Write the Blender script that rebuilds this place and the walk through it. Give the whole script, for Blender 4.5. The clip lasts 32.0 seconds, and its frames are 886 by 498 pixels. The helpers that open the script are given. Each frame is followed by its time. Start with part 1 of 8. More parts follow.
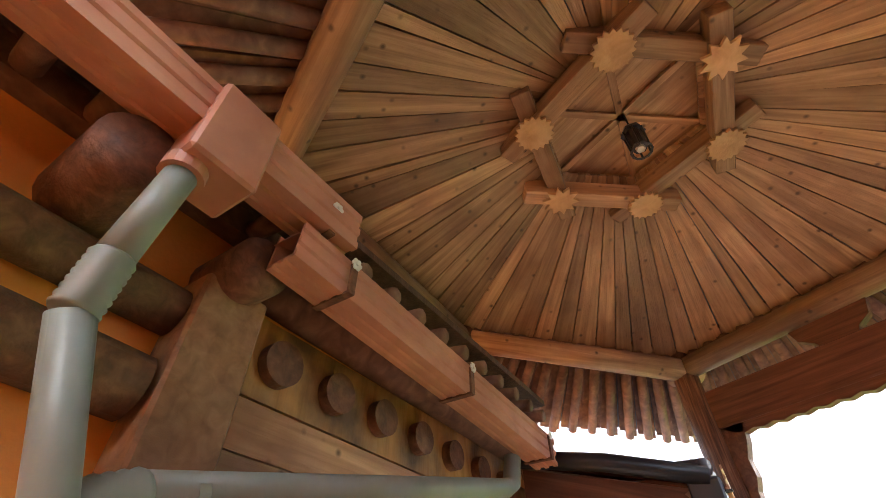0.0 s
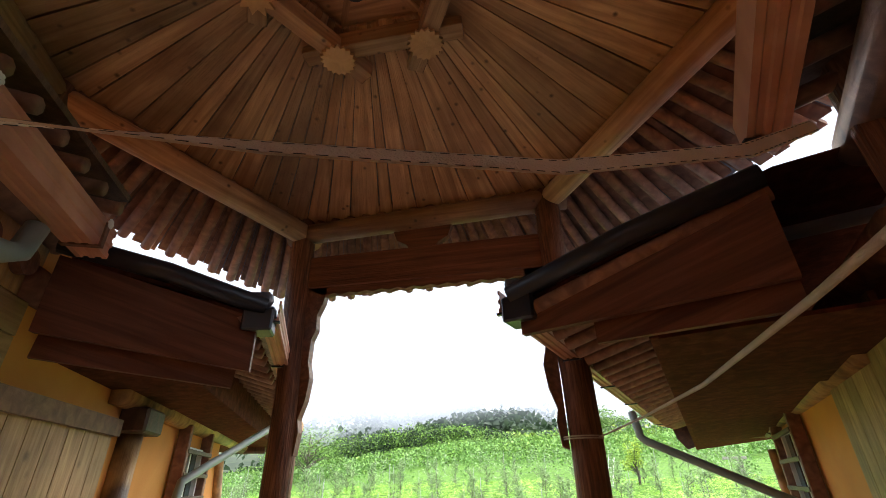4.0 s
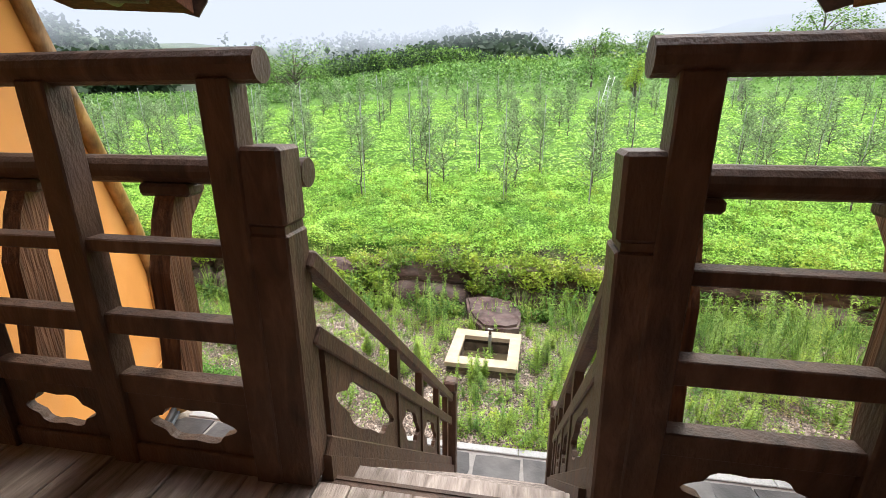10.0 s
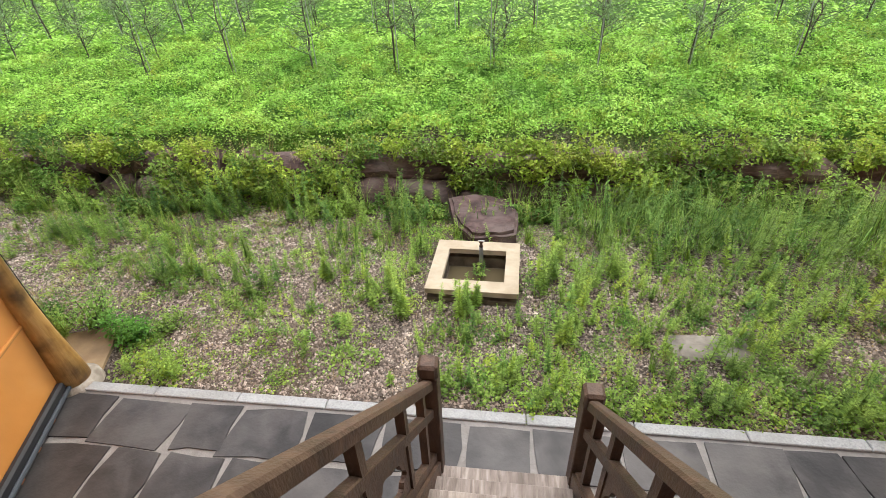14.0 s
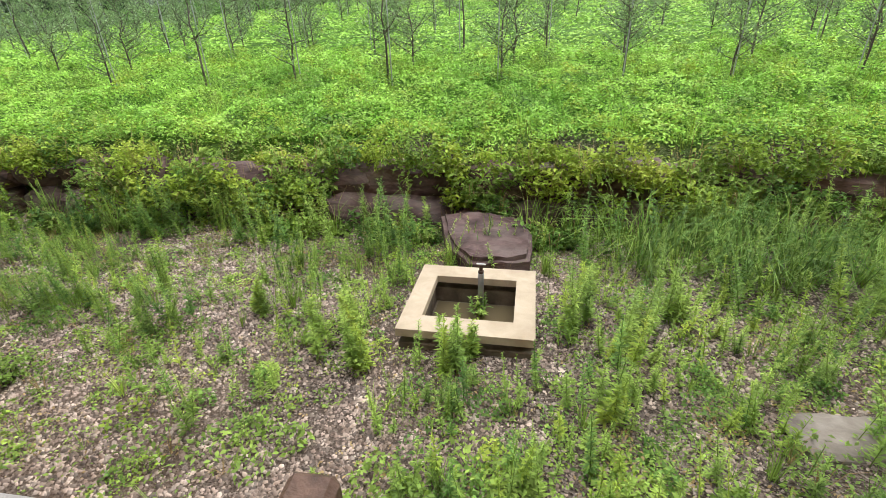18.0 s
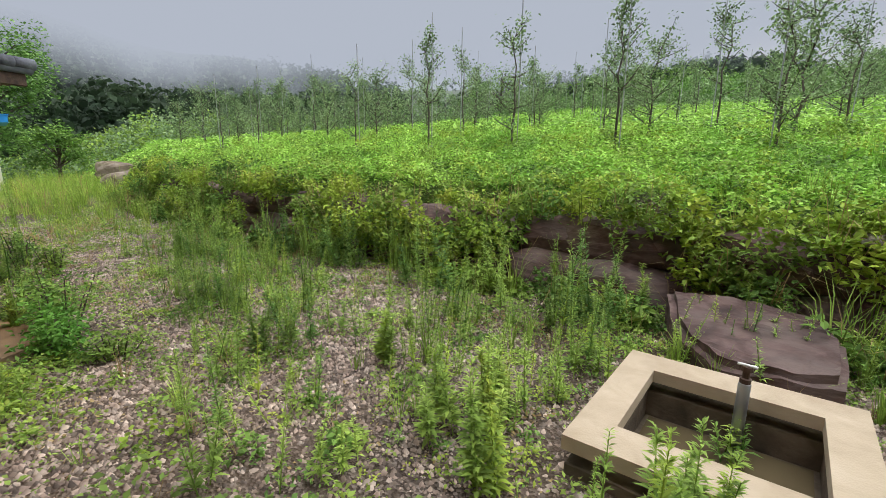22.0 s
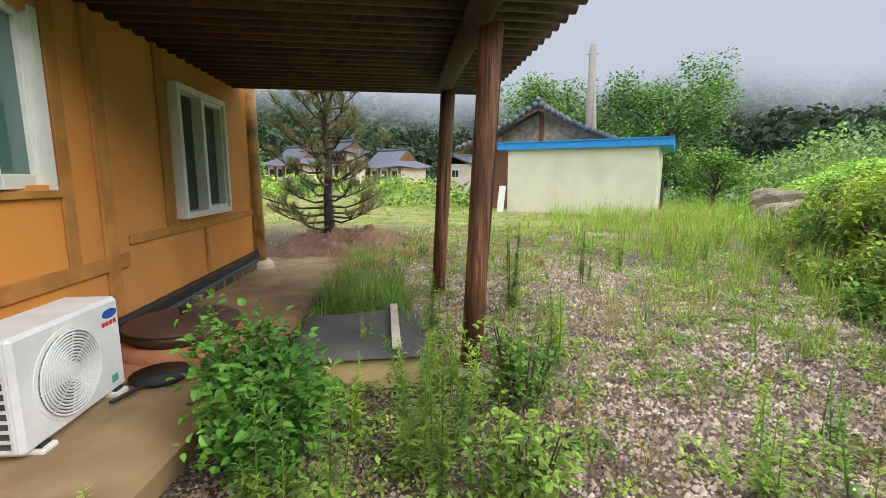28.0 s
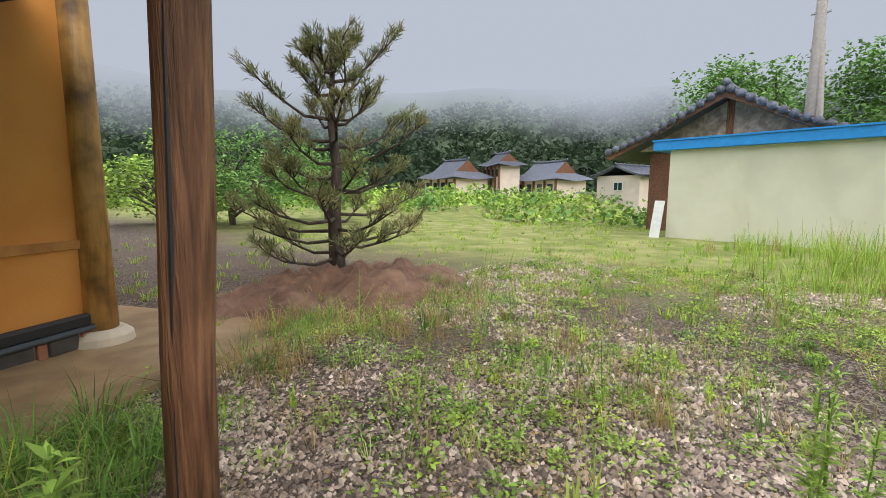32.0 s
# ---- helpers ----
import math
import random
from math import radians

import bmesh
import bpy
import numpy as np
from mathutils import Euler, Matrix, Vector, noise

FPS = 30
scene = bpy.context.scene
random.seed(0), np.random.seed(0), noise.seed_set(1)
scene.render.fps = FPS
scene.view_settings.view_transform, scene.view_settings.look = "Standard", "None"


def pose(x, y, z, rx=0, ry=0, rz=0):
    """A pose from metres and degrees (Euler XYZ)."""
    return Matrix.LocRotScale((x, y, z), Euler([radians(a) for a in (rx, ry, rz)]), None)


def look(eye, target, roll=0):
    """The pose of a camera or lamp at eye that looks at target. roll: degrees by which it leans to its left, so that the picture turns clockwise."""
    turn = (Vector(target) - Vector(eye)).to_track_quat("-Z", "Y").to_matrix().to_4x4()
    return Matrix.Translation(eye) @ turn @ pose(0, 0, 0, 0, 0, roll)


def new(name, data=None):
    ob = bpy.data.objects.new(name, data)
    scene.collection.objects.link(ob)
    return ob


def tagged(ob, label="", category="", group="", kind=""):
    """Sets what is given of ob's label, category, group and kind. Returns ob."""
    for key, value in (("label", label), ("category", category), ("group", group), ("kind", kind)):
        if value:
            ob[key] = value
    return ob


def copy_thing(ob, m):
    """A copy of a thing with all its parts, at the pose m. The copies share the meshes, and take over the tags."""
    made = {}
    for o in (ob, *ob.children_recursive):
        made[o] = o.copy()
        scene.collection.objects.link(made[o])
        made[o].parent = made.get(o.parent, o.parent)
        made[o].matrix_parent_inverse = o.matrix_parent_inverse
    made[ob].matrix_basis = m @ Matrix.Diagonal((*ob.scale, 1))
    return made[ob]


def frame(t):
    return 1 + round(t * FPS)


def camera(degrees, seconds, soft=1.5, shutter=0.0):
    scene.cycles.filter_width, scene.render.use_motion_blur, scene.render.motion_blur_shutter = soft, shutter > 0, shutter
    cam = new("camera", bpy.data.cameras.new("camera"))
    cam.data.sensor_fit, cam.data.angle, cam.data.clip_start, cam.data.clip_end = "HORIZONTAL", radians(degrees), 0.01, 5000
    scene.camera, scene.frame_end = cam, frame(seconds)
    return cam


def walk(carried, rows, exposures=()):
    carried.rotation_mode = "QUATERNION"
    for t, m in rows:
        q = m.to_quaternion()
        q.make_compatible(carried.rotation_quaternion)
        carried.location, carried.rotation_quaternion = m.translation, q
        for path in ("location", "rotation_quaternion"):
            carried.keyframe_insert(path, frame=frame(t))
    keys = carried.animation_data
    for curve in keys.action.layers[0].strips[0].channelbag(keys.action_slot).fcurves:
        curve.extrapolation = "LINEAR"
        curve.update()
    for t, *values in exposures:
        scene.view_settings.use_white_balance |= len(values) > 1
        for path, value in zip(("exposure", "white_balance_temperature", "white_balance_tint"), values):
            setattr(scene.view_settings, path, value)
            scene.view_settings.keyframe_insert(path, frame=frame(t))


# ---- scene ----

# ---------- camera and walk ----------
PATH = [
    (0, (0.822, -5.086, 2.197), (-0.397, -4.263, 3.553), -0.20),
    (0.5, (0.824, -5.054, 2.180), (-0.324, -4.143, 3.542), 0.10),
    (1, (0.819, -5.040, 2.168), (-0.247, -4.039, 3.532), -0.41),
    (1.5, (0.832, -5.018, 2.162), (-0.151, -3.925, 3.519), -0.29),
    (2, (0.844, -4.975, 2.150), (-0.022, -3.769, 3.490), -0.67),
    (2.5, (0.860, -4.924, 2.143), (0.120, -3.596, 3.442), -0.71),
    (3, (0.866, -4.857, 2.120), (0.279, -3.385, 3.341), -1.05),
    (3.5, (0.861, -4.737, 2.059), (0.441, -3.117, 3.154), -1.56),
    (4, (0.925, -4.609, 1.991), (0.602, -2.865, 2.915), -1.16),
    (4.5, (1.012, -4.523, 1.919), (0.730, -2.686, 2.658), -0.60),
    (6.5, (0.874, -3.827, 1.702), (0.762, -1.831, 1.643), -0.11),
    (7, (0.836, -3.512, 1.654), (0.742, -1.519, 1.518), 0.19),
    (7.5, (0.751, -3.135, 1.614), (0.617, -1.148, 1.431), -0.02),
    (8, (0.724, -2.751, 1.609), (0.512, -0.774, 1.393), 0.12),
    (8.5, (0.616, -2.354, 1.584), (0.343, -0.390, 1.323), -0.03),
    (9, (0.515, -1.966, 1.520), (0.160, -0.032, 1.158), 0.18),
    (9.5, (0.414, -1.610, 1.464), (0.014, 0.288, 0.974), -0.14),
    (10, (0.218, -1.326, 1.413), (-0.110, 0.553, 0.813), -0.18),
    (10.5, (0.093, -1.078, 1.379), (-0.169, 0.789, 0.711), -0.38),
    (11, (0.025, -0.779, 1.407), (-0.211, 1.078, 0.703), -0.91),
    (11.5, (-0.000, -0.482, 1.400), (-0.150, 1.355, 0.623), -0.92),
    (12, (0.004, -0.201, 1.345), (-0.117, 1.595, 0.472), -1.17),
    (12.5, (0.061, 0.083, 1.316), (-0.077, 1.832, 0.356), -2.30),
    (13, (0.113, 0.238, 1.272), (-0.013, 1.954, 0.252), -1.96),
    (13.5, (0.064, 0.411, 1.099), (-0.090, 2.089, 0.022), -1.86),
    (14, (0.042, 0.547, 0.971), (-0.201, 2.211, -0.112), -2.67),
    (14.5, (0.076, 0.727, 0.854), (-0.183, 2.400, -0.212), -2.44),
    (16.5, (0.003, 1.419, 0.224), (-0.274, 3.100, -0.824), -2.23),
    (17, (-0.017, 1.568, 0.096), (-0.366, 3.259, -0.913), -2.48),
    (17.5, (0.020, 1.709, -0.063), (-0.326, 3.438, -1.006), -2.16),
    (18, (0.058, 1.918, -0.241), (-0.226, 3.696, -1.112), -1.78),
    (18.5, (0.103, 2.096, -0.418), (-0.152, 3.922, -1.194), -1.49),
    (19, (0.095, 2.236, -0.546), (-0.147, 4.099, -1.232), -1.36),
    (19.5, (0.043, 2.401, -0.688), (-0.318, 4.254, -1.348), -1.53),
    (20, (0.036, 2.568, -0.863), (-0.530, 4.392, -1.456), -0.97),
    (20.5, (-0.055, 2.762, -1.028), (-0.836, 4.530, -1.544), -0.41),
    (21, (-0.116, 2.922, -1.145), (-1.075, 4.608, -1.629), -0.63),
    (21.5, (-0.132, 3.017, -1.206), (-1.159, 4.670, -1.667), -0.27),
    (22, (-0.239, 3.101, -1.202), (-1.369, 4.695, -1.630), 0.54),
    (22.5, (-0.561, 3.127, -1.227), (-2.005, 4.459, -1.601), 1.28),
    (23, (-1.050, 3.183, -1.351), (-2.760, 4.156, -1.708), 2.19),
    (23.5, (-1.522, 3.150, -1.386), (-3.317, 3.959, -1.734), 1.27),
    (24, (-2.005, 3.240, -1.416), (-3.843, 3.952, -1.756), 0.38),
    (24.5, (-2.459, 3.384, -1.407), (-4.327, 4.021, -1.729), -0.08),
    (25, (-2.890, 3.560, -1.402), (-4.817, 3.989, -1.718), -0.52),
    (25.5, (-3.238, 3.840, -1.453), (-5.210, 3.986, -1.759), -0.62),
    (27.5, (-5.125, 4.720, -1.492), (-6.999, 4.099, -1.809), -0.37),
    (28, (-5.655, 4.859, -1.482), (-7.543, 4.275, -1.790), 0.07),
    (28.5, (-6.168, 4.924, -1.492), (-8.059, 4.343, -1.784), 0.06),
    (29, (-6.722, 5.035, -1.533), (-8.610, 4.447, -1.832), -0.26),
    (29.5, (-7.260, 5.093, -1.570), (-9.154, 4.534, -1.886), 0.10),
    (30, (-7.765, 5.133, -1.531), (-9.647, 4.521, -1.826), 0.29),
    (30.5, (-8.260, 5.146, -1.482), (-10.099, 4.402, -1.735), 0.30),
    (31, (-8.770, 5.038, -1.485), (-10.535, 4.125, -1.712), 0.31),
    (31.5, (-9.301, 4.944, -1.534), (-10.959, 3.849, -1.760), 0.43),
    (32, (-9.780, 4.777, -1.538), (-11.347, 3.560, -1.788), 0.23),
]
cam = camera(89.11, 32.0, soft=0.7)
walk(cam, [(t, look(eye, target, roll)) for t, eye, target, roll in PATH],
     exposures=[(0.0, 3.0), (2.0, 2.85), (3.0, 2.1), (4.0, 1.45), (4.5, 1.25), (6.5, 0.92), (8.0, 0.78), (9.0, 0.68), (9.6, 0.84), (10.0, 0.90), (11.0, 0.84), (12.0, 0.54), (12.6, 0.42), (13.2, 0.38), (14.0, 0.42), (14.5, 0.42), (17.5, 0.42), (19.0, 0.2), (20.5, 0.1), (22.0, 0.02), (23.2, -0.04), (24.0, 0.06), (25.0, 0.16), (25.5, 0.2), (28.0, 0.34), (29.0, 0.38), (30.0, 0.3), (32.0, 0.16)])

# ---------- sky and sun: an overcast, foggy morning ----------
HORIZON = (0.455, 0.50, 0.592)     # radiance of the fog-white sky near the horizon
# emission colour of the sheets that paint haze over the hills
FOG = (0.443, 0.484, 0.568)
world = bpy.data.worlds.new("overcast_sky")
scene.world = world
world.use_nodes = True
wn, wl = world.node_tree.nodes, world.node_tree.links
wn.clear()
sky = wn.new("ShaderNodeTexSky")
sky.sky_type, sky.sun_disc = "NISHITA", False
sky.sun_elevation, sky.sun_rotation = radians(35), radians(13)
sky.dust_density, sky.air_density, sky.ozone_density = 6.0, 1.0, 1.0
# a full cloud cover: whiter than the clear sky, and brighter overhead than at the horizon
co = wn.new("ShaderNodeTexCoord")
sp_ = wn.new("ShaderNodeSeparateXYZ")
wl.new(co.outputs["Generated"], sp_.inputs[0])
up_ = wn.new("ShaderNodeMapRange")
up_.inputs[1].default_value, up_.inputs[2].default_value, up_.inputs[3].default_value, up_.inputs[4].default_value = 0.2, 1.0, 1.0, 7.4
wl.new(sp_.outputs[2], up_.inputs[0])
cloud = wn.new("ShaderNodeMixRGB")
cloud.inputs[0].default_value = 0.92
cloud.inputs[2].default_value = (*[c / 0.1 for c in HORIZON], 1)
wl.new(sky.outputs[0], cloud.inputs[1])
mul = wn.new("ShaderNodeVectorMath")
mul.operation = "SCALE"
wl.new(cloud.outputs[0], mul.inputs[0])
wl.new(up_.outputs[0], mul.inputs["Scale"])
warm = wn.new("ShaderNodeMapRange")      # the thin cloud overhead lets warmer light through
warm.inputs[1].default_value, warm.inputs[2].default_value = 0.2, 0.55
wl.new(sp_.outputs[2], warm.inputs[0])
tint = wn.new("ShaderNodeMixRGB")
tint.blend_type = "MULTIPLY"
tint.inputs[2].default_value = (1.10, 1.0, 0.89, 1)
wl.new(warm.outputs[0], tint.inputs[0])
wl.new(mul.outputs[0], tint.inputs[1])
bg = wn.new("ShaderNodeBackground")
bg.inputs[1].default_value = 0.1
wo = wn.new("ShaderNodeOutputWorld")
wl.new(tint.outputs[0], bg.inputs[0])
wl.new(bg.outputs[0], wo.inputs[0])

sun_data = bpy.data.lights.new("sun", "SUN")
sun_data.energy, sun_data.angle, sun_data.color = 2.2, radians(40), (1.0, 0.95, 0.87)
sun = new("sun", sun_data)
sun.matrix_world = look((5, 22, 16), (0, 0, 0))

# ---------- materials ----------
def ramp(nt, fac, stops):
    r = nt.nodes.new("ShaderNodeValToRGB")
    while len(r.color_ramp.elements) < len(stops):
        r.color_ramp.elements.new(0.5)
    for e, (p, c) in zip(r.color_ramp.elements, stops):
        e.position, e.color = p, (*c, 1)
    nt.links.new(fac, r.inputs[0])
    return r.outputs[0]


def material(name, colors, scale=4.0, stretch=(1, 1, 1), detail=6.0, rough=(0.7, 0.9), bump=0.2, bump_scale=40.0,
             stain=None, stain_scale=0.8, stain_amount=0.5, metal=0.0, spread=0.12, object_space=False, specular=0.4, knots=0.0):
    """A surface with grain, a second larger scale of stains, relief, and a shift of tone from piece to piece."""
    m = bpy.data.materials.new(name)
    m.use_nodes = True
    nt = m.node_tree
    n, l = nt.nodes, nt.links
    bsdf = n["Principled BSDF"]
    co = n.new("ShaderNodeTexCoord")
    mp = n.new("ShaderNodeMapping")
    mp.inputs["Scale"].default_value = stretch
    info = n.new("ShaderNodeObjectInfo")
    if object_space:
        ad = n.new("ShaderNodeVectorMath")
        ad.operation = "MULTIPLY_ADD"
        cm = n.new("ShaderNodeCombineXYZ")
        for k in range(3):
            l.new(info.outputs["Random"], cm.inputs[k])
        ad.inputs[1].default_value = (37.0, 17.0, 23.0)
        l.new(cm.outputs[0], ad.inputs[0])
        l.new(co.outputs["Object"], ad.inputs[2])
        l.new(ad.outputs[0], mp.inputs[0])
        base = ad.outputs[0]
    else:
        geo = n.new("ShaderNodeNewGeometry")
        l.new(geo.outputs["Position"], mp.inputs[0])
        base = geo.outputs["Position"]
    tex = n.new("ShaderNodeTexNoise")
    tex.inputs["Scale"].default_value, tex.inputs["Detail"].default_value = scale, detail
    tex.inputs["Distortion"].default_value = 0.6
    l.new(mp.outputs[0], tex.inputs["Vector"])
    k = len(colors) - 1
    col = ramp(nt, tex.outputs["Fac"], [(0.28 + 0.44 * i / max(k, 1), c) for i, c in enumerate(colors)])
    if stain:
        st = n.new("ShaderNodeTexNoise")
        st.inputs["Scale"].default_value, st.inputs["Detail"].default_value = stain_scale, 5
        l.new(base, st.inputs["Vector"])
        sr = ramp(nt, st.outputs["Fac"], [(0.45, (0, 0, 0)), (0.68, (stain_amount,) * 3)])
        mx = n.new("ShaderNodeMixRGB")
        l.new(sr, mx.inputs[0])
        l.new(col, mx.inputs[1])
        mx.inputs[2].default_value = (*stain, 1)
        col = mx.outputs[0]
    if knots:
        vo = n.new("ShaderNodeTexVoronoi")
        vo.inputs["Scale"].default_value = knots
        l.new(base, vo.inputs["Vector"])
        kr = ramp(nt, vo.outputs["Distance"], [(0.05, (0.85, 0.85, 0.85)), (0.16, (0, 0, 0))])
        mk = n.new("ShaderNodeMixRGB")
        l.new(kr, mk.inputs[0])
        l.new(col, mk.inputs[1])
        mk.inputs[2].default_value = (*[c * 0.22 for c in colors[0]], 1)
        col = mk.outputs[0]
    hs = n.new("ShaderNodeHueSaturation")
    vr = n.new("ShaderNodeMapRange")
    vr.inputs[3].default_value, vr.inputs[4].default_value = 1 - spread, 1 + spread
    isl = n.new("ShaderNodeNewGeometry")
    mixr = n.new("ShaderNodeMath")
    mixr.operation = "ADD"
    l.new(info.outputs["Random"], mixr.inputs[0])
    l.new(isl.outputs["Random Per Island"], mixr.inputs[1])
    fr = n.new("ShaderNodeMath")
    fr.operation = "FRACT"
    l.new(mixr.outputs[0], fr.inputs[0])
    l.new(fr.outputs[0], vr.inputs[0])
    l.new(vr.outputs[0], hs.inputs["Value"])
    l.new(col, hs.inputs["Color"])
    l.new(hs.outputs[0], bsdf.inputs["Base Color"])
    rr = n.new("ShaderNodeMapRange")
    rr.inputs[3].default_value, rr.inputs[4].default_value = rough
    l.new(tex.outputs["Fac"], rr.inputs[0])
    l.new(rr.outputs[0], bsdf.inputs["Roughness"])
    bsdf.inputs["Metallic"].default_value = metal
    bsdf.inputs["Specular IOR Level"].default_value = specular
    if bump:
        bt = n.new("ShaderNodeTexNoise")
        bt.inputs["Scale"].default_value, bt.inputs["Detail"].default_value = bump_scale, 4
        l.new(mp.outputs[0], bt.inputs["Vector"])
        bp = n.new("ShaderNodeBump")
        bp.inputs["Strength"].default_value, bp.inputs["Distance"].default_value = bump, 0.02
        l.new(bt.outputs["Fac"], bp.inputs["Height"])
        l.new(bp.outputs[0], bsdf.inputs["Normal"])
    return m


def leaf_material(name, colors, spread=0.25, scale=1.5):
    """Leaves: tone from clump to clump, some light through the blade."""
    m = material(name, colors, scale=scale, rough=(0.55, 0.8), bump=0, spread=spread, specular=0.25)
    nt = m.node_tree
    n, l = nt.nodes, nt.links
    bsdf = n["Principled BSDF"]
    out = n["Material Output"]
    tr = n.new("ShaderNodeBsdfTranslucent")
    src = bsdf.inputs["Base Color"].links[0].from_socket
    l.new(src, tr.inputs[0])
    mx = n.new("ShaderNodeMixShader")
    mx.inputs[0].default_value = 0.24
    l.new(bsdf.outputs[0], mx.inputs[1])
    l.new(tr.outputs[0], mx.inputs[2])
    l.new(mx.outputs[0], out.inputs[0])
    return m


def plain(name, color, rough=0.5, metal=0.0, spec=0.5):
    return material(name, [tuple(c * 0.88 for c in color), tuple(min(1, c * 1.08) for c in color)], scale=6, rough=(rough, min(1, rough + 0.12)),
                    bump=0.05, metal=metal, spread=0.03, specular=spec)


W_PINE = material("old_pine", [(0.31, 0.18, 0.092), (0.47, 0.285, 0.15), (0.60, 0.39, 0.22)], scale=3, stretch=(6, 6, 6), rough=(0.5, 0.75), bump=0.15,
                  stain=(0.16, 0.065, 0.025), stain_scale=2.2, stain_amount=0.6, spread=0.38, knots=5.5)
W_GRAIN = material("aged_orange_pine_board", [(0.23, 0.125, 0.058), (0.40, 0.235, 0.115), (0.555, 0.36, 0.195)], scale=2.2, stretch=(0.55, 9, 9), rough=(0.38, 0.62), bump=0.25, bump_scale=12,
                   stain=(0.15, 0.062, 0.026), stain_scale=1.6, stain_amount=0.65, spread=0.34, object_space=True, knots=7.0)
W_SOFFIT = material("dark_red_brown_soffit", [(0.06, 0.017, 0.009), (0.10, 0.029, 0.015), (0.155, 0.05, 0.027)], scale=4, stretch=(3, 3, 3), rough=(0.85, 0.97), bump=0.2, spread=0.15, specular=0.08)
W_STAIN = material("red_brown_stained_board", [(0.085, 0.034, 0.019), (0.155, 0.064, 0.036), (0.235, 0.105, 0.06)], scale=2.2, stretch=(0.55, 9, 9), rough=(0.5, 0.75), bump=0.25, bump_scale=12,
                   stain=(0.06, 0.024, 0.014), stain_scale=1.3, stain_amount=0.35, spread=0.15, object_space=True, specular=0.25)
W_CANOPY = material("black_brown_canopy_wood", [(0.022, 0.0105, 0.007), (0.05, 0.025, 0.0165), (0.095, 0.052, 0.035)], scale=5, stretch=(3, 3, 3), rough=(0.5, 0.75), bump=0.3, bump_scale=30,
                    stain=(0.12, 0.08, 0.055), stain_scale=2.5, stain_amount=0.35, spread=0.25)
W_DARK = material("dark_stained_wood", [(0.045, 0.026, 0.018), (0.085, 0.048, 0.032), (0.15, 0.088, 0.06)], scale=5, stretch=(3, 3, 1), rough=(0.42, 0.7), bump=0.3, bump_scale=30,
                  stain=(0.16, 0.10, 0.06), stain_scale=2.2, stain_amount=0.45, spread=0.15)
W_POST = material("brown_stained_log", [(0.07, 0.03, 0.017), (0.19, 0.085, 0.045), (0.34, 0.17, 0.09)], scale=4, stretch=(11, 11, 0.7), rough=(0.45, 0.7), bump=0.7, bump_scale=9,
                  stain=(0.05, 0.022, 0.012), stain_scale=2.0, stain_amount=0.5, spread=0.06)
W_BEAM = material("brown_stained_beam", [(0.10, 0.045, 0.025), (0.17, 0.076, 0.041), (0.26, 0.125, 0.07)], scale=4, stretch=(5, 5, 5), rough=(0.45, 0.7), bump=0.3, bump_scale=14,
                  stain=(0.05, 0.022, 0.012), stain_scale=2.0, stain_amount=0.2, spread=0.06)
W_EAVE = material("red_brown_eave_wood", [(0.14, 0.07, 0.046), (0.23, 0.12, 0.076), (0.34, 0.19, 0.12)], scale=3, stretch=(4, 4, 4), rough=(0.5, 0.75), bump=0.2,
                  stain=(0.25, 0.15, 0.09), stain_scale=3, stain_amount=0.15, spread=0.2)
W_GREY = material("weathered_deck_board", [(0.19, 0.15, 0.122), (0.37, 0.30, 0.255), (0.55, 0.465, 0.405)], scale=5, stretch=(5, 0.7, 1), rough=(0.5, 0.8), bump=0.4, bump_scale=25,
                  stain=(0.09, 0.065, 0.05), stain_scale=2.0, stain_amount=0.6, spread=0.25)
W_PLANK = material("brown_varnished_plank", [(0.29, 0.155, 0.065), (0.45, 0.26, 0.12), (0.58, 0.37, 0.19)], scale=3, stretch=(8, 8, 0.7), rough=(0.45, 0.65), bump=0.2, bump_scale=14,
                   stain=(0.11, 0.05, 0.022), stain_scale=2.4, stain_amount=0.5, spread=0.14, knots=4.0)
W_YEL = material("varnished_yellow_log", [(0.30, 0.15, 0.04), (0.46, 0.25, 0.075), (0.56, 0.33, 0.12)], scale=3, stretch=(5, 5, 0.7), rough=(0.35, 0.55), bump=0.25, bump_scale=12,
                 stain=(0.06, 0.035, 0.018), stain_scale=3.2, stain_amount=0.85, spread=0.05)
PLASTER = material("orange_clay_plaster", [(0.60, 0.235, 0.045), (0.68, 0.28, 0.06), (0.73, 0.33, 0.085)], scale=1.2, rough=(0.75, 0.9), bump=0.12, bump_scale=60,
                   stain=(0.50, 0.24, 0.09), stain_scale=0.9, stain_amount=0.5, spread=0.02)
STONE_GRAVEL = material("pale_pink_gravel", [(0.13, 0.09, 0.065), (0.29, 0.225, 0.178), (0.52, 0.44, 0.365)], scale=9, rough=(0.7, 0.9), bump=0.15, spread=0.7, object_space=True)
LEAF_FIELD = leaf_material("clover_leaves", [(0.205, 0.43, 0.066), (0.385, 0.65, 0.11), (0.555, 0.795, 0.18)], spread=0.28, scale=0.5)
LEAF_WEED = leaf_material("weed_leaves", [(0.13, 0.22, 0.045), (0.255, 0.39, 0.072), (0.43, 0.57, 0.12)], spread=0.45)
LEAF_DARK = leaf_material("dark_vine_leaves", [(0.07, 0.15, 0.033), (0.155, 0.29, 0.058), (0.29, 0.46, 0.095)], spread=0.45)
LEAF_YEL = leaf_material("yellow_green_shrub_leaves", [(0.19, 0.31, 0.045), (0.32, 0.45, 0.06), (0.48, 0.56, 0.09)], spread=0.4)
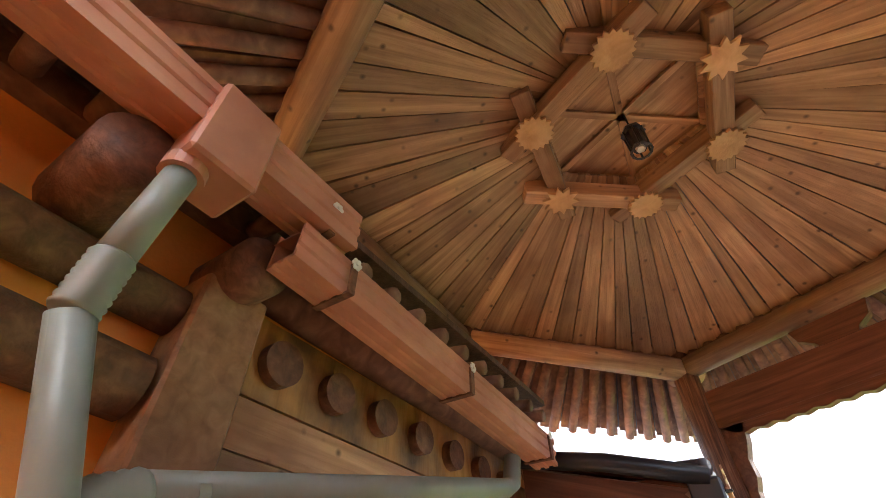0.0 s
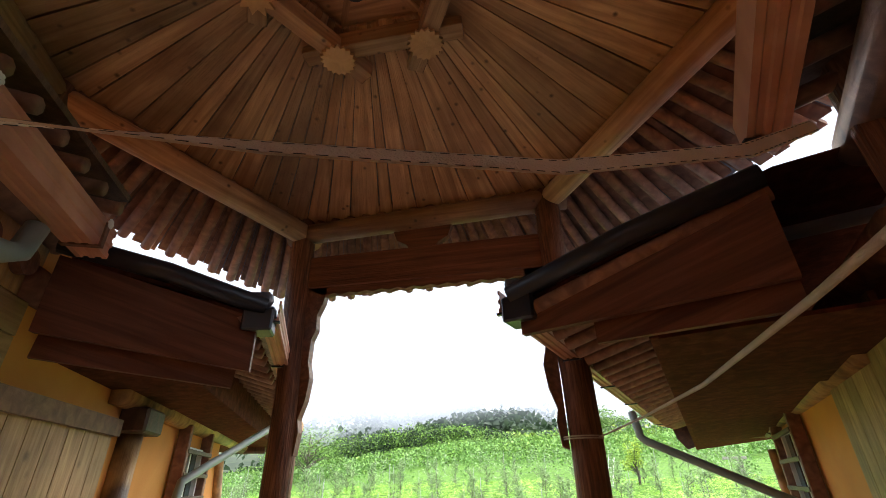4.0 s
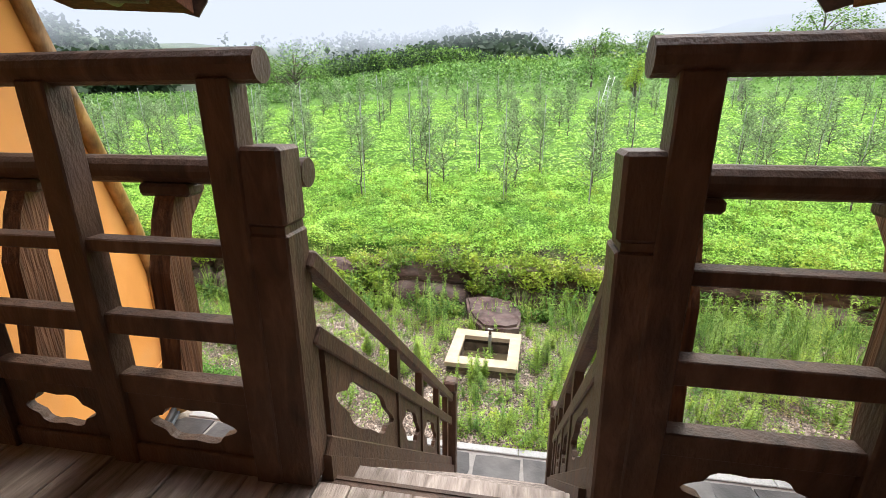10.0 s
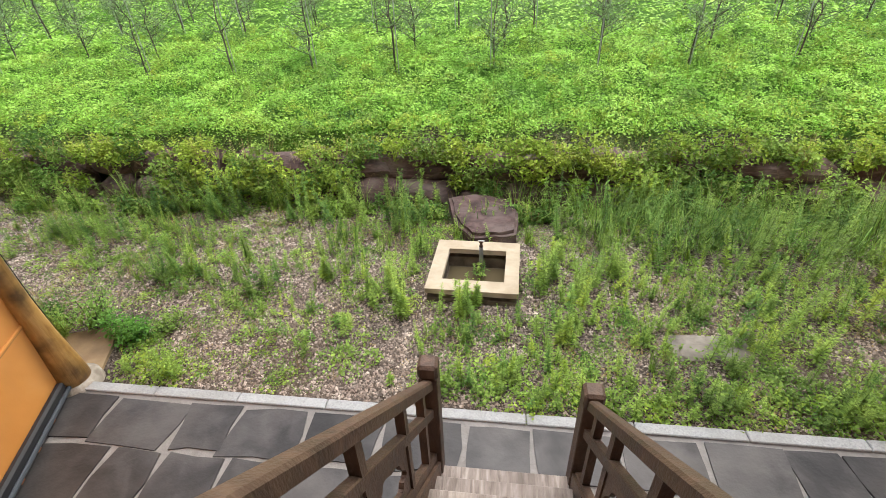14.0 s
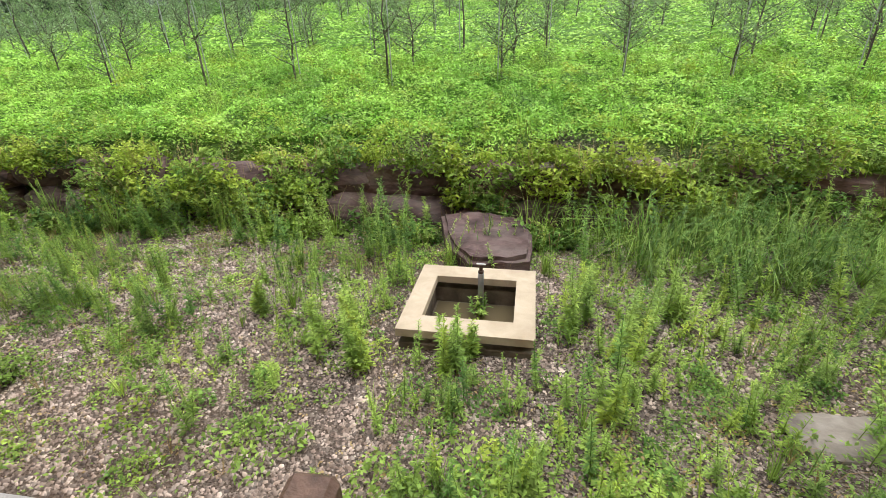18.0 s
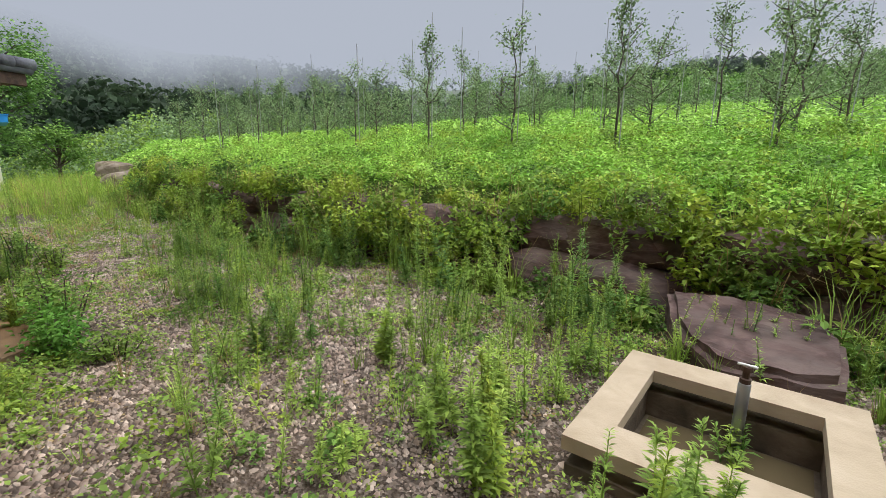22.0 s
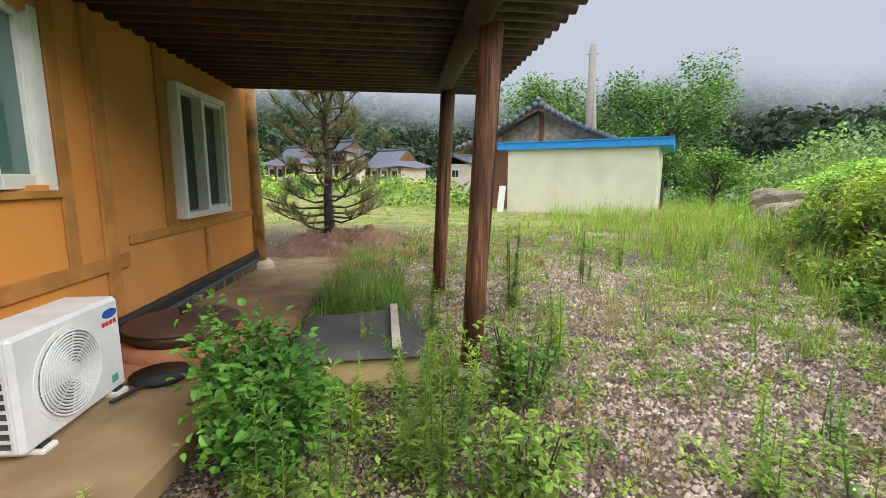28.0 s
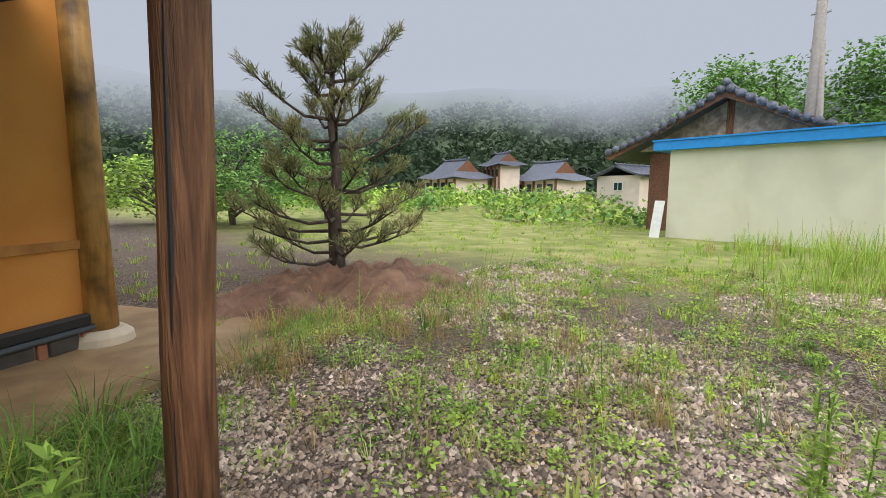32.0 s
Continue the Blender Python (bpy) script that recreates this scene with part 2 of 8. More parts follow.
LEAF_APPLE = leaf_material("apple_leaves", [(0.13, 0.205, 0.09), (0.225, 0.33, 0.15), (0.37, 0.48, 0.25)], spread=0.4)
LEAF_BUSH = leaf_material("bush_leaves", [(0.07, 0.19, 0.03), (0.135, 0.32, 0.05), (0.24, 0.46, 0.09)], spread=0.4)
LEAF_TREE = leaf_material("broad_tree_leaves", [(0.10, 0.20, 0.055), (0.165, 0.31, 0.08), (0.26, 0.43, 0.13)], spread=0.3)
LEAF_PINE = leaf_material("pine_needles", [(0.10, 0.125, 0.055), (0.20, 0.215, 0.09), (0.34, 0.29, 0.15)], spread=0.3)
LEAF_DRY = leaf_material("dry_grass", [(0.288, 0.192, 0.084), (0.408, 0.3, 0.132), (0.504, 0.408, 0.204)], spread=0.25)
LEAF_GRASS = leaf_material("tall_grass", [(0.19, 0.32, 0.045), (0.32, 0.47, 0.075), (0.50, 0.60, 0.14)], spread=0.3)
BARK = material("grey_bark", [(0.05, 0.04, 0.032), (0.10, 0.08, 0.065), (0.16, 0.135, 0.115)], scale=12, stretch=(1, 1, 0.3), bump=0.6, bump_scale=20)
BARK_PINE = material("dark_pine_bark", [(0.028, 0.02, 0.017), (0.055, 0.04, 0.033), (0.10, 0.075, 0.06)], scale=14, stretch=(1, 1, 0.4), bump=0.8, bump_scale=18)
SAND = material("sandstone_concrete", [(0.41, 0.33, 0.225), (0.49, 0.405, 0.285), (0.56, 0.475, 0.35)], scale=5, rough=(0.8, 0.95), bump=0.15, bump_scale=90,
                stain=(0.33, 0.25, 0.16), stain_scale=2.5, stain_amount=0.5, spread=0.02)
BASALT = material("wet_basalt_paving", [(0.027, 0.0245, 0.0235), (0.056, 0.051, 0.049), (0.10, 0.093, 0.088)], scale=3, rough=(0.22, 0.55), bump=0.2, bump_scale=35,
                  stain=(0.14, 0.125, 0.115), stain_scale=1.6, stain_amount=0.6, spread=0.25)
MORTAR = material("grey_mortar", [(0.24, 0.22, 0.20), (0.34, 0.31, 0.285)], scale=10, rough=(0.8, 0.95), bump=0.3, bump_scale=50, spread=0)
KERB = material("granite_kerb", [(0.30, 0.30, 0.30), (0.41, 0.41, 0.40), (0.50, 0.50, 0.48)], scale=60, rough=(0.7, 0.9), bump=0.1, stain=(0.30, 0.29, 0.26), stain_scale=3, spread=0.06)
ROCK = material("red_brown_field_rock", [(0.05, 0.029, 0.025), (0.11, 0.064, 0.056), (0.22, 0.145, 0.127)], scale=5, stretch=(1, 1, 3), bump=0.5, bump_scale=12,
                stain=(0.24, 0.19, 0.165), stain_scale=3.5, stain_amount=0.5, spread=0.25)
ROCK_PALE = material("pale_granite_boulder", [(0.17, 0.145, 0.115), (0.28, 0.245, 0.20), (0.39, 0.35, 0.29)], scale=5, bump=0.4, bump_scale=15, stain=(0.16, 0.13, 0.10), stain_scale=2, spread=0.15)
ROCK_TAN = material("tan_brown_boulder", [(0.14, 0.105, 0.07), (0.25, 0.195, 0.14), (0.38, 0.32, 0.25)], scale=4, bump=0.5, bump_scale=12, stain=(0.10, 0.075, 0.05), stain_scale=1.5, spread=0.2)
BASE_STONE = material("weathered_base_stone", [(0.20, 0.165, 0.125), (0.40, 0.345, 0.275), (0.62, 0.565, 0.47)], scale=7, rough=(0.75, 0.95), bump=0.7, bump_scale=22,
                      stain=(0.15, 0.11, 0.075), stain_scale=5, stain_amount=0.6, spread=0)
SLAB = material("tan_concrete_slab", [(0.25, 0.16, 0.08), (0.34, 0.23, 0.12), (0.42, 0.30, 0.175)], scale=2.2, rough=(0.7, 0.9), bump=0.15, bump_scale=50,
                stain=(0.12, 0.075, 0.042), stain_scale=1.7, stain_amount=0.7, spread=0.02)
TILE_ROOF = material("dark_grey_roof_tile", [(0.06, 0.065, 0.085), (0.11, 0.12, 0.15), (0.18, 0.195, 0.235)], scale=6, rough=(0.45, 0.7), bump=0.2, spread=0.25)
GUTTER_RED = material("copper_red_gutter_paint", [(0.46, 0.21, 0.13), (0.54, 0.265, 0.17), (0.60, 0.32, 0.215)], scale=4, rough=(0.35, 0.55), bump=0.04, stain=(0.36, 0.15, 0.09), stain_scale=3, spread=0.04)
GUTTER_DARK = plain("dark_gutter_metal", (0.035, 0.04, 0.05), 0.3, 0.3)
PVC = material("grey_green_pipe", [(0.20, 0.245, 0.22), (0.26, 0.31, 0.28)], scale=3, rough=(0.3, 0.5), bump=0.03, stain=(0.34, 0.36, 0.32), stain_scale=4, stain_amount=0.3, spread=0.02)
WHITE_FRAME = plain("white_window_frame", (0.74, 0.75, 0.72), 0.35)
CREAM_FRAME = plain("cream_wood_frame", (0.58, 0.42, 0.22), 0.5)
WHITE_PLASTIC = plain("white_painted_metal", (0.74, 0.76, 0.78), 0.35)
DARK_PLASTIC = plain("dark_grey_plastic", (0.06, 0.07, 0.082), 0.4)
BLACK = plain("black_rubber", (0.018, 0.018, 0.02), 0.5)
CAST_IRON = plain("rusty_cast_iron", (0.085, 0.05, 0.035), 0.55, 0.3)
RED_CLAY = material("red_clay_hearth", [(0.28, 0.10, 0.05), (0.36, 0.15, 0.075), (0.42, 0.20, 0.11)], scale=4, bump=0.3, stain=(0.2, 0.09, 0.05), spread=0.04)
MAT_BLACK = material("black_rubber_mat", [(0.05, 0.05, 0.052), (0.08, 0.08, 0.082)], scale=8, rough=(0.6, 0.85), bump=0.15, bump_scale=120, stain=(0.14, 0.13, 0.12), stain_scale=2.5, spread=0.02)
CREAM_WALL = material("cream_painted_wall", [(0.62, 0.61, 0.46), (0.69, 0.68, 0.53), (0.73, 0.72, 0.58)], scale=0.8, rough=(0.75, 0.9), bump=0.08, bump_scale=30, stain=(0.52, 0.52, 0.40), stain_scale=0.7, stain_amount=0.5, spread=0.01)
PINK_WALL = material("pale_pink_render", [(0.62, 0.52, 0.46), (0.70, 0.60, 0.54)], scale=1, rough=(0.8, 0.9), bump=0.05, spread=0.02)
BLUE_ROOF = plain("bright_blue_metal_sheet", (0.02, 0.28, 0.72), 0.4)
STRAP = material("dirty_white_webbing", [(0.52, 0.47, 0.38), (0.66, 0.61, 0.52)], scale=6, rough=(0.8, 0.95), bump=0.4, bump_scale=200, stain=(0.36, 0.30, 0.22), stain_scale=5, spread=0)
CARDBOARD = material("worn_cardboard", [(0.55, 0.51, 0.44), (0.66, 0.62, 0.54)], scale=4, rough=(0.8, 0.95), bump=0.08, stain=(0.25, 0.19, 0.13), spread=0.05)
EARTH = material("red_earth", [(0.095, 0.05, 0.031), (0.155, 0.085, 0.053), (0.23, 0.14, 0.09)], scale=6, bump=0.9, bump_scale=12, spread=0)
STEEL = plain("galvanised_steel", (0.42, 0.43, 0.44), 0.35, 0.8)
PALE_LIME = plain("lime_washed_stone_base", (0.60, 0.52, 0.40), 0.85)


def glass_material(name, tint, rough=0.03):
    m = bpy.data.materials.new(name)
    m.use_nodes = True
    b = m.node_tree.nodes["Principled BSDF"]
    b.inputs["Base Color"].default_value = (*tint, 1)
    b.inputs["Roughness"].default_value = rough
    b.inputs["Specular IOR Level"].default_value = 0.7
    return m


GLASS = glass_material("dark_window_glass", (0.025, 0.05, 0.045))
GLASS_TEAL = glass_material("teal_curtained_glass", (0.07, 0.16, 0.155), 0.06)

W_DISC = material("pale_pine_end_grain", [(0.42, 0.24, 0.10), (0.55, 0.34, 0.16), (0.64, 0.42, 0.22)], scale=9, rough=(0.5, 0.75), bump=0.2, spread=0.15)

# ---------- builders ----------
def mesh_of(name, bm, mat, smooth=False):
    me = bpy.data.meshes.new(name)
    bm.to_mesh(me)
    bm.free()
    for m in (mat if isinstance(mat, (list, tuple)) else [mat]):
        me.materials.append(m)
    if smooth:
        for p in me.polygons:
            p.use_smooth = True
    return me


def part(name, bm, mat, parent=None, label="", smooth=False):
    """One mesh object from a bmesh, under a thing or a part (in that thing's own frame)."""
    ob = new(name, mesh_of(name, bm, mat, smooth))
    if parent is not None:
        ob.parent = parent
    if label:
        ob["label"] = label
    return ob


def along(ob, p, q):
    """Give a part its own frame, with x along the piece from p to q, so that the grain runs its way."""
    p, q = Vector(p), Vector(q)
    x = (q - p).normalized()
    y = Vector((0, 0, 1)).cross(x)
    y = y.normalized() if y.length > 1e-4 else Vector((0, 1, 0))
    m = Matrix((x, y, x.cross(y))).transposed().to_4x4()
    m.translation = p
    ob.data.transform(m.inverted())
    ob.matrix_basis = m
    return ob


def piece(name, me, parent, m=None, label=""):
    ob = new(name, me)
    if parent is not None:
        ob.parent = parent
    if m is not None:
        ob.matrix_basis = m
    if label:
        ob["label"] = label
    return ob


def thing(name, label, category, m=None, group="", kind=""):
    ob = new(name)
    ob.empty_display_size = 0.1
    if m is not None:
        ob.matrix_basis = m
    return tagged(ob, label, category, group, kind)


def box(bm, x0, x1, y0, y1, z0, z1, m=None, bevel=0.0):
    vs = [Vector((x, y, z)) for x in (x0, x1) for y in (y0, y1) for z in (z0, z1)]
    if bevel:
        b2 = bmesh.new()
        vv = [b2.verts.new(v) for v in vs]
        for f in ((0, 1, 3, 2), (4, 6, 7, 5), (0, 4, 5, 1), (2, 3, 7, 6), (0, 2, 6, 4), (1, 5, 7, 3)):
            b2.faces.new([vv[i] for i in f])
        bmesh.ops.bevel(b2, geom=b2.edges[:], offset=bevel, segments=1, affect="EDGES", profile=0.5)
        ix = {}
        for v in b2.verts:
            ix[v] = bm.verts.new(m @ v.co if m is not None else v.co)
        for f in b2.faces:
            bm.faces.new([ix[v] for v in f.verts])
        b2.free()
        return bm
    vv = [bm.verts.new(m @ v if m is not None else v) for v in vs]
    for f in ((0, 1, 3, 2), (4, 6, 7, 5), (0, 4, 5, 1), (2, 3, 7, 6), (0, 2, 6, 4), (1, 5, 7, 3)):
        bm.faces.new([vv[i] for i in f])
    return bm


def newbox(*a, **k):
    return box(bmesh.new(), *a, **k)


def tube(bm, pts, radii, seg=12, cap=True, wob=0.0, rng=None):
    """A round bar through points, each with its radius."""
    pts = [Vector(p) for p in pts]
    if not isinstance(radii, (list, tuple)):
        radii = [radii] * len(pts)
    rings = []
    ref = None
    for i, p in enumerate(pts):
        d = (pts[min(i + 1, len(pts) - 1)] - pts[max(i - 1, 0)]).normalized()
        if ref is None:
            ref = Vector((0, 0, 1)) if abs(d.z) < 0.9 else Vector((1, 0, 0))
        a = d.cross(ref)
        if a.length < 1e-4:
            a = d.cross(Vector((0, 1, 0)))
        a.normalize()
        b = d.cross(a).normalized()
        ref = -b if ref.dot(-b) > 0 else b
        a, b = d.cross(ref).normalized(), ref
        ring = []
        for k in range(seg):
            t = 2 * math.pi * k / seg
            r = radii[i] * (1 + (rng.uniform(-wob, wob) if rng and wob else 0))
            ring.append(bm.verts.new(p + (a * math.cos(t) + b * math.sin(t)) * r))
        rings.append(ring)
    for r0, r1 in zip(rings, rings[1:]):
        for k in range(seg):
            bm.faces.new((r0[k], r0[(k + 1) % seg], r1[(k + 1) % seg], r1[k]))
    if cap:
        bm.faces.new(rings[0][::-1])
        bm.faces.new(rings[-1])
    return bm


def newtube(*a, **k):
    return tube(bmesh.new(), *a, **k)


def beam_between(bm, p, q, w, h, up=(0, 0, 1), bevel=0.0):
    """A squared bar from p to q, w wide and h high."""
    p, q = Vector(p), Vector(q)
    d = q - p
    y = d.normalized()
    x = y.cross(Vector(up)).normalized()
    z = x.cross(y)
    m = Matrix((x, y, z)).transposed().to_4x4()
    m.translation = p
    return box(bm, -w / 2, w / 2, 0, d.length, -h / 2, h / 2, m, bevel)


def newbeam(*a, **k):
    return beam_between(bmesh.new(), *a, **k)


def prism(bm, outline, y0, y1, m=None, holes=()):
    """A flat board: an outline in x, z (with holes), from y0 to y1."""
    b2 = bmesh.new()
    edges = []
    for loop in (outline, *holes):
        vs = [b2.verts.new((x, y0, z)) for x, z in loop]
        edges += [b2.edges.new((vs[i], vs[(i + 1) % len(vs)])) for i in range(len(vs))]
    bmesh.ops.triangle_fill(b2, use_beauty=True, use_dissolve=False, edges=edges)
    ext = bmesh.ops.extrude_face_region(b2, geom=b2.faces[:])
    bmesh.ops.translate(b2, vec=(0, y1 - y0, 0), verts=[v for v in ext["geom"] if isinstance(v, bmesh.types.BMVert)])
    bmesh.ops.recalc_face_normals(b2, faces=b2.faces[:])
    ix = {v: bm.verts.new(m @ v.co if m is not None else v.co) for v in b2.verts}
    for f in b2.faces:
        bm.faces.new([ix[v] for v in f.verts])
    b2.free()
    return bm


def from_data(name, verts, faces, mat, smooth=False):
    me = bpy.data.meshes.new(name)
    me.from_pydata(verts, [], faces)
    for m in (mat if isinstance(mat, (list, tuple)) else [mat]):
        me.materials.append(m)
    if smooth:
        me.polygons.foreach_set("use_smooth", [True] * len(me.polygons))
    return me


def ground_z(x, y):
    """Yard level: highest by the stairs, a little lower to the west and north."""
    s = min(1, max(0, (y - 3.0) / 1.8))
    w = min(1, max(0, (-x - 3.5) / 4.0))
    return -2.58 - 0.12 * s * s * (3 - 2 * s) * (1 - w) - 0.18 * w * w * (3 - 2 * w) - 0.055 * max(0, -24 - x) * (1 if x > -70 else 0) - (0.055 * 46 if x <= -70 else 0) + 0.02 * noise.noise(Vector((x * 0.6, y * 0.6, 0)))


def field_z(x, y):
    """The orchard slope behind the dry stone wall."""
    d = y - 8.3
    up = 0.2 * min(d, 3.3) + 0.11 * min(max(d - 3.3, 0), 76) + 0.03 * max(d - 79.3, 0)
    fade = 1.0
    if x < -12:
        fade = max(0.45, 1 - (-12 - x) / 60)
    return -1.75 + up * fade + 0.05 * noise.noise(Vector((x * 0.25, y * 0.25, 3))) + 0.03 * noise.noise(Vector((x, y, 5)))

# ---------- plants: helpers ----------
def rot_basis(rs, n, up_bias):
    """Random frames for n leaves; up_bias 1 lays them flat, 0 leaves them at random."""
    nrm = rs.normal(size=(n, 3))
    nrm[:, 2] = np.abs(nrm[:, 2]) + up_bias * 2.5
    nrm /= np.linalg.norm(nrm, axis=1)[:, None]
    t = rs.normal(size=(n, 3))
    t -= nrm * (t * nrm).sum(1)[:, None]
    t /= np.linalg.norm(t, axis=1)[:, None]
    return nrm, t, np.cross(nrm, t)


def leaf_quads(rs, pts, lo, hi, aspect=0.55, up_bias=0.5, tang=None):
    """Diamond leaves, folded a little along the rib, one at each point."""
    n = len(pts)
    nrm, t, b = rot_basis(rs, n, up_bias)
    if tang is not None:
        t = tang / np.linalg.norm(tang, axis=1)[:, None]
        b = np.cross(t, rs.normal(size=(n, 3)))
        b /= np.linalg.norm(b, axis=1)[:, None]
        nrm = np.cross(t, b)
    s = rs.uniform(lo, hi, n)[:, None]
    w = s * aspect / 2
    p0 = pts
    p1 = pts + t * s * 0.45 + b * w + nrm * s * 0.10
    p2 = pts + t * s - nrm * s * 0.08
    p3 = pts + t * s * 0.45 - b * w + nrm * s * 0.10
    v = np.stack([p0, p1, p2, p3], 1).reshape(-1, 3)
    return v


def leaf_ovals(rs, pts, lo, hi, aspect=0.7, up_bias=0.5):
    """Pointed oval leaves in two folded halves."""
    n = len(pts)
    nrm, t, b = rot_basis(rs, n, up_bias)
    s = rs.uniform(lo, hi, n)[:, None]
    w = s * aspect / 2
    p0, p2 = pts, pts + t * s - nrm * s * 0.14
    out = []
    for k in (1, -1):
        e1 = pts + t * s * 0.22 + k * b * w * 0.92 + nrm * s * 0.12
        e2 = pts + t * s * 0.62 + k * b * w * 0.74 + nrm * s * 0.06
        q = [p0, e1, e2, p2]
        out.append(np.stack(q if k > 0 else q[::-1], 1))
    return np.concatenate(out, 1).reshape(-1, 3)


class Heap:
    """Collects quads, then becomes one mesh."""
    def __init__(self):
        self.v, self.mat = [], []

    def add(self, verts, mat=0):
        self.v.append(np.asarray(verts, float))
        self.mat.append(np.full(len(verts) // 4, mat))

    def mesh(self, name, mats):
        v = np.concatenate(self.v)
        n = len(v) // 4
        me = bpy.data.meshes.new(name)
        me.vertices.add(len(v))
        me.vertices.foreach_set("co", v.ravel())
        me.loops.add(len(v))
        me.loops.foreach_set("vertex_index", np.arange(len(v)))
        me.polygons.add(n)
        me.polygons.foreach_set("loop_start", np.arange(0, 4 * n, 4))
        me.polygons.foreach_set("loop_total", np.full(n, 4))
        me.polygons.foreach_set("material_index", np.concatenate(self.mat).astype(np.int32))
        for m in mats:
            me.materials.append(m)
        me.update(calc_edges=True)
        return me


def blades(rs, base, n, length, spread, width, curve=0.5):
    """Grass blades from one root: each two quads that bend over."""
    ang = rs.uniform(0, 2 * math.pi, n)
    ln = length * rs.uniform(0.55, 1.1, n)
    out = np.stack([np.cos(ang), np.sin(ang), np.zeros(n)], 1)
    side = np.stack([-np.sin(ang), np.cos(ang), np.zeros(n)], 1) * (width / 2)
    root = base + out * rs.uniform(0, spread * 0.35, n)[:, None]
    lean = rs.uniform(0.15, curve, n)[:, None]
    up = np.array([0, 0, 1.0])
    mid = root + up * (ln * 0.55)[:, None] + out * (ln[:, None] * lean * 0.35)
    tip = root + up * (ln * (1.0 - 0.45 * lean[:, 0]))[:, None] + out * (ln[:, None] * lean * 0.95)
    q1 = np.stack([root - side, root + side, mid + side * 0.8, mid - side * 0.8], 1)
    q2 = np.stack([mid - side * 0.8, mid + side * 0.8, tip + side * 0.1, tip - side * 0.1], 1)
    return np.concatenate([q1, q2]).reshape(-1, 3)


def weed(rs, base, h, n_leaf, leaf, lean=0.12):
    """An upright weed: a stem, and narrow leaves all the way up, shorter towards the tip."""
    d = rs.normal(size=2) * lean
    n_leaf = int(n_leaf * 1.5)
    ts = np.sort(rs.uniform(0.08, 1.0, n_leaf))
    pts = base + np.stack([d[0] * ts * h, d[1] * ts * h, ts * h], 1)
    ang = rs.uniform(0, 2 * math.pi, n_leaf)
    tang = np.stack([np.cos(ang), np.sin(ang), rs.uniform(0.1, 0.9, n_leaf)], 1)
    size = leaf * (1.15 - 0.75 * ts)
    tang /= np.linalg.norm(tang, axis=1)[:, None]
    b = np.cross(tang, np.array([0, 0, 1.0]))
    b /= np.linalg.norm(b, axis=1)[:, None]
    nrm = np.cross(b, tang)
    s = size[:, None] * rs.uniform(0.7, 1.3, n_leaf)[:, None]
    w = s * 0.125
    v = np.stack([pts, pts + tang * s * 0.5 + b * w + nrm * s * 0.06, pts + tang * s - nrm * s * 0.14, pts + tang * s * 0.5 - b * w + nrm * s * 0.06], 1).reshape(-1, 3)
    top = base + np.array([d[0] * h, d[1] * h, h])
    sw = 0.004
    stem = np.array([base + [-sw, 0, 0], base + [sw, 0, 0], top + [sw * 0.4, 0, 0], top - [sw * 0.4, 0, 0],
                     base + [0, -sw, 0], base + [0, sw, 0], top + [0, sw * 0.4, 0], top - [0, sw * 0.4, 0]])
    return np.concatenate([v, stem])


def mound(rs, base, r, h, n, leaf):
    """A low cushion of leaves."""
    a = rs.uniform(0, 2 * math.pi, n)
    q = np.sqrt(rs.uniform(0, 1, n))
    pts = base + np.stack([r * q * np.cos(a), r * q * np.sin(a), h * (1 - q * q) * rs.uniform(0.35, 1.0, n) + 0.01], 1)
    return leaf_quads(rs, pts, leaf * 0.4, leaf * 1.1, 0.55, 0.45)


def off_path(x, y, r=0.38):
    """True where a plant would not stand in the walked line."""
    walked = ((0.05, 2.9), (-0.15, 3.1), (-1.0, 3.2), (-2.0, 3.25), (-2.9, 3.6), (-3.3, 4.0), (-4.3, 4.5), (-5.1, 4.75), (-6.2, 4.95), (-7.2, 5.1), (-8.2, 5.15), (-9.2, 4.95), (-9.9, 4.75))
    for (x0, y0), (x1, y1) in zip(walked, walked[1:]):
        dx, dy = x1 - x0, y1 - y0
        t = min(1, max(0, ((x - x0) * dx + (y - y0) * dy) / (dx * dx + dy * dy)))
        if (x - x0 - t * dx) ** 2 + (y - y0 - t * dy) ** 2 < r * r:
            return False
    return True


def in_house(x, y, m=0.25):
    p = ML.inverted() @ Vector((x, y, 0))
    if -7.6 - m < p.x < 0.1 + m and p.y < m + 0.0:
        return True
    q = MR.inverted() @ Vector((x, y, 0))
    return q.x > -m and q.y < m


def on_slab(x, y):
    p = ML.inverted() @ Vector((x, y, 0))
    return -7.7 < p.x < 0.45 and -0.1 < p.y < 1.15


def rock_mesh(name, seed, mat, sub=2, squash=(1, 1, 1), rough=0.22):
    bm = bmesh.new()
    bmesh.ops.create_icosphere(bm, subdivisions=sub, radius=0.5)
    o = Vector((seed * 3.1, seed * 1.7, seed))
    for v in bm.verts:
        c = v.co.copy()
        m = max(abs(c.x), abs(c.y), abs(c.z))
        c = c.lerp(c * (0.5 / m), 0.55)
        c *= 1 + rough * noise.noise(v.co * 2.2 + o) + 0.5 * rough * noise.noise(v.co * 5 + o)
        v.co = Vector((c.x * squash[0], c.y * squash[1], c.z * squash[2]))
    return mesh_of(name, bm, mat)


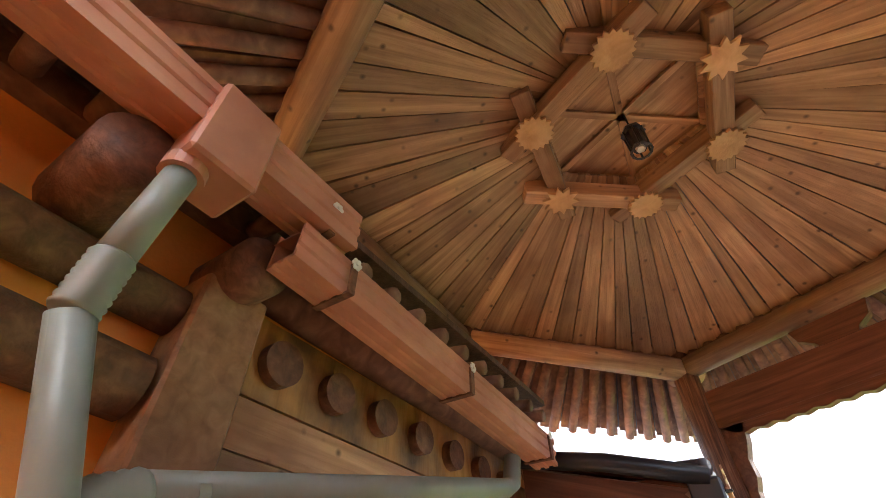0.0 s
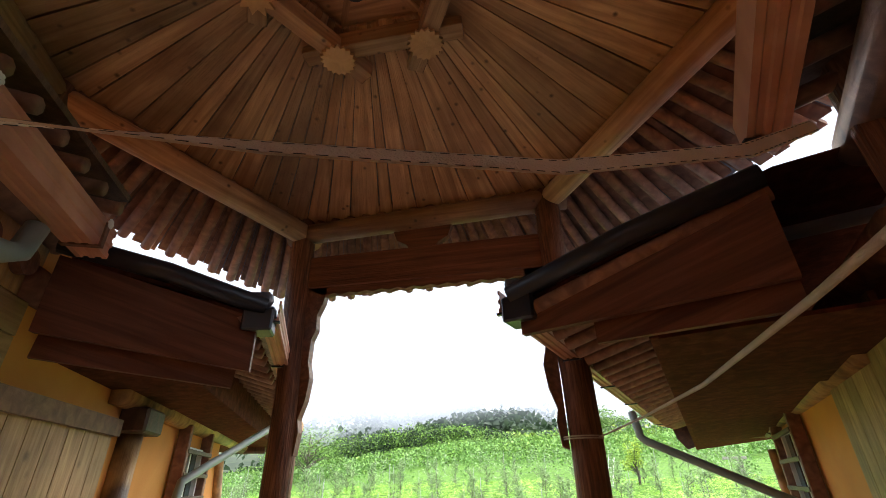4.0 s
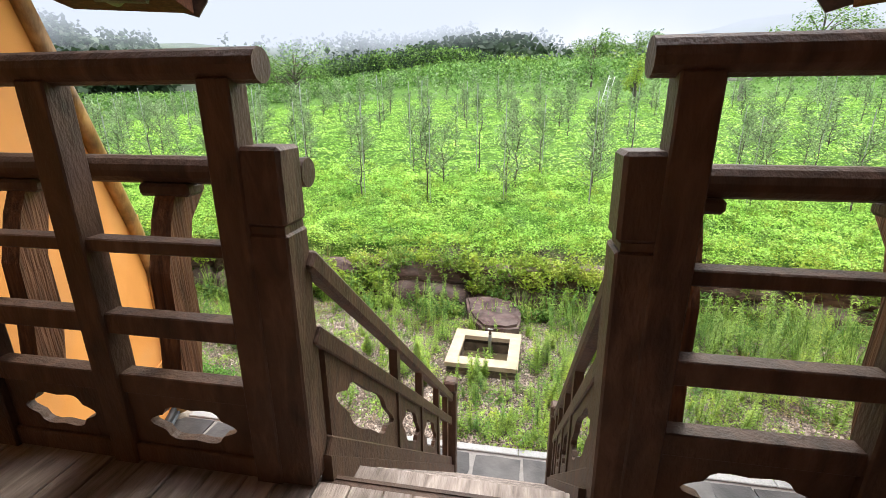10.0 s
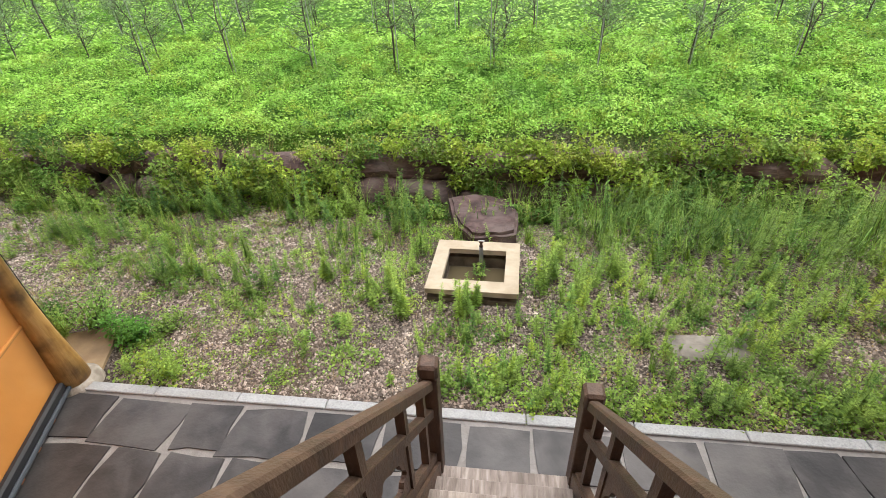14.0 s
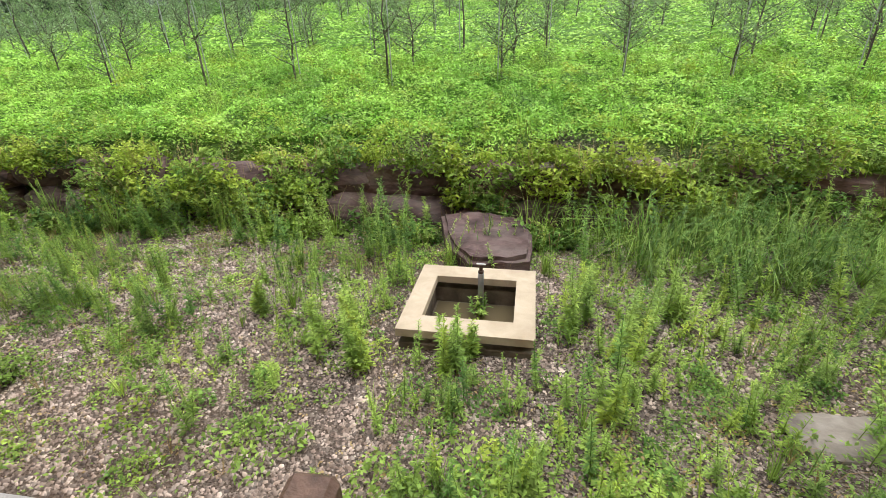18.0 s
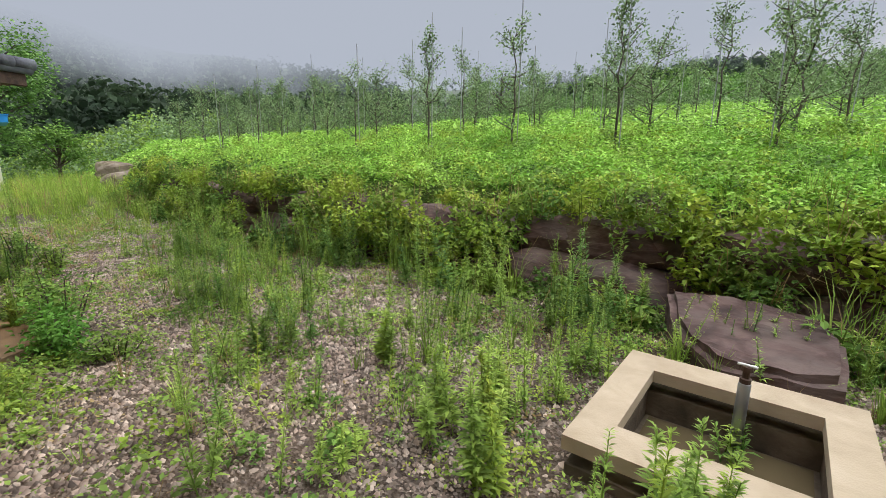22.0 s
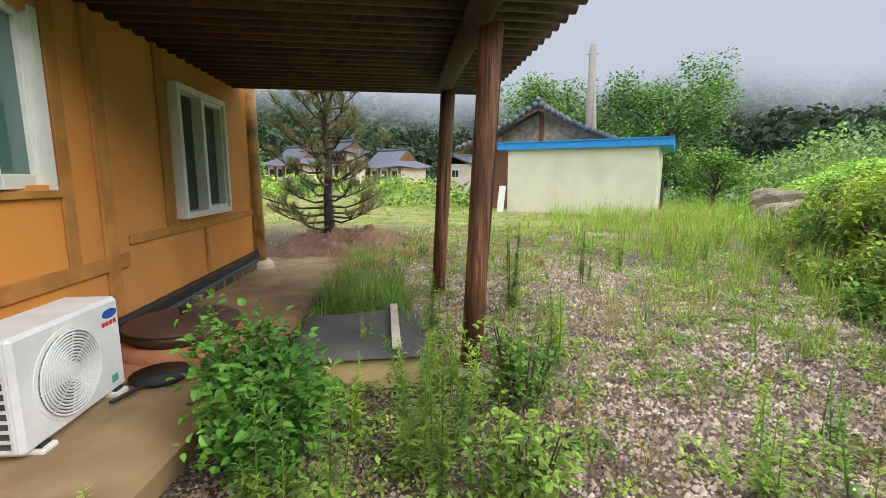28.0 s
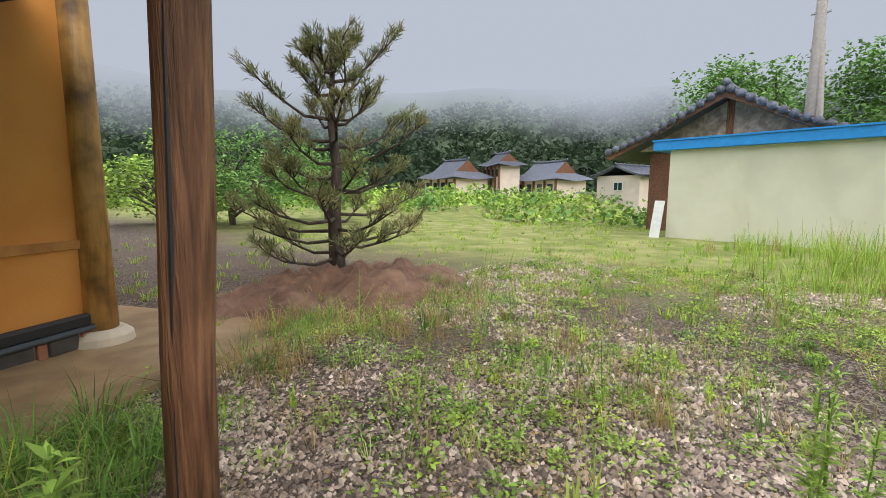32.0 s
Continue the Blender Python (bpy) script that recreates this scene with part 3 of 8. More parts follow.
def forest(name, n, place, lo, hi, seed, mats, label, per=14):
    rs = np.random.RandomState(seed)
    hp = Heap()
    for i in range(n):
        x, y, z, r, h = place(rs)
        pts = np.array([x, y, z + h * 0.55]) + np.clip(rs.normal(size=(per, 3)), -1.4, 1.4) * np.array([r * 0.55, r * 0.55, h * 0.3])
        hp.add(leaf_quads(rs, pts, lo, hi, 0.8, 0.15), rs.randint(len(mats)))
    ob = new(name, hp.mesh(name, mats))
    return tagged(ob, label, "trees", kind="stuff")



# ---------- ground, yard, orchard slope ----------
def height_sheet(name, xs, ys, fz, mat):
    verts = [(x, y, fz(x, y)) for y in ys for x in xs]
    nx = len(xs)
    faces = [(j * nx + i, j * nx + i + 1, (j + 1) * nx + i + 1, (j + 1) * nx + i) for j in range(len(ys) - 1) for i in range(nx - 1)]
    return new(name, from_data(name, verts, faces, mat, True))


def steps(a, b, n):
    return [a + (b - a) * i / n for i in range(n + 1)]


def land_z(x, y):
    """One sheet: the yard, a rise behind the stone wall, then the slope to the far hills."""
    wall_y = 8.15
    if x < -9:
        wall_y += min(6.0, (-9 - x) * 0.14)
    if abs(x + 0.255) < 0.47 and abs(y - 5.515) < 0.45:
        return -2.95          # pit under the basin
    if y < wall_y:
        return ground_z(x, y) if y > -9 else -2.6
    f = field_z(x, y)
    w = min(1, (y - wall_y) / 0.35)
    if x < -14:
        w = min(1, (y - wall_y) / (0.35 + (-14 - x) * 0.25))
    return ground_z(x, y) * (1 - w) + f * w


xs = sorted([-0.255 - 0.56, -0.255 - 0.44, -0.255 + 0.44, -0.255 + 0.56] + [-420, -300, -200, -140, -100, -80, -62, -50, -42, -36, -31] + steps(-27, 12, 78) + [14, 17, 20, 25, 30, 38, 50, 70, 100, 150, 250, 420])
ys = sorted([5.515 - 0.55, 5.515 - 0.42, 5.515 + 0.42, 5.515 + 0.55] + [-420, -250, -150, -90, -60, -45, -35, -28, -22, -18, -14, -10, -6] + steps(-4, 12, 50) + steps(12.6, 36, 26) + [40, 45, 50, 58, 66, 75, 90, 120, 180, 300, 420])


def yard_material():
    """Gravel in the yard, thin turf west of it, clover on the slope."""
    m = bpy.data.materials.new("yard_gravel_and_turf")
    m.use_nodes = True
    nt = m.node_tree
    n, l = nt.nodes, nt.links
    bsdf = n["Principled BSDF"]
    geo = n.new("ShaderNodeNewGeometry")
    sep = n.new("ShaderNodeSeparateXYZ")
    l.new(geo.outputs["Position"], sep.inputs[0])

    def tone(scale, stops, detail=6):
        t = n.new("ShaderNodeTexNoise")
        t.inputs["Scale"].default_value, t.inputs["Detail"].default_value = scale, detail
        l.new(geo.outputs["Position"], t.inputs["Vector"])
        return ramp(nt, t.outputs["Fac"], stops), t.outputs["Fac"]

    vor = n.new("ShaderNodeTexVoronoi")
    vor.inputs["Scale"].default_value = 62
    l.new(geo.outputs["Position"], vor.inputs["Vector"])
    bw = n.new("ShaderNodeSeparateColor")
    l.new(vor.outputs["Color"], bw.inputs[0])
    gravel = ramp(nt, bw.outputs[0], [(0.0, (0.05, 0.037, 0.028)), (0.55, (0.12, 0.092, 0.073)), (1.0, (0.30, 0.25, 0.21))])
    clover, _ = tone(3.0, [(0.3, (0.045, 0.11, 0.014)), (0.5, (0.085, 0.19, 0.02)), (0.7, (0.15, 0.30, 0.03))], 8)
    turf, _ = tone(1.6, [(0.3, (0.16, 0.20, 0.05)), (0.5, (0.26, 0.29, 0.09)), (0.7, (0.38, 0.36, 0.16))], 8)
    soil, sf = tone(0.55, [(0.42, (0, 0, 0)), (0.62, (1, 1, 1))], 6)

    def mix(fac, a, b):
        x = n.new("ShaderNodeMixRGB")
        l.new(fac, x.inputs[0])
        l.new(a, x.inputs[1])
        l.new(b, x.inputs[2])
        return x.outputs[0]

    def edge(socket, lo, hi):
        r = n.new("ShaderNodeMapRange")
        r.inputs[1].default_value, r.inputs[2].default_value = lo, hi
        wob = n.new("ShaderNodeMath")
        wob.operation = "MULTIPLY_ADD"
        l.new(sf, wob.inputs[0])
        wob.inputs[1].default_value = 3.0
        l.new(socket, wob.inputs[2])
        l.new(wob.outputs[0], r.inputs[0])
        return r.outputs[0]

    earth = n.new("ShaderNodeRGB")
    earth.outputs[0].default_value = (0.16, 0.115, 0.08, 1)
    half = n.new("ShaderNodeMath")
    half.operation = "MULTIPLY"
    half.inputs[1].default_value = 0.55
    l.new(soil, half.inputs[0])
    g2 = mix(half.outputs[0], gravel, earth.outputs[0])
    west = edge(sep.outputs[0], -13.0, -16.5)
    yard = mix(west, g2, turf)
    north = edge(sep.outputs[1], 9.6, 10.2)
    l.new(mix(north, yard, clover), bsdf.inputs["Base Color"])
    bsdf.inputs["Roughness"].default_value = 0.9
    bsdf.inputs["Specular IOR Level"].default_value = 0.2
    bp = n.new("ShaderNodeBump")
    bp.inputs["Strength"].default_value, bp.inputs["Distance"].default_value = 0.9, 0.02
    l.new(vor.outputs["Distance"], bp.inputs["Height"])
    l.new(bp.outputs[0], bsdf.inputs["Normal"])
    return m


YARD = yard_material()
land = height_sheet("ground", xs, ys, land_z, YARD)
tagged(land, "weedy gravel yard rising to a green clover slope", "ground", kind="structure")

# ---------- the two wings of the house ----------
ML = pose(-4.3, 3.25, 0, 0, 0, 22.7)
MR = pose(4.4, 3.5, 0, 0, 0, -21.0)     # eaves of the east wing
MRW = pose(4.4, 3.5, 0, 0, 0, -16.0)    # its wall


def wall_board(name, length, z0, z1, th, holes, m, mat, label, lean=()):
    """A wall along local x from 0 to length, with its outer face at y = 0, thickness inward, and openings (x0, x1, z0, z1).
    lean gives points between the foot and the top of the far end where that end is not upright."""
    bm = bmesh.new()
    prism(bm, [(0, z0), (length, z0), *(lean or ((length, z1),)), (0, z1)], -th, 0, m,
          [[(a, c), (b, c), (b, d), (a, d)] for a, b, c, d in holes])
    ob = new(name, mesh_of(name, bm, mat))
    return tagged(ob, label, "wall", kind="structure")


# west wing: north wall (local x runs west to east, -7.5 to 0), east wall
N_HOLES = [(7.1 - 2.77, 7.1 - 1.25, -1.98, -0.42), (7.1 - 3.47, 7.1 - 3.03, -1.52, -0.58), (7.1 - 6.14, 7.1 - 4.93, -1.82, -0.66)]
wall_board("wall_north", 7.1, -2.9, 0.2, 0.24, N_HOLES, ML @ pose(-7.1, 0, 0), PLASTER, "orange clay plastered house wall with windows")
wall_board("wall_east", 13.4, -2.9, 3.5, -0.24, [(13.4 - 3.34, 13.4 - 2.50, 1.32, 2.42)], ML @ pose(0, -13.4, 0, 0, 0, 90), PLASTER, "orange clay plastered wall facing the stairs", ((13.4, -0.35), (12.05, 2.3), (12.05, 3.5)))
wall_board("wall_west", 8.0, -2.9, 3.3, 0.24, [], ML @ pose(-7.1, -8.0, 0, 0, 0, 90), PLASTER, "orange clay plastered end wall")
# east wing, facing it across the deck
wall_board("wall_wing", 6.5, -2.9, 3.1, 0.24, [(6.5 - 2.45, 6.5 - 1.2, 1.2, 2.5)], MRW @ pose(0, -6.5, 0, 0, 0, 90), PLASTER, "orange clay plastered wall of the east wing")
wall_board("wall_wing_north", 7.5, -2.9, 3.3, 0.24, [], MR, PLASTER, "orange clay plastered end wall of the east wing")
wall_board("wall_wing_south", 4.6, -2.9, 3.7, 0.24, [], MR @ pose(0.5, -11.1, 0, 0, 0, 90), PLASTER, "dark end of the east wing wall beside the deck")
wall_board("wall_back", 9.0, -2.9, 4.2, 0.24, [], pose(-4.2, -7.6, 0), PLASTER, "plastered wall of the main house behind the deck")

# ---------- deck, stairs and fences ----------
deck = thing("deck_frame", "raised wooden deck of weathered grey boards", "deck", kind="structure")
part("joist_bed", newbox(-3.1, 3.2, -9.5, 0.02, -0.30, -0.045), W_DARK, deck)
part("front_fascia", newbox(-3.0, 3.1, 0.02, 0.07, -0.34, -0.05, bevel=0.006), W_DARK, deck)
for x in (-2.6, -0.75, 0.75, 2.6):
    part("stilt", newtube([(x, -0.25, -2.65), (x, -0.25, -0.3)], 0.1, 14), W_POST, deck)


def cloud_hole(cx, cz, w, h):
    """The lobed opening that is sawn in the fence boards."""
    pts = []
    for i in range(36):
        t = 2 * math.pi * i / 36
        k = 1 + 0.10 * math.cos(6 * t)
        pts.append((cx + w / 2 * k * math.cos(t) * (1 if abs(math.cos(t)) < 0.93 else 1.05), cz + h / 2 * k * math.sin(t)))
    return pts


def fence(name, xs_posts, end_x, newel_x, side, label):
    """Inner fence with square posts, flat rails, a round top rail, and a board with lobed holes below."""
    th = thing(name, label, "railing")
    a, b = min(xs_posts[0], end_x), max(xs_posts[-1], end_x)
    lo, hi = (end_x, newel_x) if side < 0 else (newel_x, end_x)
    part("top_rail", newtube([(lo, 0, 1.535), (hi + 0.0, 0, 1.535)], 0.052, 14), W_DARK, th)
    for x in xs_posts:
        part("post", newbox(x - 0.055, x + 0.055, -0.05, 0.05, 0.0, 1.50, bevel=0.006), W_DARK, th)
    for z, h in ((0.95, 0.05), (0.64, 0.085), (0.38, 0.085), (0.05, 0.09)):
        part("rail", newbox(lo + 0.02, hi - 0.02, -0.035, 0.035, z - h / 2, z + h / 2, bevel=0.005), W_DARK, th)
    pp = sorted(xs_posts)
    for p, q in zip(pp, pp[1:]):
        bm = bmesh.new()
        w = q - p - 0.11
        holes = [cloud_hole(0, 0.205, min(0.42, w * 0.62), 0.155)]
        prism(bm, [(-w / 2, 0.095), (w / 2, 0.095), (w / 2, 0.34), (-w / 2, 0.34)], -0.018, 0.018, pose((p + q) / 2, 0, 0), holes)
        part("carved_board", bm, W_DARK, th)
    return th


def bracket_rail(name, lo, hi, xs_br, label):
    """Outer rail on curved brackets that lean out over the edge of the deck."""
    th = thing(name, label, "railing")
    part("round_rail", newtube([(lo, 0.24, 1.185), (hi, 0.24, 1.185)], 0.055, 14), W_DARK, th)
    prof = [(0.0, 0.30), (0.10, 0.30), (0.15, 0.55), (0.15, 0.80), (0.20, 0.98), (0.30, 1.09), (0.30, 1.13), (0.15, 1.13), (0.09, 1.0), (0.03, 0.8), (0.02, 0.55), (-0.01, 0.35)]
    for x in xs_br:
        bm = bmesh.new()
        prism(bm, [(y, z) for y, z in prof], -0.045, 0.045, Matrix.Translation((x, 0.07, -0.33)) @ Matrix.Rotation(radians(90), 4, "Z") @ pose(0, 0, 0.33))
        part("bracket", bm, W_POST, th)
        part("rail_seat", newbox(x - 0.11, x + 0.11, 0.19, 0.29, 1.085, 1.135, bevel=0.012), W_DARK, th)
    return th


fence("fence", [-2.85, -1.95, -1.35, -0.7], -3.0, -0.56, -1, "dark stained wooden deck fence with carved lower boards")
fence("fence", [0.65, 1.33, 1.97, 2.62, 3.36], 3.40, 0.53, 1, "dark stained wooden deck fence with carved lower boards")
bracket_rail("bracket_railing", -2.95, -0.56, [-2.55, -1.85, -1.15], "dark round outer handrail on curved brackets")
bracket_rail("bracket_railing", 0.59, 3.38, [0.75, 1.42, 2.1, 2.78, 3.22], "dark round outer handrail on curved brackets")


def newel(x, label, w=0.076, tilt=0.0):
    th = thing("newel_post", label, "post", pose(x, 0.03, 0, 0, tilt, 0))
    part("shaft", newbox(-w, w, -0.072, 0.072, 0.0, 1.02, bevel=0.008), W_DARK, th)
    part("neck", newbox(-0.066, 0.066, -0.064, 0.064, 1.02, 1.045), W_DARK, th)
    bm = newbox(-w, w, -0.072, 0.072, 1.045, 1.30, bevel=0.012)
    part("cap", bm, W_DARK, th)
    return th


newel(-0.59, "square dark wooden newel post at the head of the stairs")
newel(0.588, "square dark wooden newel post at the head of the stairs", 0.08, -0.95)

# stairs, down from the deck edge to the paving
stairs = thing("staircase", "steep open wooden staircase down to the yard", "stairs")
SX0, SX1, RUN, RISE, NST = -0.36, 0.66, 0.205, 0.196, 12


def stair_x(y):
    """The flight leans a little to the east on its way down."""
    return 0.15 * min(1, max(0, y / 2.6))


for i in range(NST):
    z = -RISE * (i + 1)
    y = 0.05 + RUN * i
    cx = stair_x(y)
    part("tread", newbox(-0.49 + cx, 0.49 + cx, y, y + RUN + 0.05, z - 0.04, z, bevel=0.006), W_GREY, stairs)
    part("riser", newbox(-0.48 + cx, 0.48 + cx, y + 0.012, y + 0.03, z, z + RISE - 0.045), W_DARK, stairs)
for sx in (-1, 1):
    p = Vector((sx * 0.505, 0.05, -0.12))
    q = Vector((sx * 0.505 + 0.15, 2.55, -2.47))
    bm = bmesh.new()
    d = q - p
    vv = [bm.verts.new(w) for w in (p + Vector((-0.025, 0, -0.16)), q + Vector((-0.025, 0, -0.06)), q + Vector((-0.025, 0, 0.22)), p + Vector((-0.025, 0, 0.2)))]
    f = bm.faces.new(vv)
    ext = bmesh.ops.extrude_face_region(bm, geom=[f])
    bmesh.ops.translate(bm, vec=(0.05, 0, 0), verts=[w for w in ext["geom"] if isinstance(w, bmesh.types.BMVert)])
    bmesh.ops.recalc_face_normals(bm, faces=bm.faces[:])
    part("stringer", bm, W_DARK, stairs)


def stair_rail(sx):
    """Sloping handrail with a middle rail, short posts and carved boards, and an end post at the foot."""
    th = thing("stair_railing", "dark wooden stair handrail with carved lower boards and an end post", "railing", group="stair railings")
    def at(y, h):
        return Vector((sx * 0.53 + stair_x(y), y, -0.94 * y + h - (0.034 * y if sx > 0 else 0)))
    part("handrail", newbeam(at(0.08, 0.98), at(2.52, 0.98), 0.07, 0.075, bevel=0.012), W_DARK, th)
    part("middle_rail", newbeam(at(0.08, 0.68), at(2.52, 0.70), 0.055, 0.07, bevel=0.006), W_DARK, th)
    part("lower_rail", newbeam(at(0.08, 0.17), at(2.52, 0.19), 0.055, 0.09, bevel=0.006), W_DARK, th)
    for y in (0.95, 1.45, 1.95, 2.3):
        part("baluster", newbeam(at(y, 0.15), at(y, 0.98), 0.05, 0.055, up=(0, 1, 0)), W_DARK, th)
    ysb = [0.1, 0.95, 1.45, 1.95]
    for y0, y1 in zip(ysb, ysb[1:]):
        bm = bmesh.new()
        a0, a1 = at(y0 + 0.03, 0.215), at(y1 - 0.03, 0.215)
        L = (a1 - a0).length
        H = 0.30
        X = (a1 - a0).normalized()
        Z = Vector((0, 0, 1))
        Y = Z.cross(X).normalized()
        m = Matrix(((X.x, Y.x, Z.x, a0.x), (X.y, Y.y, Z.y, a0.y), (X.z, Y.z, Z.z, a0.z), (0, 0, 0, 1)))
        hole = [(L / 2 + (px - 0) * 0.74, pz) for px, pz in cloud_hole(0, 0.22, L, 0.26)]
        prism(bm, [(0, 0), (L, 0), (L, 0.45), (0, 0.45)], -0.014, 0.014, m, [hole])
        part("carved_board", bm, W_DARK, th)
    e = at(2.55, 0)
    zt = -1.31 if sx < 0 else -1.47
    pst = part("end_post", newbox(e.x - 0.062, e.x + 0.062, 2.49, 2.61, -2.52, zt, bevel=0.006), W_DARK, th)
    part("post_cap", newbox(e.x - 0.066, e.x + 0.066, 2.485, 2.615, zt, zt + 0.12, bevel=0.02), W_DARK, pst)
    return th


stair_rail(-1)
stair_rail(1)

# ---------- the six-sided pavilion roof over the deck ----------
PC = Vector((0.06, -2.9, 0))
HEX = [Vector((math.cos(radians(60 * k)), math.sin(radians(60 * k)), 0)) for k in range(6)]
R_POST, Z_BEAM, R_RING, Z_RING, R_EAVE, Z_EAVE = 2.42, 4.42, 0.72, 5.0, 3.45, 4.02


CC = Vector((0.085, -3.02, 0))     # the crown sits a little off the centre of the ring


def hexpt(r, k, z):
    """A corner of the six-sided roof; the ring has settled toward its north-west corner."""
    p = HEX[k % 6] * r * (0.90 if k % 6 == 3 and r > 1 else 1.0) + (PC if r > 1 else CC)
    if r > 1 and k % 6 == 2:
        p = p + Vector((-0.10, -0.02, 0))
        z -= 0.09
    return Vector((p.x, p.y, z))


def log_post(x, y, z0, z1, r, label, mat, lean=(0.0, 0.0)):
    th = thing("pavilion_post", label, "post", pose(x, y, 0), group="pavilion posts")
    rng = random.Random(int(1000 * x))
    zs = steps(z0, z1, 10)
    part("shaft", newtube([(0.012 * math.sin(3 * z) + lean[0] * z / 4.4, 0.012 * math.cos(2 * z) + lean[1] * z / 4.4, z) for z in zs], [r * (1.05 - 0.013 * i) for i in range(11)], 20), mat, th, smooth=True)
    part("base_ring", newtube([(0, 0, z0), (0, 0, z0 + 0.025)], r * 1.14, 20), W_GREY, th)
    return th


for x, dx in ((-1.18, -0.085), (1.335, -0.09)):
    log_post(x, -0.72, 0.0, 4.5, 0.125, "thick round brown stained log post", W_POST, (dx, -0.08))
for k in (0, 3):
    p = hexpt(R_POST, k, 0)
    log_post(p.x, p.y, 0.0, 4.5, 0.13, "round brown stained log post beside the eaves", W_POST)

roof = thing("pavilion_roof", "six-sided timber roof lined with aged orange pine boards", "roof")
for k in range(6):
    a, b = hexpt(R_POST, k, Z_BEAM), hexpt(R_POST, k + 1, Z_BEAM)
    d = (b - a).normalized()
    along(part("ring_beam", newtube([a - d * 0.16, b + d * 0.16], [0.115, 0.105], 16), W_GRAIN, roof, smooth=True), a, b)

# underside boards: narrow wedges from the ring to the eave
rng = random.Random(4)
NB = 10
for k in range(6):
    cut = [0.0] + sorted(min(0.97, max(0.03, (i + rng.uniform(-0.28, 0.28)) / NB)) for i in range(1, NB)) + [1.0]
    for i in range(NB):
        t0, t1 = cut[i] + 0.003, cut[i + 1] - 0.003
        dz = rng.uniform(-0.008, 0.008)
        def at(r, z, t):
            return hexpt(r, k, z).lerp(hexpt(r, k + 1, z), t) + Vector((0, 0, dz))
        bm = bmesh.new()
        q = [at(R_RING * 0.82, Z_RING + 0.09, t0), at(R_RING * 0.82, Z_RING + 0.09, t1), at(R_POST, Z_BEAM + 0.12, t1), at(R_POST, Z_BEAM + 0.12, t0)]
        lo = [bm.verts.new(p) for p in q]
        hi = [bm.verts.new(p + Vector((0, 0, 0.03))) for p in q]
        bm.faces.new(lo[::-1])
        bm.faces.new(hi)
        for j in range(4):
            bm.faces.new((lo[j], lo[(j + 1) % 4], hi[(j + 1) % 4], hi[j]))
        bmesh.ops.recalc_face_normals(bm, faces=bm.faces[:])
        along(part("board", bm, W_GRAIN, roof), (q[0] + q[1]) / 2, (q[2] + q[3]) / 2)
# rafters and eave boards outside the ring beams, with stepped ends
NR = 15
for k in range(6):
    for i in range(NR + 1):
        t = i / NR
        p = hexpt(R_POST - 0.05, k, Z_BEAM + 0.10).lerp(hexpt(R_POST - 0.05, k + 1, Z_BEAM + 0.10), t)
        q = hexpt(R_EAVE, k, Z_EAVE).lerp(hexpt(R_EAVE, k + 1, Z_EAVE), t)
        q = p.lerp(q, 0.96 + 0.04 * rng.random())
        along(part("rafter", newtube([p, q], [0.05, 0.045], 8), W_EAVE, roof, smooth=True), p, q)
    bm = bmesh.new()
    for i in range(NR * 2):
        t0, t1 = i / (2 * NR), (i + 1) / (2 * NR) - 0.002
        e = rng.uniform(0.98, 1.05)
        q = [hexpt(R_POST - 0.1, k, Z_BEAM + 0.17).lerp(hexpt(R_POST - 0.1, k + 1, Z_BEAM + 0.17), t) for t in (t0, t1)]
        s = [hexpt(R_EAVE * e, k, Z_EAVE + 0.06).lerp(hexpt(R_EAVE * e, k + 1, Z_EAVE + 0.06), t) for t in (t1, t0)]
        vs = [bm.verts.new(p) for p in q + s] + [bm.verts.new(p + Vector((0, 0, 0.03))) for p in q + s]
        bm.faces.new(vs[3::-1])
        bm.faces.new(vs[4:])
        for j in range(4):
            bm.faces.new((vs[j], vs[(j + 1) % 4], vs[4 + (j + 1) % 4], vs[4 + j]))
    bmesh.ops.recalc_face_normals(bm, faces=bm.faces[:])
    part("eave_boards", bm, W_EAVE, roof)
# outer tile skin, closed above
bm = bmesh.new()
top = bm.verts.new(PC + Vector((0, 0, Z_RING + 0.75)))
rim = [bm.verts.new(hexpt(R_EAVE + 0.12, k, Z_EAVE + 0.14)) for k in range(6)]
for k in range(6):
    bm.faces.new((top, rim[k], rim[(k + 1) % 6]))
ext = bmesh.ops.extrude_face_region(bm, geom=bm.faces[:])
bmesh.ops.translate(bm, vec=(0, 0, 0.12), verts=[v for v in ext["geom"] if isinstance(v, bmesh.types.BMVert)])
bmesh.ops.recalc_face_normals(bm, faces=bm.faces[:])
part("tile_skin", bm, TILE_ROOF, roof)


# crown of the roof: two crossed triangles of beams, toothed discs and a boarded lid
crown = thing("roof_crown", "hexagonal crown of crossed pine beams with toothed wooden discs", "roof crown")
part("lid", newbox(CC.x - 0.72, CC.x + 0.72, CC.y - 0.72, CC.y + 0.72, Z_RING + 0.16, Z_RING + 0.19), W_GRAIN, crown)
for k in range(6):
    a, b = hexpt(R_RING * 0.94, k, Z_RING - 0.06), hexpt(R_RING * 0.94, k + 1, Z_RING - 0.06)
    d = (b - a).normalized()
    z = Vector((0, 0, 0.05 if k % 2 else 0.0))
    along(part("ring_bar", newbeam(a - d * 0.28 + z, b + d * 0.28 + z, 0.13, 0.15, bevel=0.006), W_GRAIN, crown), a, b)
for k in range(3):
    a, b = hexpt(R_RING * 0.9, k, Z_RING + 0.135), hexpt(R_RING * 0.9, k + 3, Z_RING + 0.135)
    along(part("lid_batten", newbeam(a, b, 0.05, 0.03), W_GRAIN, crown), a, b)
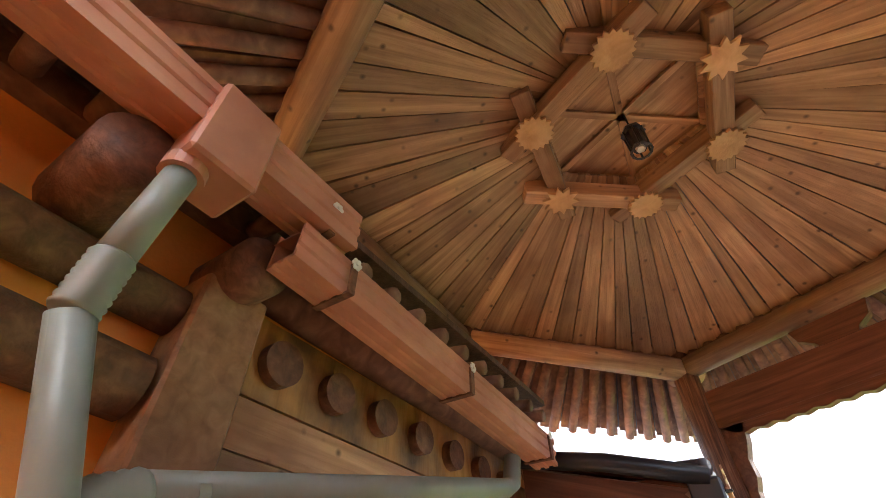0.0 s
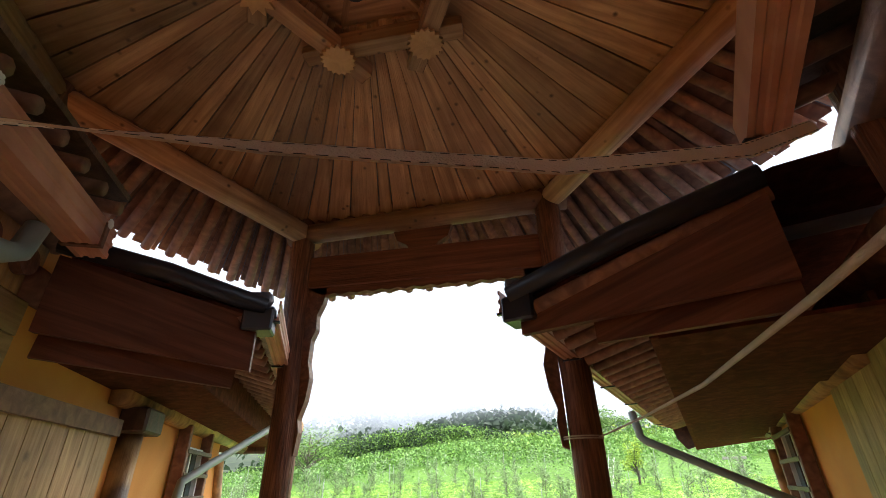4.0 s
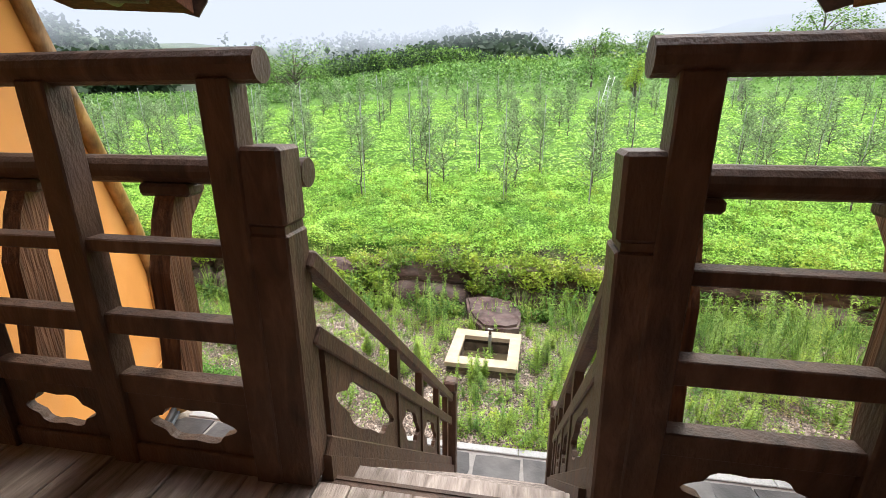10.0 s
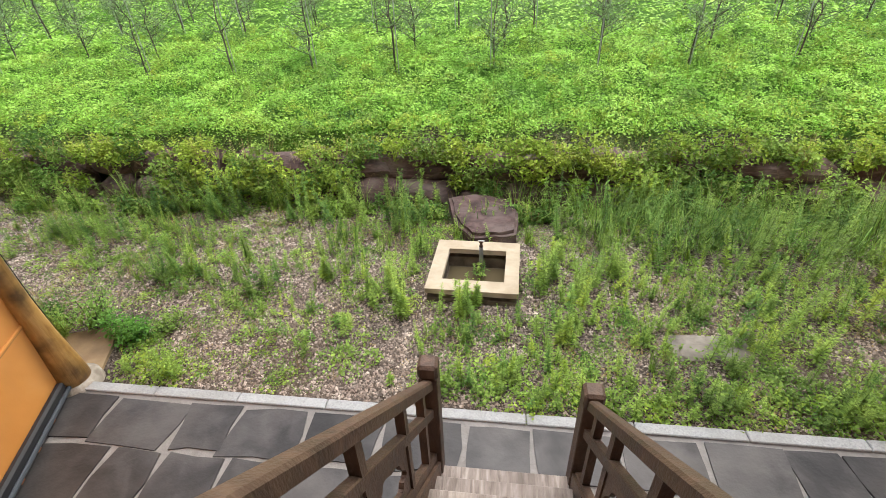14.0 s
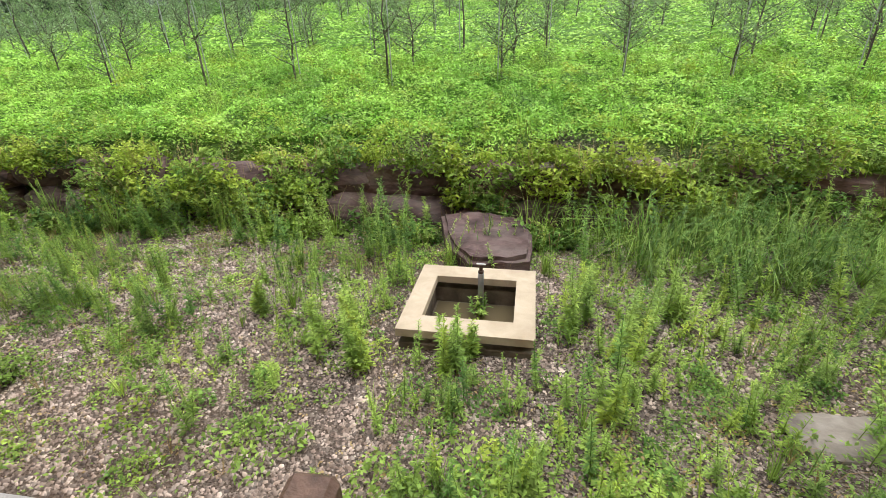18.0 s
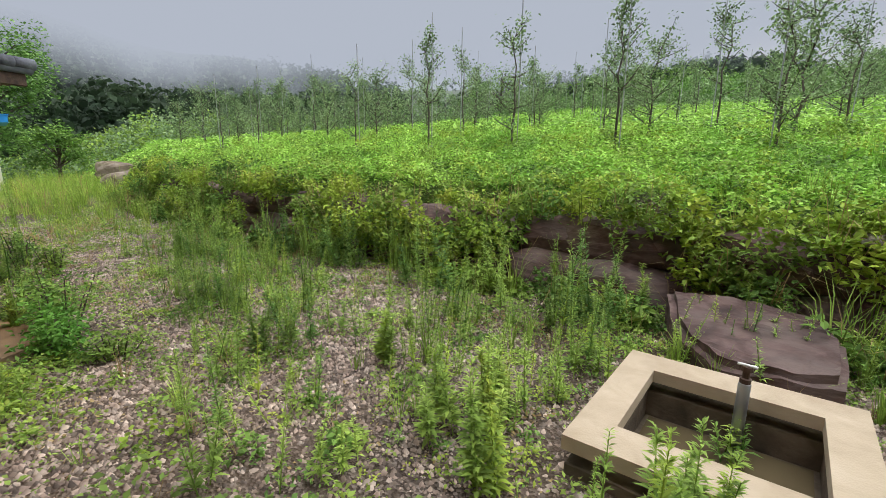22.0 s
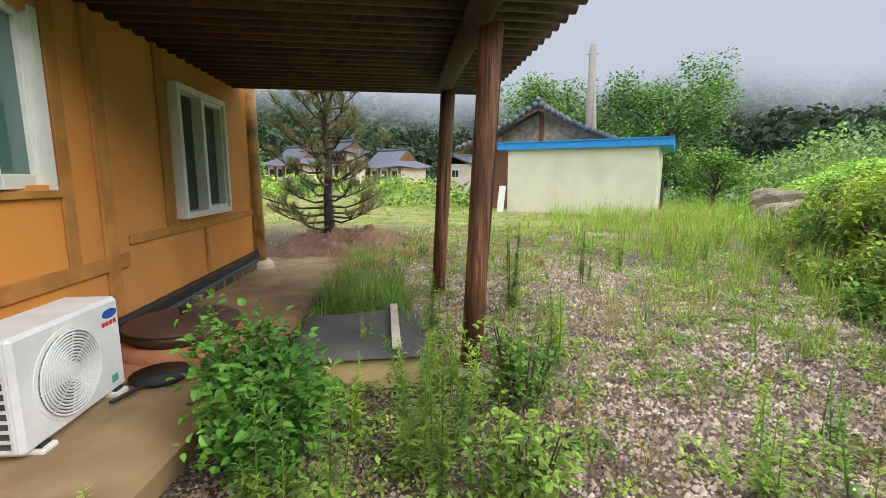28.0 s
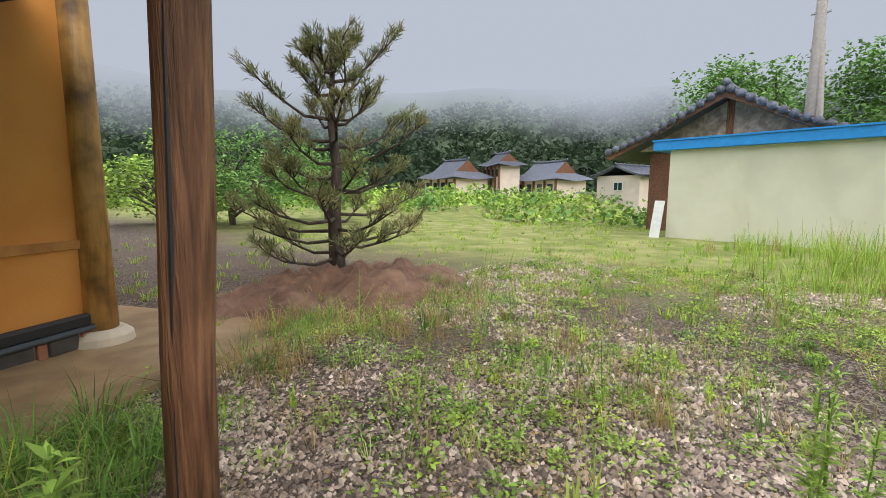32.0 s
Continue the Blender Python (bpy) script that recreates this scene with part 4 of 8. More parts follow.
for k in range(6):
    p = hexpt(R_RING * 0.94, k, Z_RING - 0.152)
    bm = bmesh.new()
    n = 36 if k % 3 else 20
    ol = []
    for i in range(n):
        r = (0.135 if i % 2 else 0.112) if k % 3 else (0.14 if i % 2 else 0.09)
        t = 2 * math.pi * i / n
        ol.append((r * math.cos(t), r * math.sin(t)))
    prism(bm, ol, -0.012, 0.012, Matrix.Translation(p) @ Matrix.Rotation(radians(90), 4, "X"))
    part("toothed_disc", bm, W_DISC, crown, "pale toothed disc")

# front beam with the carved opening under it
front = thing("carved_front_frame", "dark carved timber frame between the front posts", "beam")
pl, pr = hexpt(R_POST, 2, 0).x, hexpt(R_POST, 1, 0).x
part("lintel", newbox(pl + 0.1, pr - 0.1, -0.82, -0.70, 3.72, 4.06, bevel=0.01), W_STAIN, front)
ol = [(pl + 0.1, 3.73)]
nscal = 26
for i in range(nscal + 1):
    x = pl + 0.22 + (pr - pl - 0.44) * i / nscal
    ol.append((x, 3.655 - 0.02 * (i % 2)))
ol += [(pr - 0.1, 3.73)]
bm = bmesh.new()
prism(bm, ol, -0.80, -0.72)
part("scalloped_edge", bm, W_STAIN, front)
for s, x in ((1, pl + 0.11), (-1, pr - 0.11)):
    prof = [(0, 3.72), (0.20, 3.72), (0.17, 3.56), (0.12, 3.44), (0.13, 3.30), (0.09, 3.2), (0.085, 3.0), (0.12, 2.85), (0.10, 2.66), (0.05, 2.5), (0.07, 2.4), (0.05, 2.22), (0.0, 2.2)]
    bm = bmesh.new()
    prism(bm, [(x + s * a, b) for a, b in (prof if s > 0 else prof[::-1])], -0.80, -0.72)
    part("carved_bracket", bm, W_BEAM, front)
bm = bmesh.new()
cx = (pl + pr) / 2
prism(bm, [(cx - 0.30, 4.28), (cx + 0.30, 4.28), (cx + 0.26, 4.16), (cx + 0.16, 4.10), (cx + 0.14, 4.06), (cx - 0.14, 4.06), (cx - 0.16, 4.10), (cx - 0.26, 4.16)], -0.80, -0.72)
part("carved_plate", bm, W_STAIN, front)

# ---------- roofs, gutters and fronts of the two wings ----------
def trough(bm, a, b, w, h, ribs=2):
    """A ribbed box gutter from a to b: an open channel with a profiled outer face."""
    a, b = Vector(a), Vector(b)
    y = (b - a).normalized()
    x = y.cross(Vector((0, 0, 1))).normalized()
    z = x.cross(y)
    m = Matrix((x, y, z)).transposed().to_4x4()
    m.translation = a
    n = 2 * ribs + 1
    prof = [(-w / 2, h), (-w / 2, 0)]
    for i in range(n):
        d = 0.010 if i % 2 else 0.0
        prof += [(-w / 2 + w * i / n + 0.004, d), (-w / 2 + w * (i + 1) / n - 0.004, d)]
    prof += [(w / 2, 0)]
    for i in range(n):
        d = 0.010 if i % 2 else 0.0
        prof += [(w / 2 - d, h * i / n + 0.004), (w / 2 - d, h * (i + 1) / n - 0.004)]
    prof += [(w / 2, h), (w / 2 - 0.012, h), (w / 2 - 0.015, 0.016), (-w / 2 + 0.012, 0.016), (-w / 2 + 0.012, h)]
    return prism(bm, prof, 0, (b - a).length, m)


def flower_bolt(parent, p):
    bm = bmesh.new()
    for i in range(6):
        t = 2 * math.pi * i / 6
        c = Vector((0.018 * math.cos(t), 0.0, 0.018 * math.sin(t)))
        tube(bm, [c + Vector((0, -0.003, 0)), c + Vector((0, 0.003, 0))], 0.0105, 8)
    tube(bm, [(0, -0.006, 0), (0, 0.006, 0)], 0.006, 8)
    ob = part("flower_bolt", bm, WHITE_FRAME, parent, "small flower-shaped steel bolt")
    ob.matrix_basis = Matrix.Translation(p) @ Matrix.Rotation(radians(90), 4, "Z")
    return ob


def wing_roof(M, s, ea0, ea1, ze, b0, b1, wall_z, drop, verge, purlin, label):
    """Deep eaves on one wing. s: +1 overhang toward +x of the wing's frame, -1 toward -x. The eave runs from (ea0, b0) to (ea1, b1),
    sinking by drop on the way; verge is the inner end of the south verge, purlin the two ends of the foot of the boarded purlin."""
    th = thing("wing_roof", label, "roof", M, group="wing roofs")

    def ev(t, dz=0.0, k=1.0):
        return Vector((s * (ea0 + (ea1 - ea0) * t) * k, b0 + (b1 - b0) * t, ze - drop * t + dz + 0.10 * max(0, t - 0.8) / 0.2))
    n = 30
    # soffit boards
    for i in range(10):
        t0, t1 = i / 10 + 0.001, (i + 1) / 10 - 0.001
        bm = bmesh.new()
        q = [ev(t0, 0.10), ev(t1, 0.10), Vector((-s * 0.05, b0 + (b1 - b0) * t1, wall_z + 0.10)), Vector((-s * 0.05, b0 + (b1 - b0) * t0, wall_z + 0.10))]
        vs = [bm.verts.new(p) for p in q] + [bm.verts.new(p + Vector((0, 0, 0.03))) for p in q]
        bm.faces.new(vs[:4])
        bm.faces.new(vs[4:])
        for j in range(4):
            bm.faces.new((vs[j], vs[(j + 1) % 4], vs[4 + (j + 1) % 4], vs[4 + j]))
        bmesh.ops.recalc_face_normals(bm, faces=bm.faces[:])
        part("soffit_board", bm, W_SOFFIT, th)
    for i in range(n + 1):
        t = i / n
        p = Vector((-s * 0.05, b0 + (b1 - b0) * t, wall_z + 0.045))
        part("rafter", newtube([p, ev(t, 0.035, 0.97)], [0.05, 0.042], 8), W_EAVE, th, smooth=True)
    part("eave_batten", newbeam(ev(0.0, 0.09), ev(0.995, 0.09), 0.07, 0.05), W_GREY, th)
    # red ribbed gutter along the eave
    bm = bmesh.new()
    for i in range(6):
        t0, t1 = i / 6, (i + 1) / 6 - 0.004
        out = Vector((s * 0.07, 0, 0))
        a, b = ev(t0, 0.06) + out, ev(t1, 0.06) + out
        trough(bm, a if s > 0 else b, b if s > 0 else a, 0.12, 0.14)
    part("gutter", bm, GUTTER_RED, th, "copper red ribbed metal gutter")
    for i in range(7):
        t = i / 6 * 0.98
        part("gutter_strap", newbox(*(lambda p: (p.x + s * 0.065 - 0.075, p.x + s * 0.065 + 0.075, p.y - 0.015, p.y + 0.015, p.z + 0.045, p.z + 0.058))(ev(t))), GUTTER_DARK, th)
    # south verge: a tall board under a dark gutter
    p0, p1 = ev(0.0), M.inverted() @ Vector(verge)
    d = (p1 - p0)
    bm = bmesh.new()
    up = Vector((0, 0, 1))
    vs = [bm.verts.new(p) for p in (p0 + up * 0.07, p1 + up * 0.0, p1 - up * 0.44, p0 - up * (0.27 if s > 0 else 0.09))]
    f = bm.faces.new(vs)
    ext = bmesh.ops.extrude_face_region(bm, geom=[f])
    bmesh.ops.translate(bm, vec=(0, 0.05, 0), verts=[v for v in ext["geom"] if isinstance(v, bmesh.types.BMVert)])
    bmesh.ops.recalc_face_normals(bm, faces=bm.faces[:])
    along(part("verge_board", bm, W_STAIN, th, "wide red-brown verge board"), p0, p1)
    lower = part("verge_board_lower", newbeam(p0 + (Vector((-0.1, 0.09, -0.26)) if s > 0 else (p1 - p0) * 0.3 + Vector((0, 0.09, -0.2))), p1 + Vector((0, 0.09, -0.46)), 0.04, 0.2), W_STAIN, th)
    along(lower, p0, p1)
    part("verge_gutter", newtube([p0 + Vector((s * 0.04, -0.03, 0.14)), p0.lerp(p1, 0.5) + Vector((0, -0.04, 0.13)), p1 + Vector((0, -0.03, 0.06))], 0.06, 12), GUTTER_DARK, th, "black half-round verge gutter", True)
    bm = bmesh.new()
    box(bm, p0.x - 0.09, p0.x + 0.10, p0.y - 0.06, p0.y + 0.12, p0.z - 0.02, p0.z + 0.13, None, 0.012)
    part("gutter_spout", bm, GUTTER_DARK, th)
    # boarded purlin inside the rafter ends, and the panelled soffit behind it
    u0, u1 = Vector(purlin[0]), Vector(purlin[1])
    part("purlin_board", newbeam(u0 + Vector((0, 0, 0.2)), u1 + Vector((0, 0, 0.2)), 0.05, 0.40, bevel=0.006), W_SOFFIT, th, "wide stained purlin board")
    for i in range(4):
        a, b = u0.lerp(u1, i / 4 + 0.002), u0.lerp(u1, (i + 1) / 4 - 0.002)
        q = [a, b, Vector((-s * 0.75, b.y, 2.62)), Vector((-s * 0.75, a.y, 2.66))]
        bm = bmesh.new()
        vs = [bm.verts.new(p) for p in q] + [bm.verts.new(p + Vector((0, 0, 0.02))) for p in q]
        for fv in (vs[:4], vs[4:], *[(vs[j], vs[(j + 1) % 4], vs[4 + (j + 1) % 4], vs[4 + j]) for j in range(4)]):
            bm.faces.new(fv)
        bmesh.ops.recalc_face_normals(bm, faces=bm.faces[:])
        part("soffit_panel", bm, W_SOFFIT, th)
    # hanging end board at the far tip
    e = ev(1.0)
    bm = bmesh.new()
    end = [(0, 0.12), (-s * 0.06, -0.16), (-s * 0.20, -0.36), (-s * 0.55, -0.26), (-s * 1.5, -0.05), (-s * 1.5, 0.42)]
    prism(bm, end[::-1] if s < 0 else end, -0.05, 0.0, Matrix.Translation(e))
    part("end_board", bm, W_CANOPY, th)
    # tiled top: hipped body, ribs of round tiles, an upturned corner tile
    hz, ra = ze + 1.3, -s * 3.2
    bm = bmesh.new()
    w0 = -s * 8.3
    c = [ev(0, 0.18), ev(1, 0.18), Vector((w0, b1, ze + 0.22)), Vector((w0, b0, ze + 0.18))]
    cv = [bm.verts.new(p) for p in c]
    rg0, rg1 = bm.verts.new((ra, b0 + 3.4, hz)), bm.verts.new((ra, b1 - 3.4, hz))
    for fv in ((cv[0], cv[1], rg1, rg0), (cv[1], cv[2], rg1), (cv[2], cv[3], rg0, rg1), (cv[3], cv[0], rg0)):
        bm.faces.new(fv)
    bmesh.ops.recalc_face_normals(bm, faces=bm.faces[:])
    part("tile_body", bm, TILE_ROOF, th)
    bm = bmesh.new()
    wa = [Vector((-s * 0.1, b, wall_z + 0.17)) for b in (b0, b1)]
    lv = [bm.verts.new(p) for p in (ev(0, 0.15), ev(1, 0.15), wa[1], wa[0], Vector((w0, b1, wall_z + 0.17)), Vector((w0, b0, wall_z + 0.17)))]
    bm.faces.new(lv[:4])
    bm.faces.new((lv[3], lv[2], lv[4], lv[5]))
    part("roof_boarding", bm, W_SOFFIT, th)
    bm = bmesh.new()
    for i in range(30):
        t = i / 29
        p = ev(t, 0.20)
        q = Vector((ra, b0 + 3.4 + (b1 - 6.8 - b0) * t, hz))
        tube(bm, [p + (p - q).normalized() * 0.06, p.lerp(q, 0.5) + Vector((0, 0, 0.0))], 0.055, 8)
    part("round_tiles", bm, TILE_ROOF, th, smooth=True)
    bm = bmesh.new()
    tube(bm, [e + Vector((-s * 0.9, -0.9, 0.62)), e + Vector((-s * 0.35, -0.35, 0.34)), e + Vector((-s * 0.12, -0.12, 0.34)), e + Vector((-s * 0.05, -0.05, 0.52))], [0.10, 0.09, 0.075, 0.02], 10)
    part("corner_tile", bm, TILE_ROOF, th, "upturned dark corner tile", True)
    return th


wing_roof(ML, 1, 1.19, 0.83, 2.90, -6.26, 1.6, 3.22, 0.02, (-1.60, -2.80, 3.17), ((0.62, -6.0, 2.74), (0.62, 1.3, 2.62)), "deep timber eaves of the west wing with red gutter and grey tiles")
wing_roof(MR, -1, 1.25, 1.52, 2.81, -6.5, 1.45, 3.14, 0.08, (2.09, -2.62, 3.18), ((-0.62, -6.2, 2.66), (-1.12, 1.0, 2.44)), "deep timber eaves of the east wing with red gutter and grey tiles")


def wall_front(M, s, label_side):
    """Timber on the courtyard face of a wing: posts with capitals, a log lintel, a plank panel."""
    fr = thing("log_framing", "log lintel, posts and plank panel on the " + label_side + " wing wall", "wall timber", M)
    part("lintel_log", newtube([(s * 0.03, -5.2, 2.68), (s * 0.03, 0.35, 2.66)], 0.10, 14), W_YEL, fr, smooth=True)
    part("upper_log", newtube([(s * 0.02, -6.6, 3.02), (s * 0.02, 0.4, 3.0)], 0.10, 14), W_EAVE, fr, smooth=True)
    shift = 0.0 if s > 0 else 0.95
    if s > 0:
        part("wall_post", newtube([(0.03, -4.75, 0.0), (0.03, -4.75, 2.62)], 0.115, 14), W_YEL, fr, smooth=True)
        part("capital", newbox(0.0, 0.22, -4.95, -4.55, 2.40, 2.60, bevel=0.02), W_DARK, fr)
    part("log_end", newtube([(s * -0.1, 0.30, 2.62), (s * 0.42, 0.30, 2.62)], 0.085, 12), W_DARK, fr)
    part("end_log", newtube([(s * 0.02, -0.2, 2.62), (s * 0.02, 0.55, 2.62)], 0.085, 12), W_DARK, fr)
    for i in range(7):
        b = -6.55 + 0.21 * i + shift
        part("plank", newbox(min(s * 0.015, s * 0.05), max(s * 0.015, s * 0.05), b + 0.004, b + 0.206, 0.0, 2.36 if s > 0 else 2.9), W_PLANK, fr)
    if s > 0:
        part("plank_head", newbox(0.01, 0.09, -6.62, -5.05, 2.36, 2.48), W_EAVE, fr)
    return fr


wall_front(ML, 1, "west")
wall_front(MRW, -1, "east")


def lattice_window(M, s, b0, b1, z0, z1, label):
    """A white framed window behind dark horizontal bars on two uprights."""
    w = thing("window_1" if s > 0 else "window_2", label, "window", M, kind="structure")
    x = s * 0.02
    for bb in (b0, b1 - 0.05):
        part("frame_side", newbox(x - 0.05, x + 0.05, bb, bb + 0.05, z0, z1), WHITE_FRAME, w)
    for zz in (z0, z1 - 0.05):
        part("frame_bar", newbox(x - 0.05, x + 0.05, b0 + 0.05, b1 - 0.05, zz, zz + 0.05), WHITE_FRAME, w)
    part("mullion", newbox(x - 0.03, x + 0.03, (b0 + b1) / 2 - 0.025, (b0 + b1) / 2 + 0.025, z0 + 0.05, z1 - 0.05), WHITE_FRAME, w)
    part("pane", newbox(x - 0.008, x + 0.0, b0 + 0.05, b1 - 0.05, z0 + 0.05, z1 - 0.05), GLASS, w)
    part("sill", newbox(min(x, x + s * 0.14), max(x, x + s * 0.14), b0 - 0.04, b1 + 0.04, z0 - 0.05, z0), WHITE_FRAME, w)
    for i in range(5):
        z = z0 + 0.10 + (z1 - z0 - 0.16) * i / 4
        part("bar", newbox(min(x + s * 0.10, x + s * 0.14), max(x + s * 0.10, x + s * 0.14), b0 - 0.08, b1 + 0.10, z - 0.022, z + 0.022, bevel=0.005), W_DARK, w)
    for bb in (b0 - 0.11, b1 + 0.03):
        part("upright", newbox(min(x, x + s * 0.13), max(x, x + s * 0.13), bb, bb + 0.08, z0 - 0.25, z1 + 0.2, bevel=0.008), W_EAVE, w)
    return w


lattice_window(ML, 1, -3.34, -2.50, 1.32, 2.42, "white window behind dark wooden bars on the orange wall")
lattice_window(MRW, -1, -2.45, -1.2, 1.2, 2.5, "white window behind dark wooden bars on the orange wall")

# drain pipes that cross from the eaves to both wings
for pts in ([ML @ Vector(p) for p in ((0.95, -2.35, 2.80), (0.855, -2.55, 2.68), (0.42, -3.7, 2.18), (0.3, -3.95, 2.05), (0.28, -4.0, 1.8), (0.28, -4.0, -2.4))],
            [(1.98, 0.95, 2.66), (2.02, 0.94, 2.40), (2.07, 0.92, 2.35), (3.27, 0.64, 1.745), (3.345, 0.625, 1.70), (3.36, 0.62, 1.62), (3.37, 0.62, -2.4)]):
    th = thing("drain_pipe", "grey-green plastic drain pipe down the wing wall", "pipe", group="wing drain pipes")
    part("pipe", newtube(pts, 0.042, 12), PVC, th, smooth=True)

# ---------- front of the main house, beside the start of the walk ----------
mf = thing("house_front", "old pine log and plank house front with round log ends", "wall timber", ML)
part("strip", newbox(0.0, 0.02, -8.85, -6.5, 2.93, 3.26), W_YEL, mf, "yellow varnished strip between the beams")
for i in range(7):
    b = -8.64 + 0.325 * i
    part("log_end", newtube([(0.0, b, 3.09), (0.075, b, 3.09)], 0.093 - 0.003 * i, 22), W_BEAM, mf, "sawn round log end")
part("upper_beam", newtube([(0.03, -8.95, 3.40), (0.03, -6.45, 3.36)], 0.115, 16), W_EAVE, mf, smooth=True)
part("wall_plate", newbox(-0.02, 0.10, -13.2, -6.4, 3.50, 3.62), W_EAVE, mf)
for i in range(2):
    z = 2.92 - 0.19 * (i + 1)
    along(part("plank", newbox(0.0, 0.028 + 0.004 * (i % 2), -8.82, -7.62 + 0.3 * (i % 2), z + 0.004, z + 0.186), W_GRAIN, mf), (0, -8.82, z), (0, -7, z))
    along(part("plank", newbox(0.0, 0.030 - 0.004 * (i % 2), -7.61 + 0.3 * (i % 2), -6.5, z + 0.004, z + 0.186), W_GRAIN, mf), (0, -7.61, z), (0, -6.5, z))
part("post", newbox(-0.02, 0.16, -9.10, -8.84, 0.0, 3.22, bevel=0.012), W_PINE, mf, "squared pale pine post")
part("cross_log", newtube([(-0.1, -8.98, 3.27), (0.275, -8.98, 3.27)], 0.115, 18), W_BEAM, mf, "dark log end over the post", True)
part("cross_log", newtube([(-0.1, -9.5, 3.3), (0.35, -9.5, 3.3)], 0.13, 18), W_BEAM, mf, "dark log end over the post", True)
part("low_beam", newtube([(0.05, -13.0, 2.9), (0.05, -9.12, 2.80)], 0.10, 14), W_BEAM, mf, smooth=True)
part("brace_log", newtube([(0.04, -13.0, 3.12), (0.04, -9.1, 3.08)], 0.085, 14), W_BEAM, mf, smooth=True)
part("eave_soffit", newbox(-0.1, 0.34, -13.5, -6.5, 3.62, 3.66), W_DARK, mf)
for i in range(20):
    b = -10.7 + 0.215 * i
    part("rafter", newtube([(-0.1, b, 3.58), (0.36, b, 3.50)], 0.045, 8), W_EAVE, mf, smooth=True)

gut = thing("red_gutter", "copper red ribbed metal gutter in two overlapping lengths with flower bolts", "gutter", ML)
part("length", trough(bmesh.new(), (0.37, -8.98, 3.24), (0.37, -6.72, 3.12), 0.15, 0.17, 2), GUTTER_RED, gut)
part("length", trough(bmesh.new(), (0.40, -11.2, 3.44), (0.40, -8.74, 3.43), 0.17, 0.19, 2), GUTTER_RED, gut)
bm = bmesh.new()
box(bm, 0.30, 0.52, -9.45, -9.22, 3.28, 3.64, None, 0.012)
part("outlet_box", bm, GUTTER_RED, gut)
part("outlet_collar", newtube([(0.42, -9.40, 3.24), (0.42, -9.40, 3.29)], 0.065, 18), GUTTER_RED, gut)
part("torn_end", newbeam((0.36, -8.98, 3.36), (0.36, -8.80, 3.42), 0.13, 0.004), GUTTER_RED, gut)
for b, z in ((-8.87, 3.43), (-8.72, 3.235), (-7.82, 3.185), (-6.86, 3.135)):
    part("gutter_strap", newbox(0.28, 0.465, b - 0.016, b + 0.016, z - 0.012, z - 0.002), W_BEAM, gut)
    part("gutter_strap", newbox(0.462, 0.474, b - 0.016, b + 0.016, z - 0.012, z + 0.13), W_BEAM, gut)
    flower_bolt(gut, (0.478, b, z + 0.13))

dp = thing("drain_pipe", "grey-green plastic drain pipe with ribbed flexible elbows", "pipe", ML)
part("upper_pipe", newtube([(0.42, -9.40, 3.26), (0.41, -9.41, 3.12), (0.40, -9.425, 2.92)], 0.047, 18), PVC, dp, smooth=True)


def ribbed(p, q, r, n):
    p, q = Vector(p), Vector(q)
    return newtube([p.lerp(q, i / (2 * n)) for i in range(2 * n + 1)], [r * (1.12 if i % 2 else 1.0) for i in range(2 * n + 1)], 18)


part("flexible_elbow", ribbed((0.40, -9.425, 2.92), (0.385, -9.43, 2.76), 0.049, 8), PVC, dp, smooth=True)
part("lower_pipe", newtube([(0.385, -9.43, 2.76), (0.37, -9.27, 2.38), (0.36, -9.24, 2.1), (0.36, -9.24, 0.0)], 0.048, 18), PVC, dp, smooth=True)
part("flexible_elbow", ribbed((0.33, -9.30, 2.40), (0.31, -9.10, 2.485), 0.052, 7), PVC, dp, smooth=True)
part("branch_pipe", newtube([(0.31, -9.10, 2.485), (0.30, -7.2, 2.91), (0.30, -7.12, 2.95), (0.30, -7.08, 3.10)], 0.05, 16), PVC, dp, smooth=True)
part("pipe_clip", newtube([(0.305, -8.99, 2.50), (0.305, -8.96, 2.507)], 0.057, 16), PVC, dp)

rg = thing("red_gutter", "copper red ribbed metal gutter on the east eaves", "gutter")
part("length", trough(bmesh.new(), (1.28, -5.2, 3.28), (2.06, -2.78, 3.28), 0.16, 0.18, 2), GUTTER_RED, rg)
for t in (0.3, 0.62, 0.96):
    p = Vector((1.28, -5.2, 3.28)).lerp(Vector((2.06, -2.78, 3.28)), t)
    part("gutter_strap", newbox(p.x - 0.1, p.x + 0.1, p.y - 0.018, p.y + 0.018, 3.268, 3.278), GUTTER_DARK, rg)
ef = thing("house_front", "dark log front under the east eaves", "wall timber", MR)
part("upper_beam", newtube([(0.47, -10.5, 3.36), (0.47, -6.4, 3.34)], 0.115, 14), W_EAVE, ef, smooth=True)
part("eave_soffit", newbox(0.1, 0.6, -10.9, -6.5, 3.60, 3.64), W_DARK, ef)
for i in range(16):
    b = -10.6 + 0.26 * i
    part("rafter", newtube([(0.6, b, 3.56), (0.14, b, 3.48)], 0.045, 8), W_EAVE, ef, smooth=True)

# ---------- webbing strap, rope, lantern ----------
strap = thing("webbing_strap", "long dirty white webbing strap with dark stitched edges", "strap")
pts = [Vector(p) for p in ((-2.0, -4.68, 2.569), (-1.667, -4.649, 2.533), (-1.333, -4.618, 2.496), (-1.0, -4.586, 2.46), (-0.667, -4.551, 2.423), (-0.333, -4.511, 2.386), (0.0, -4.463, 2.349), (0.333, -4.404, 2.316), (0.667, -4.258, 2.327), (1.0, -4.06, 2.395), (1.333, -3.91, 2.49), (1.62, -3.68, 2.70))]
tw = [84, 84, 82, 80, 78, 72, 60, 20, 55, 66, 70, 74]


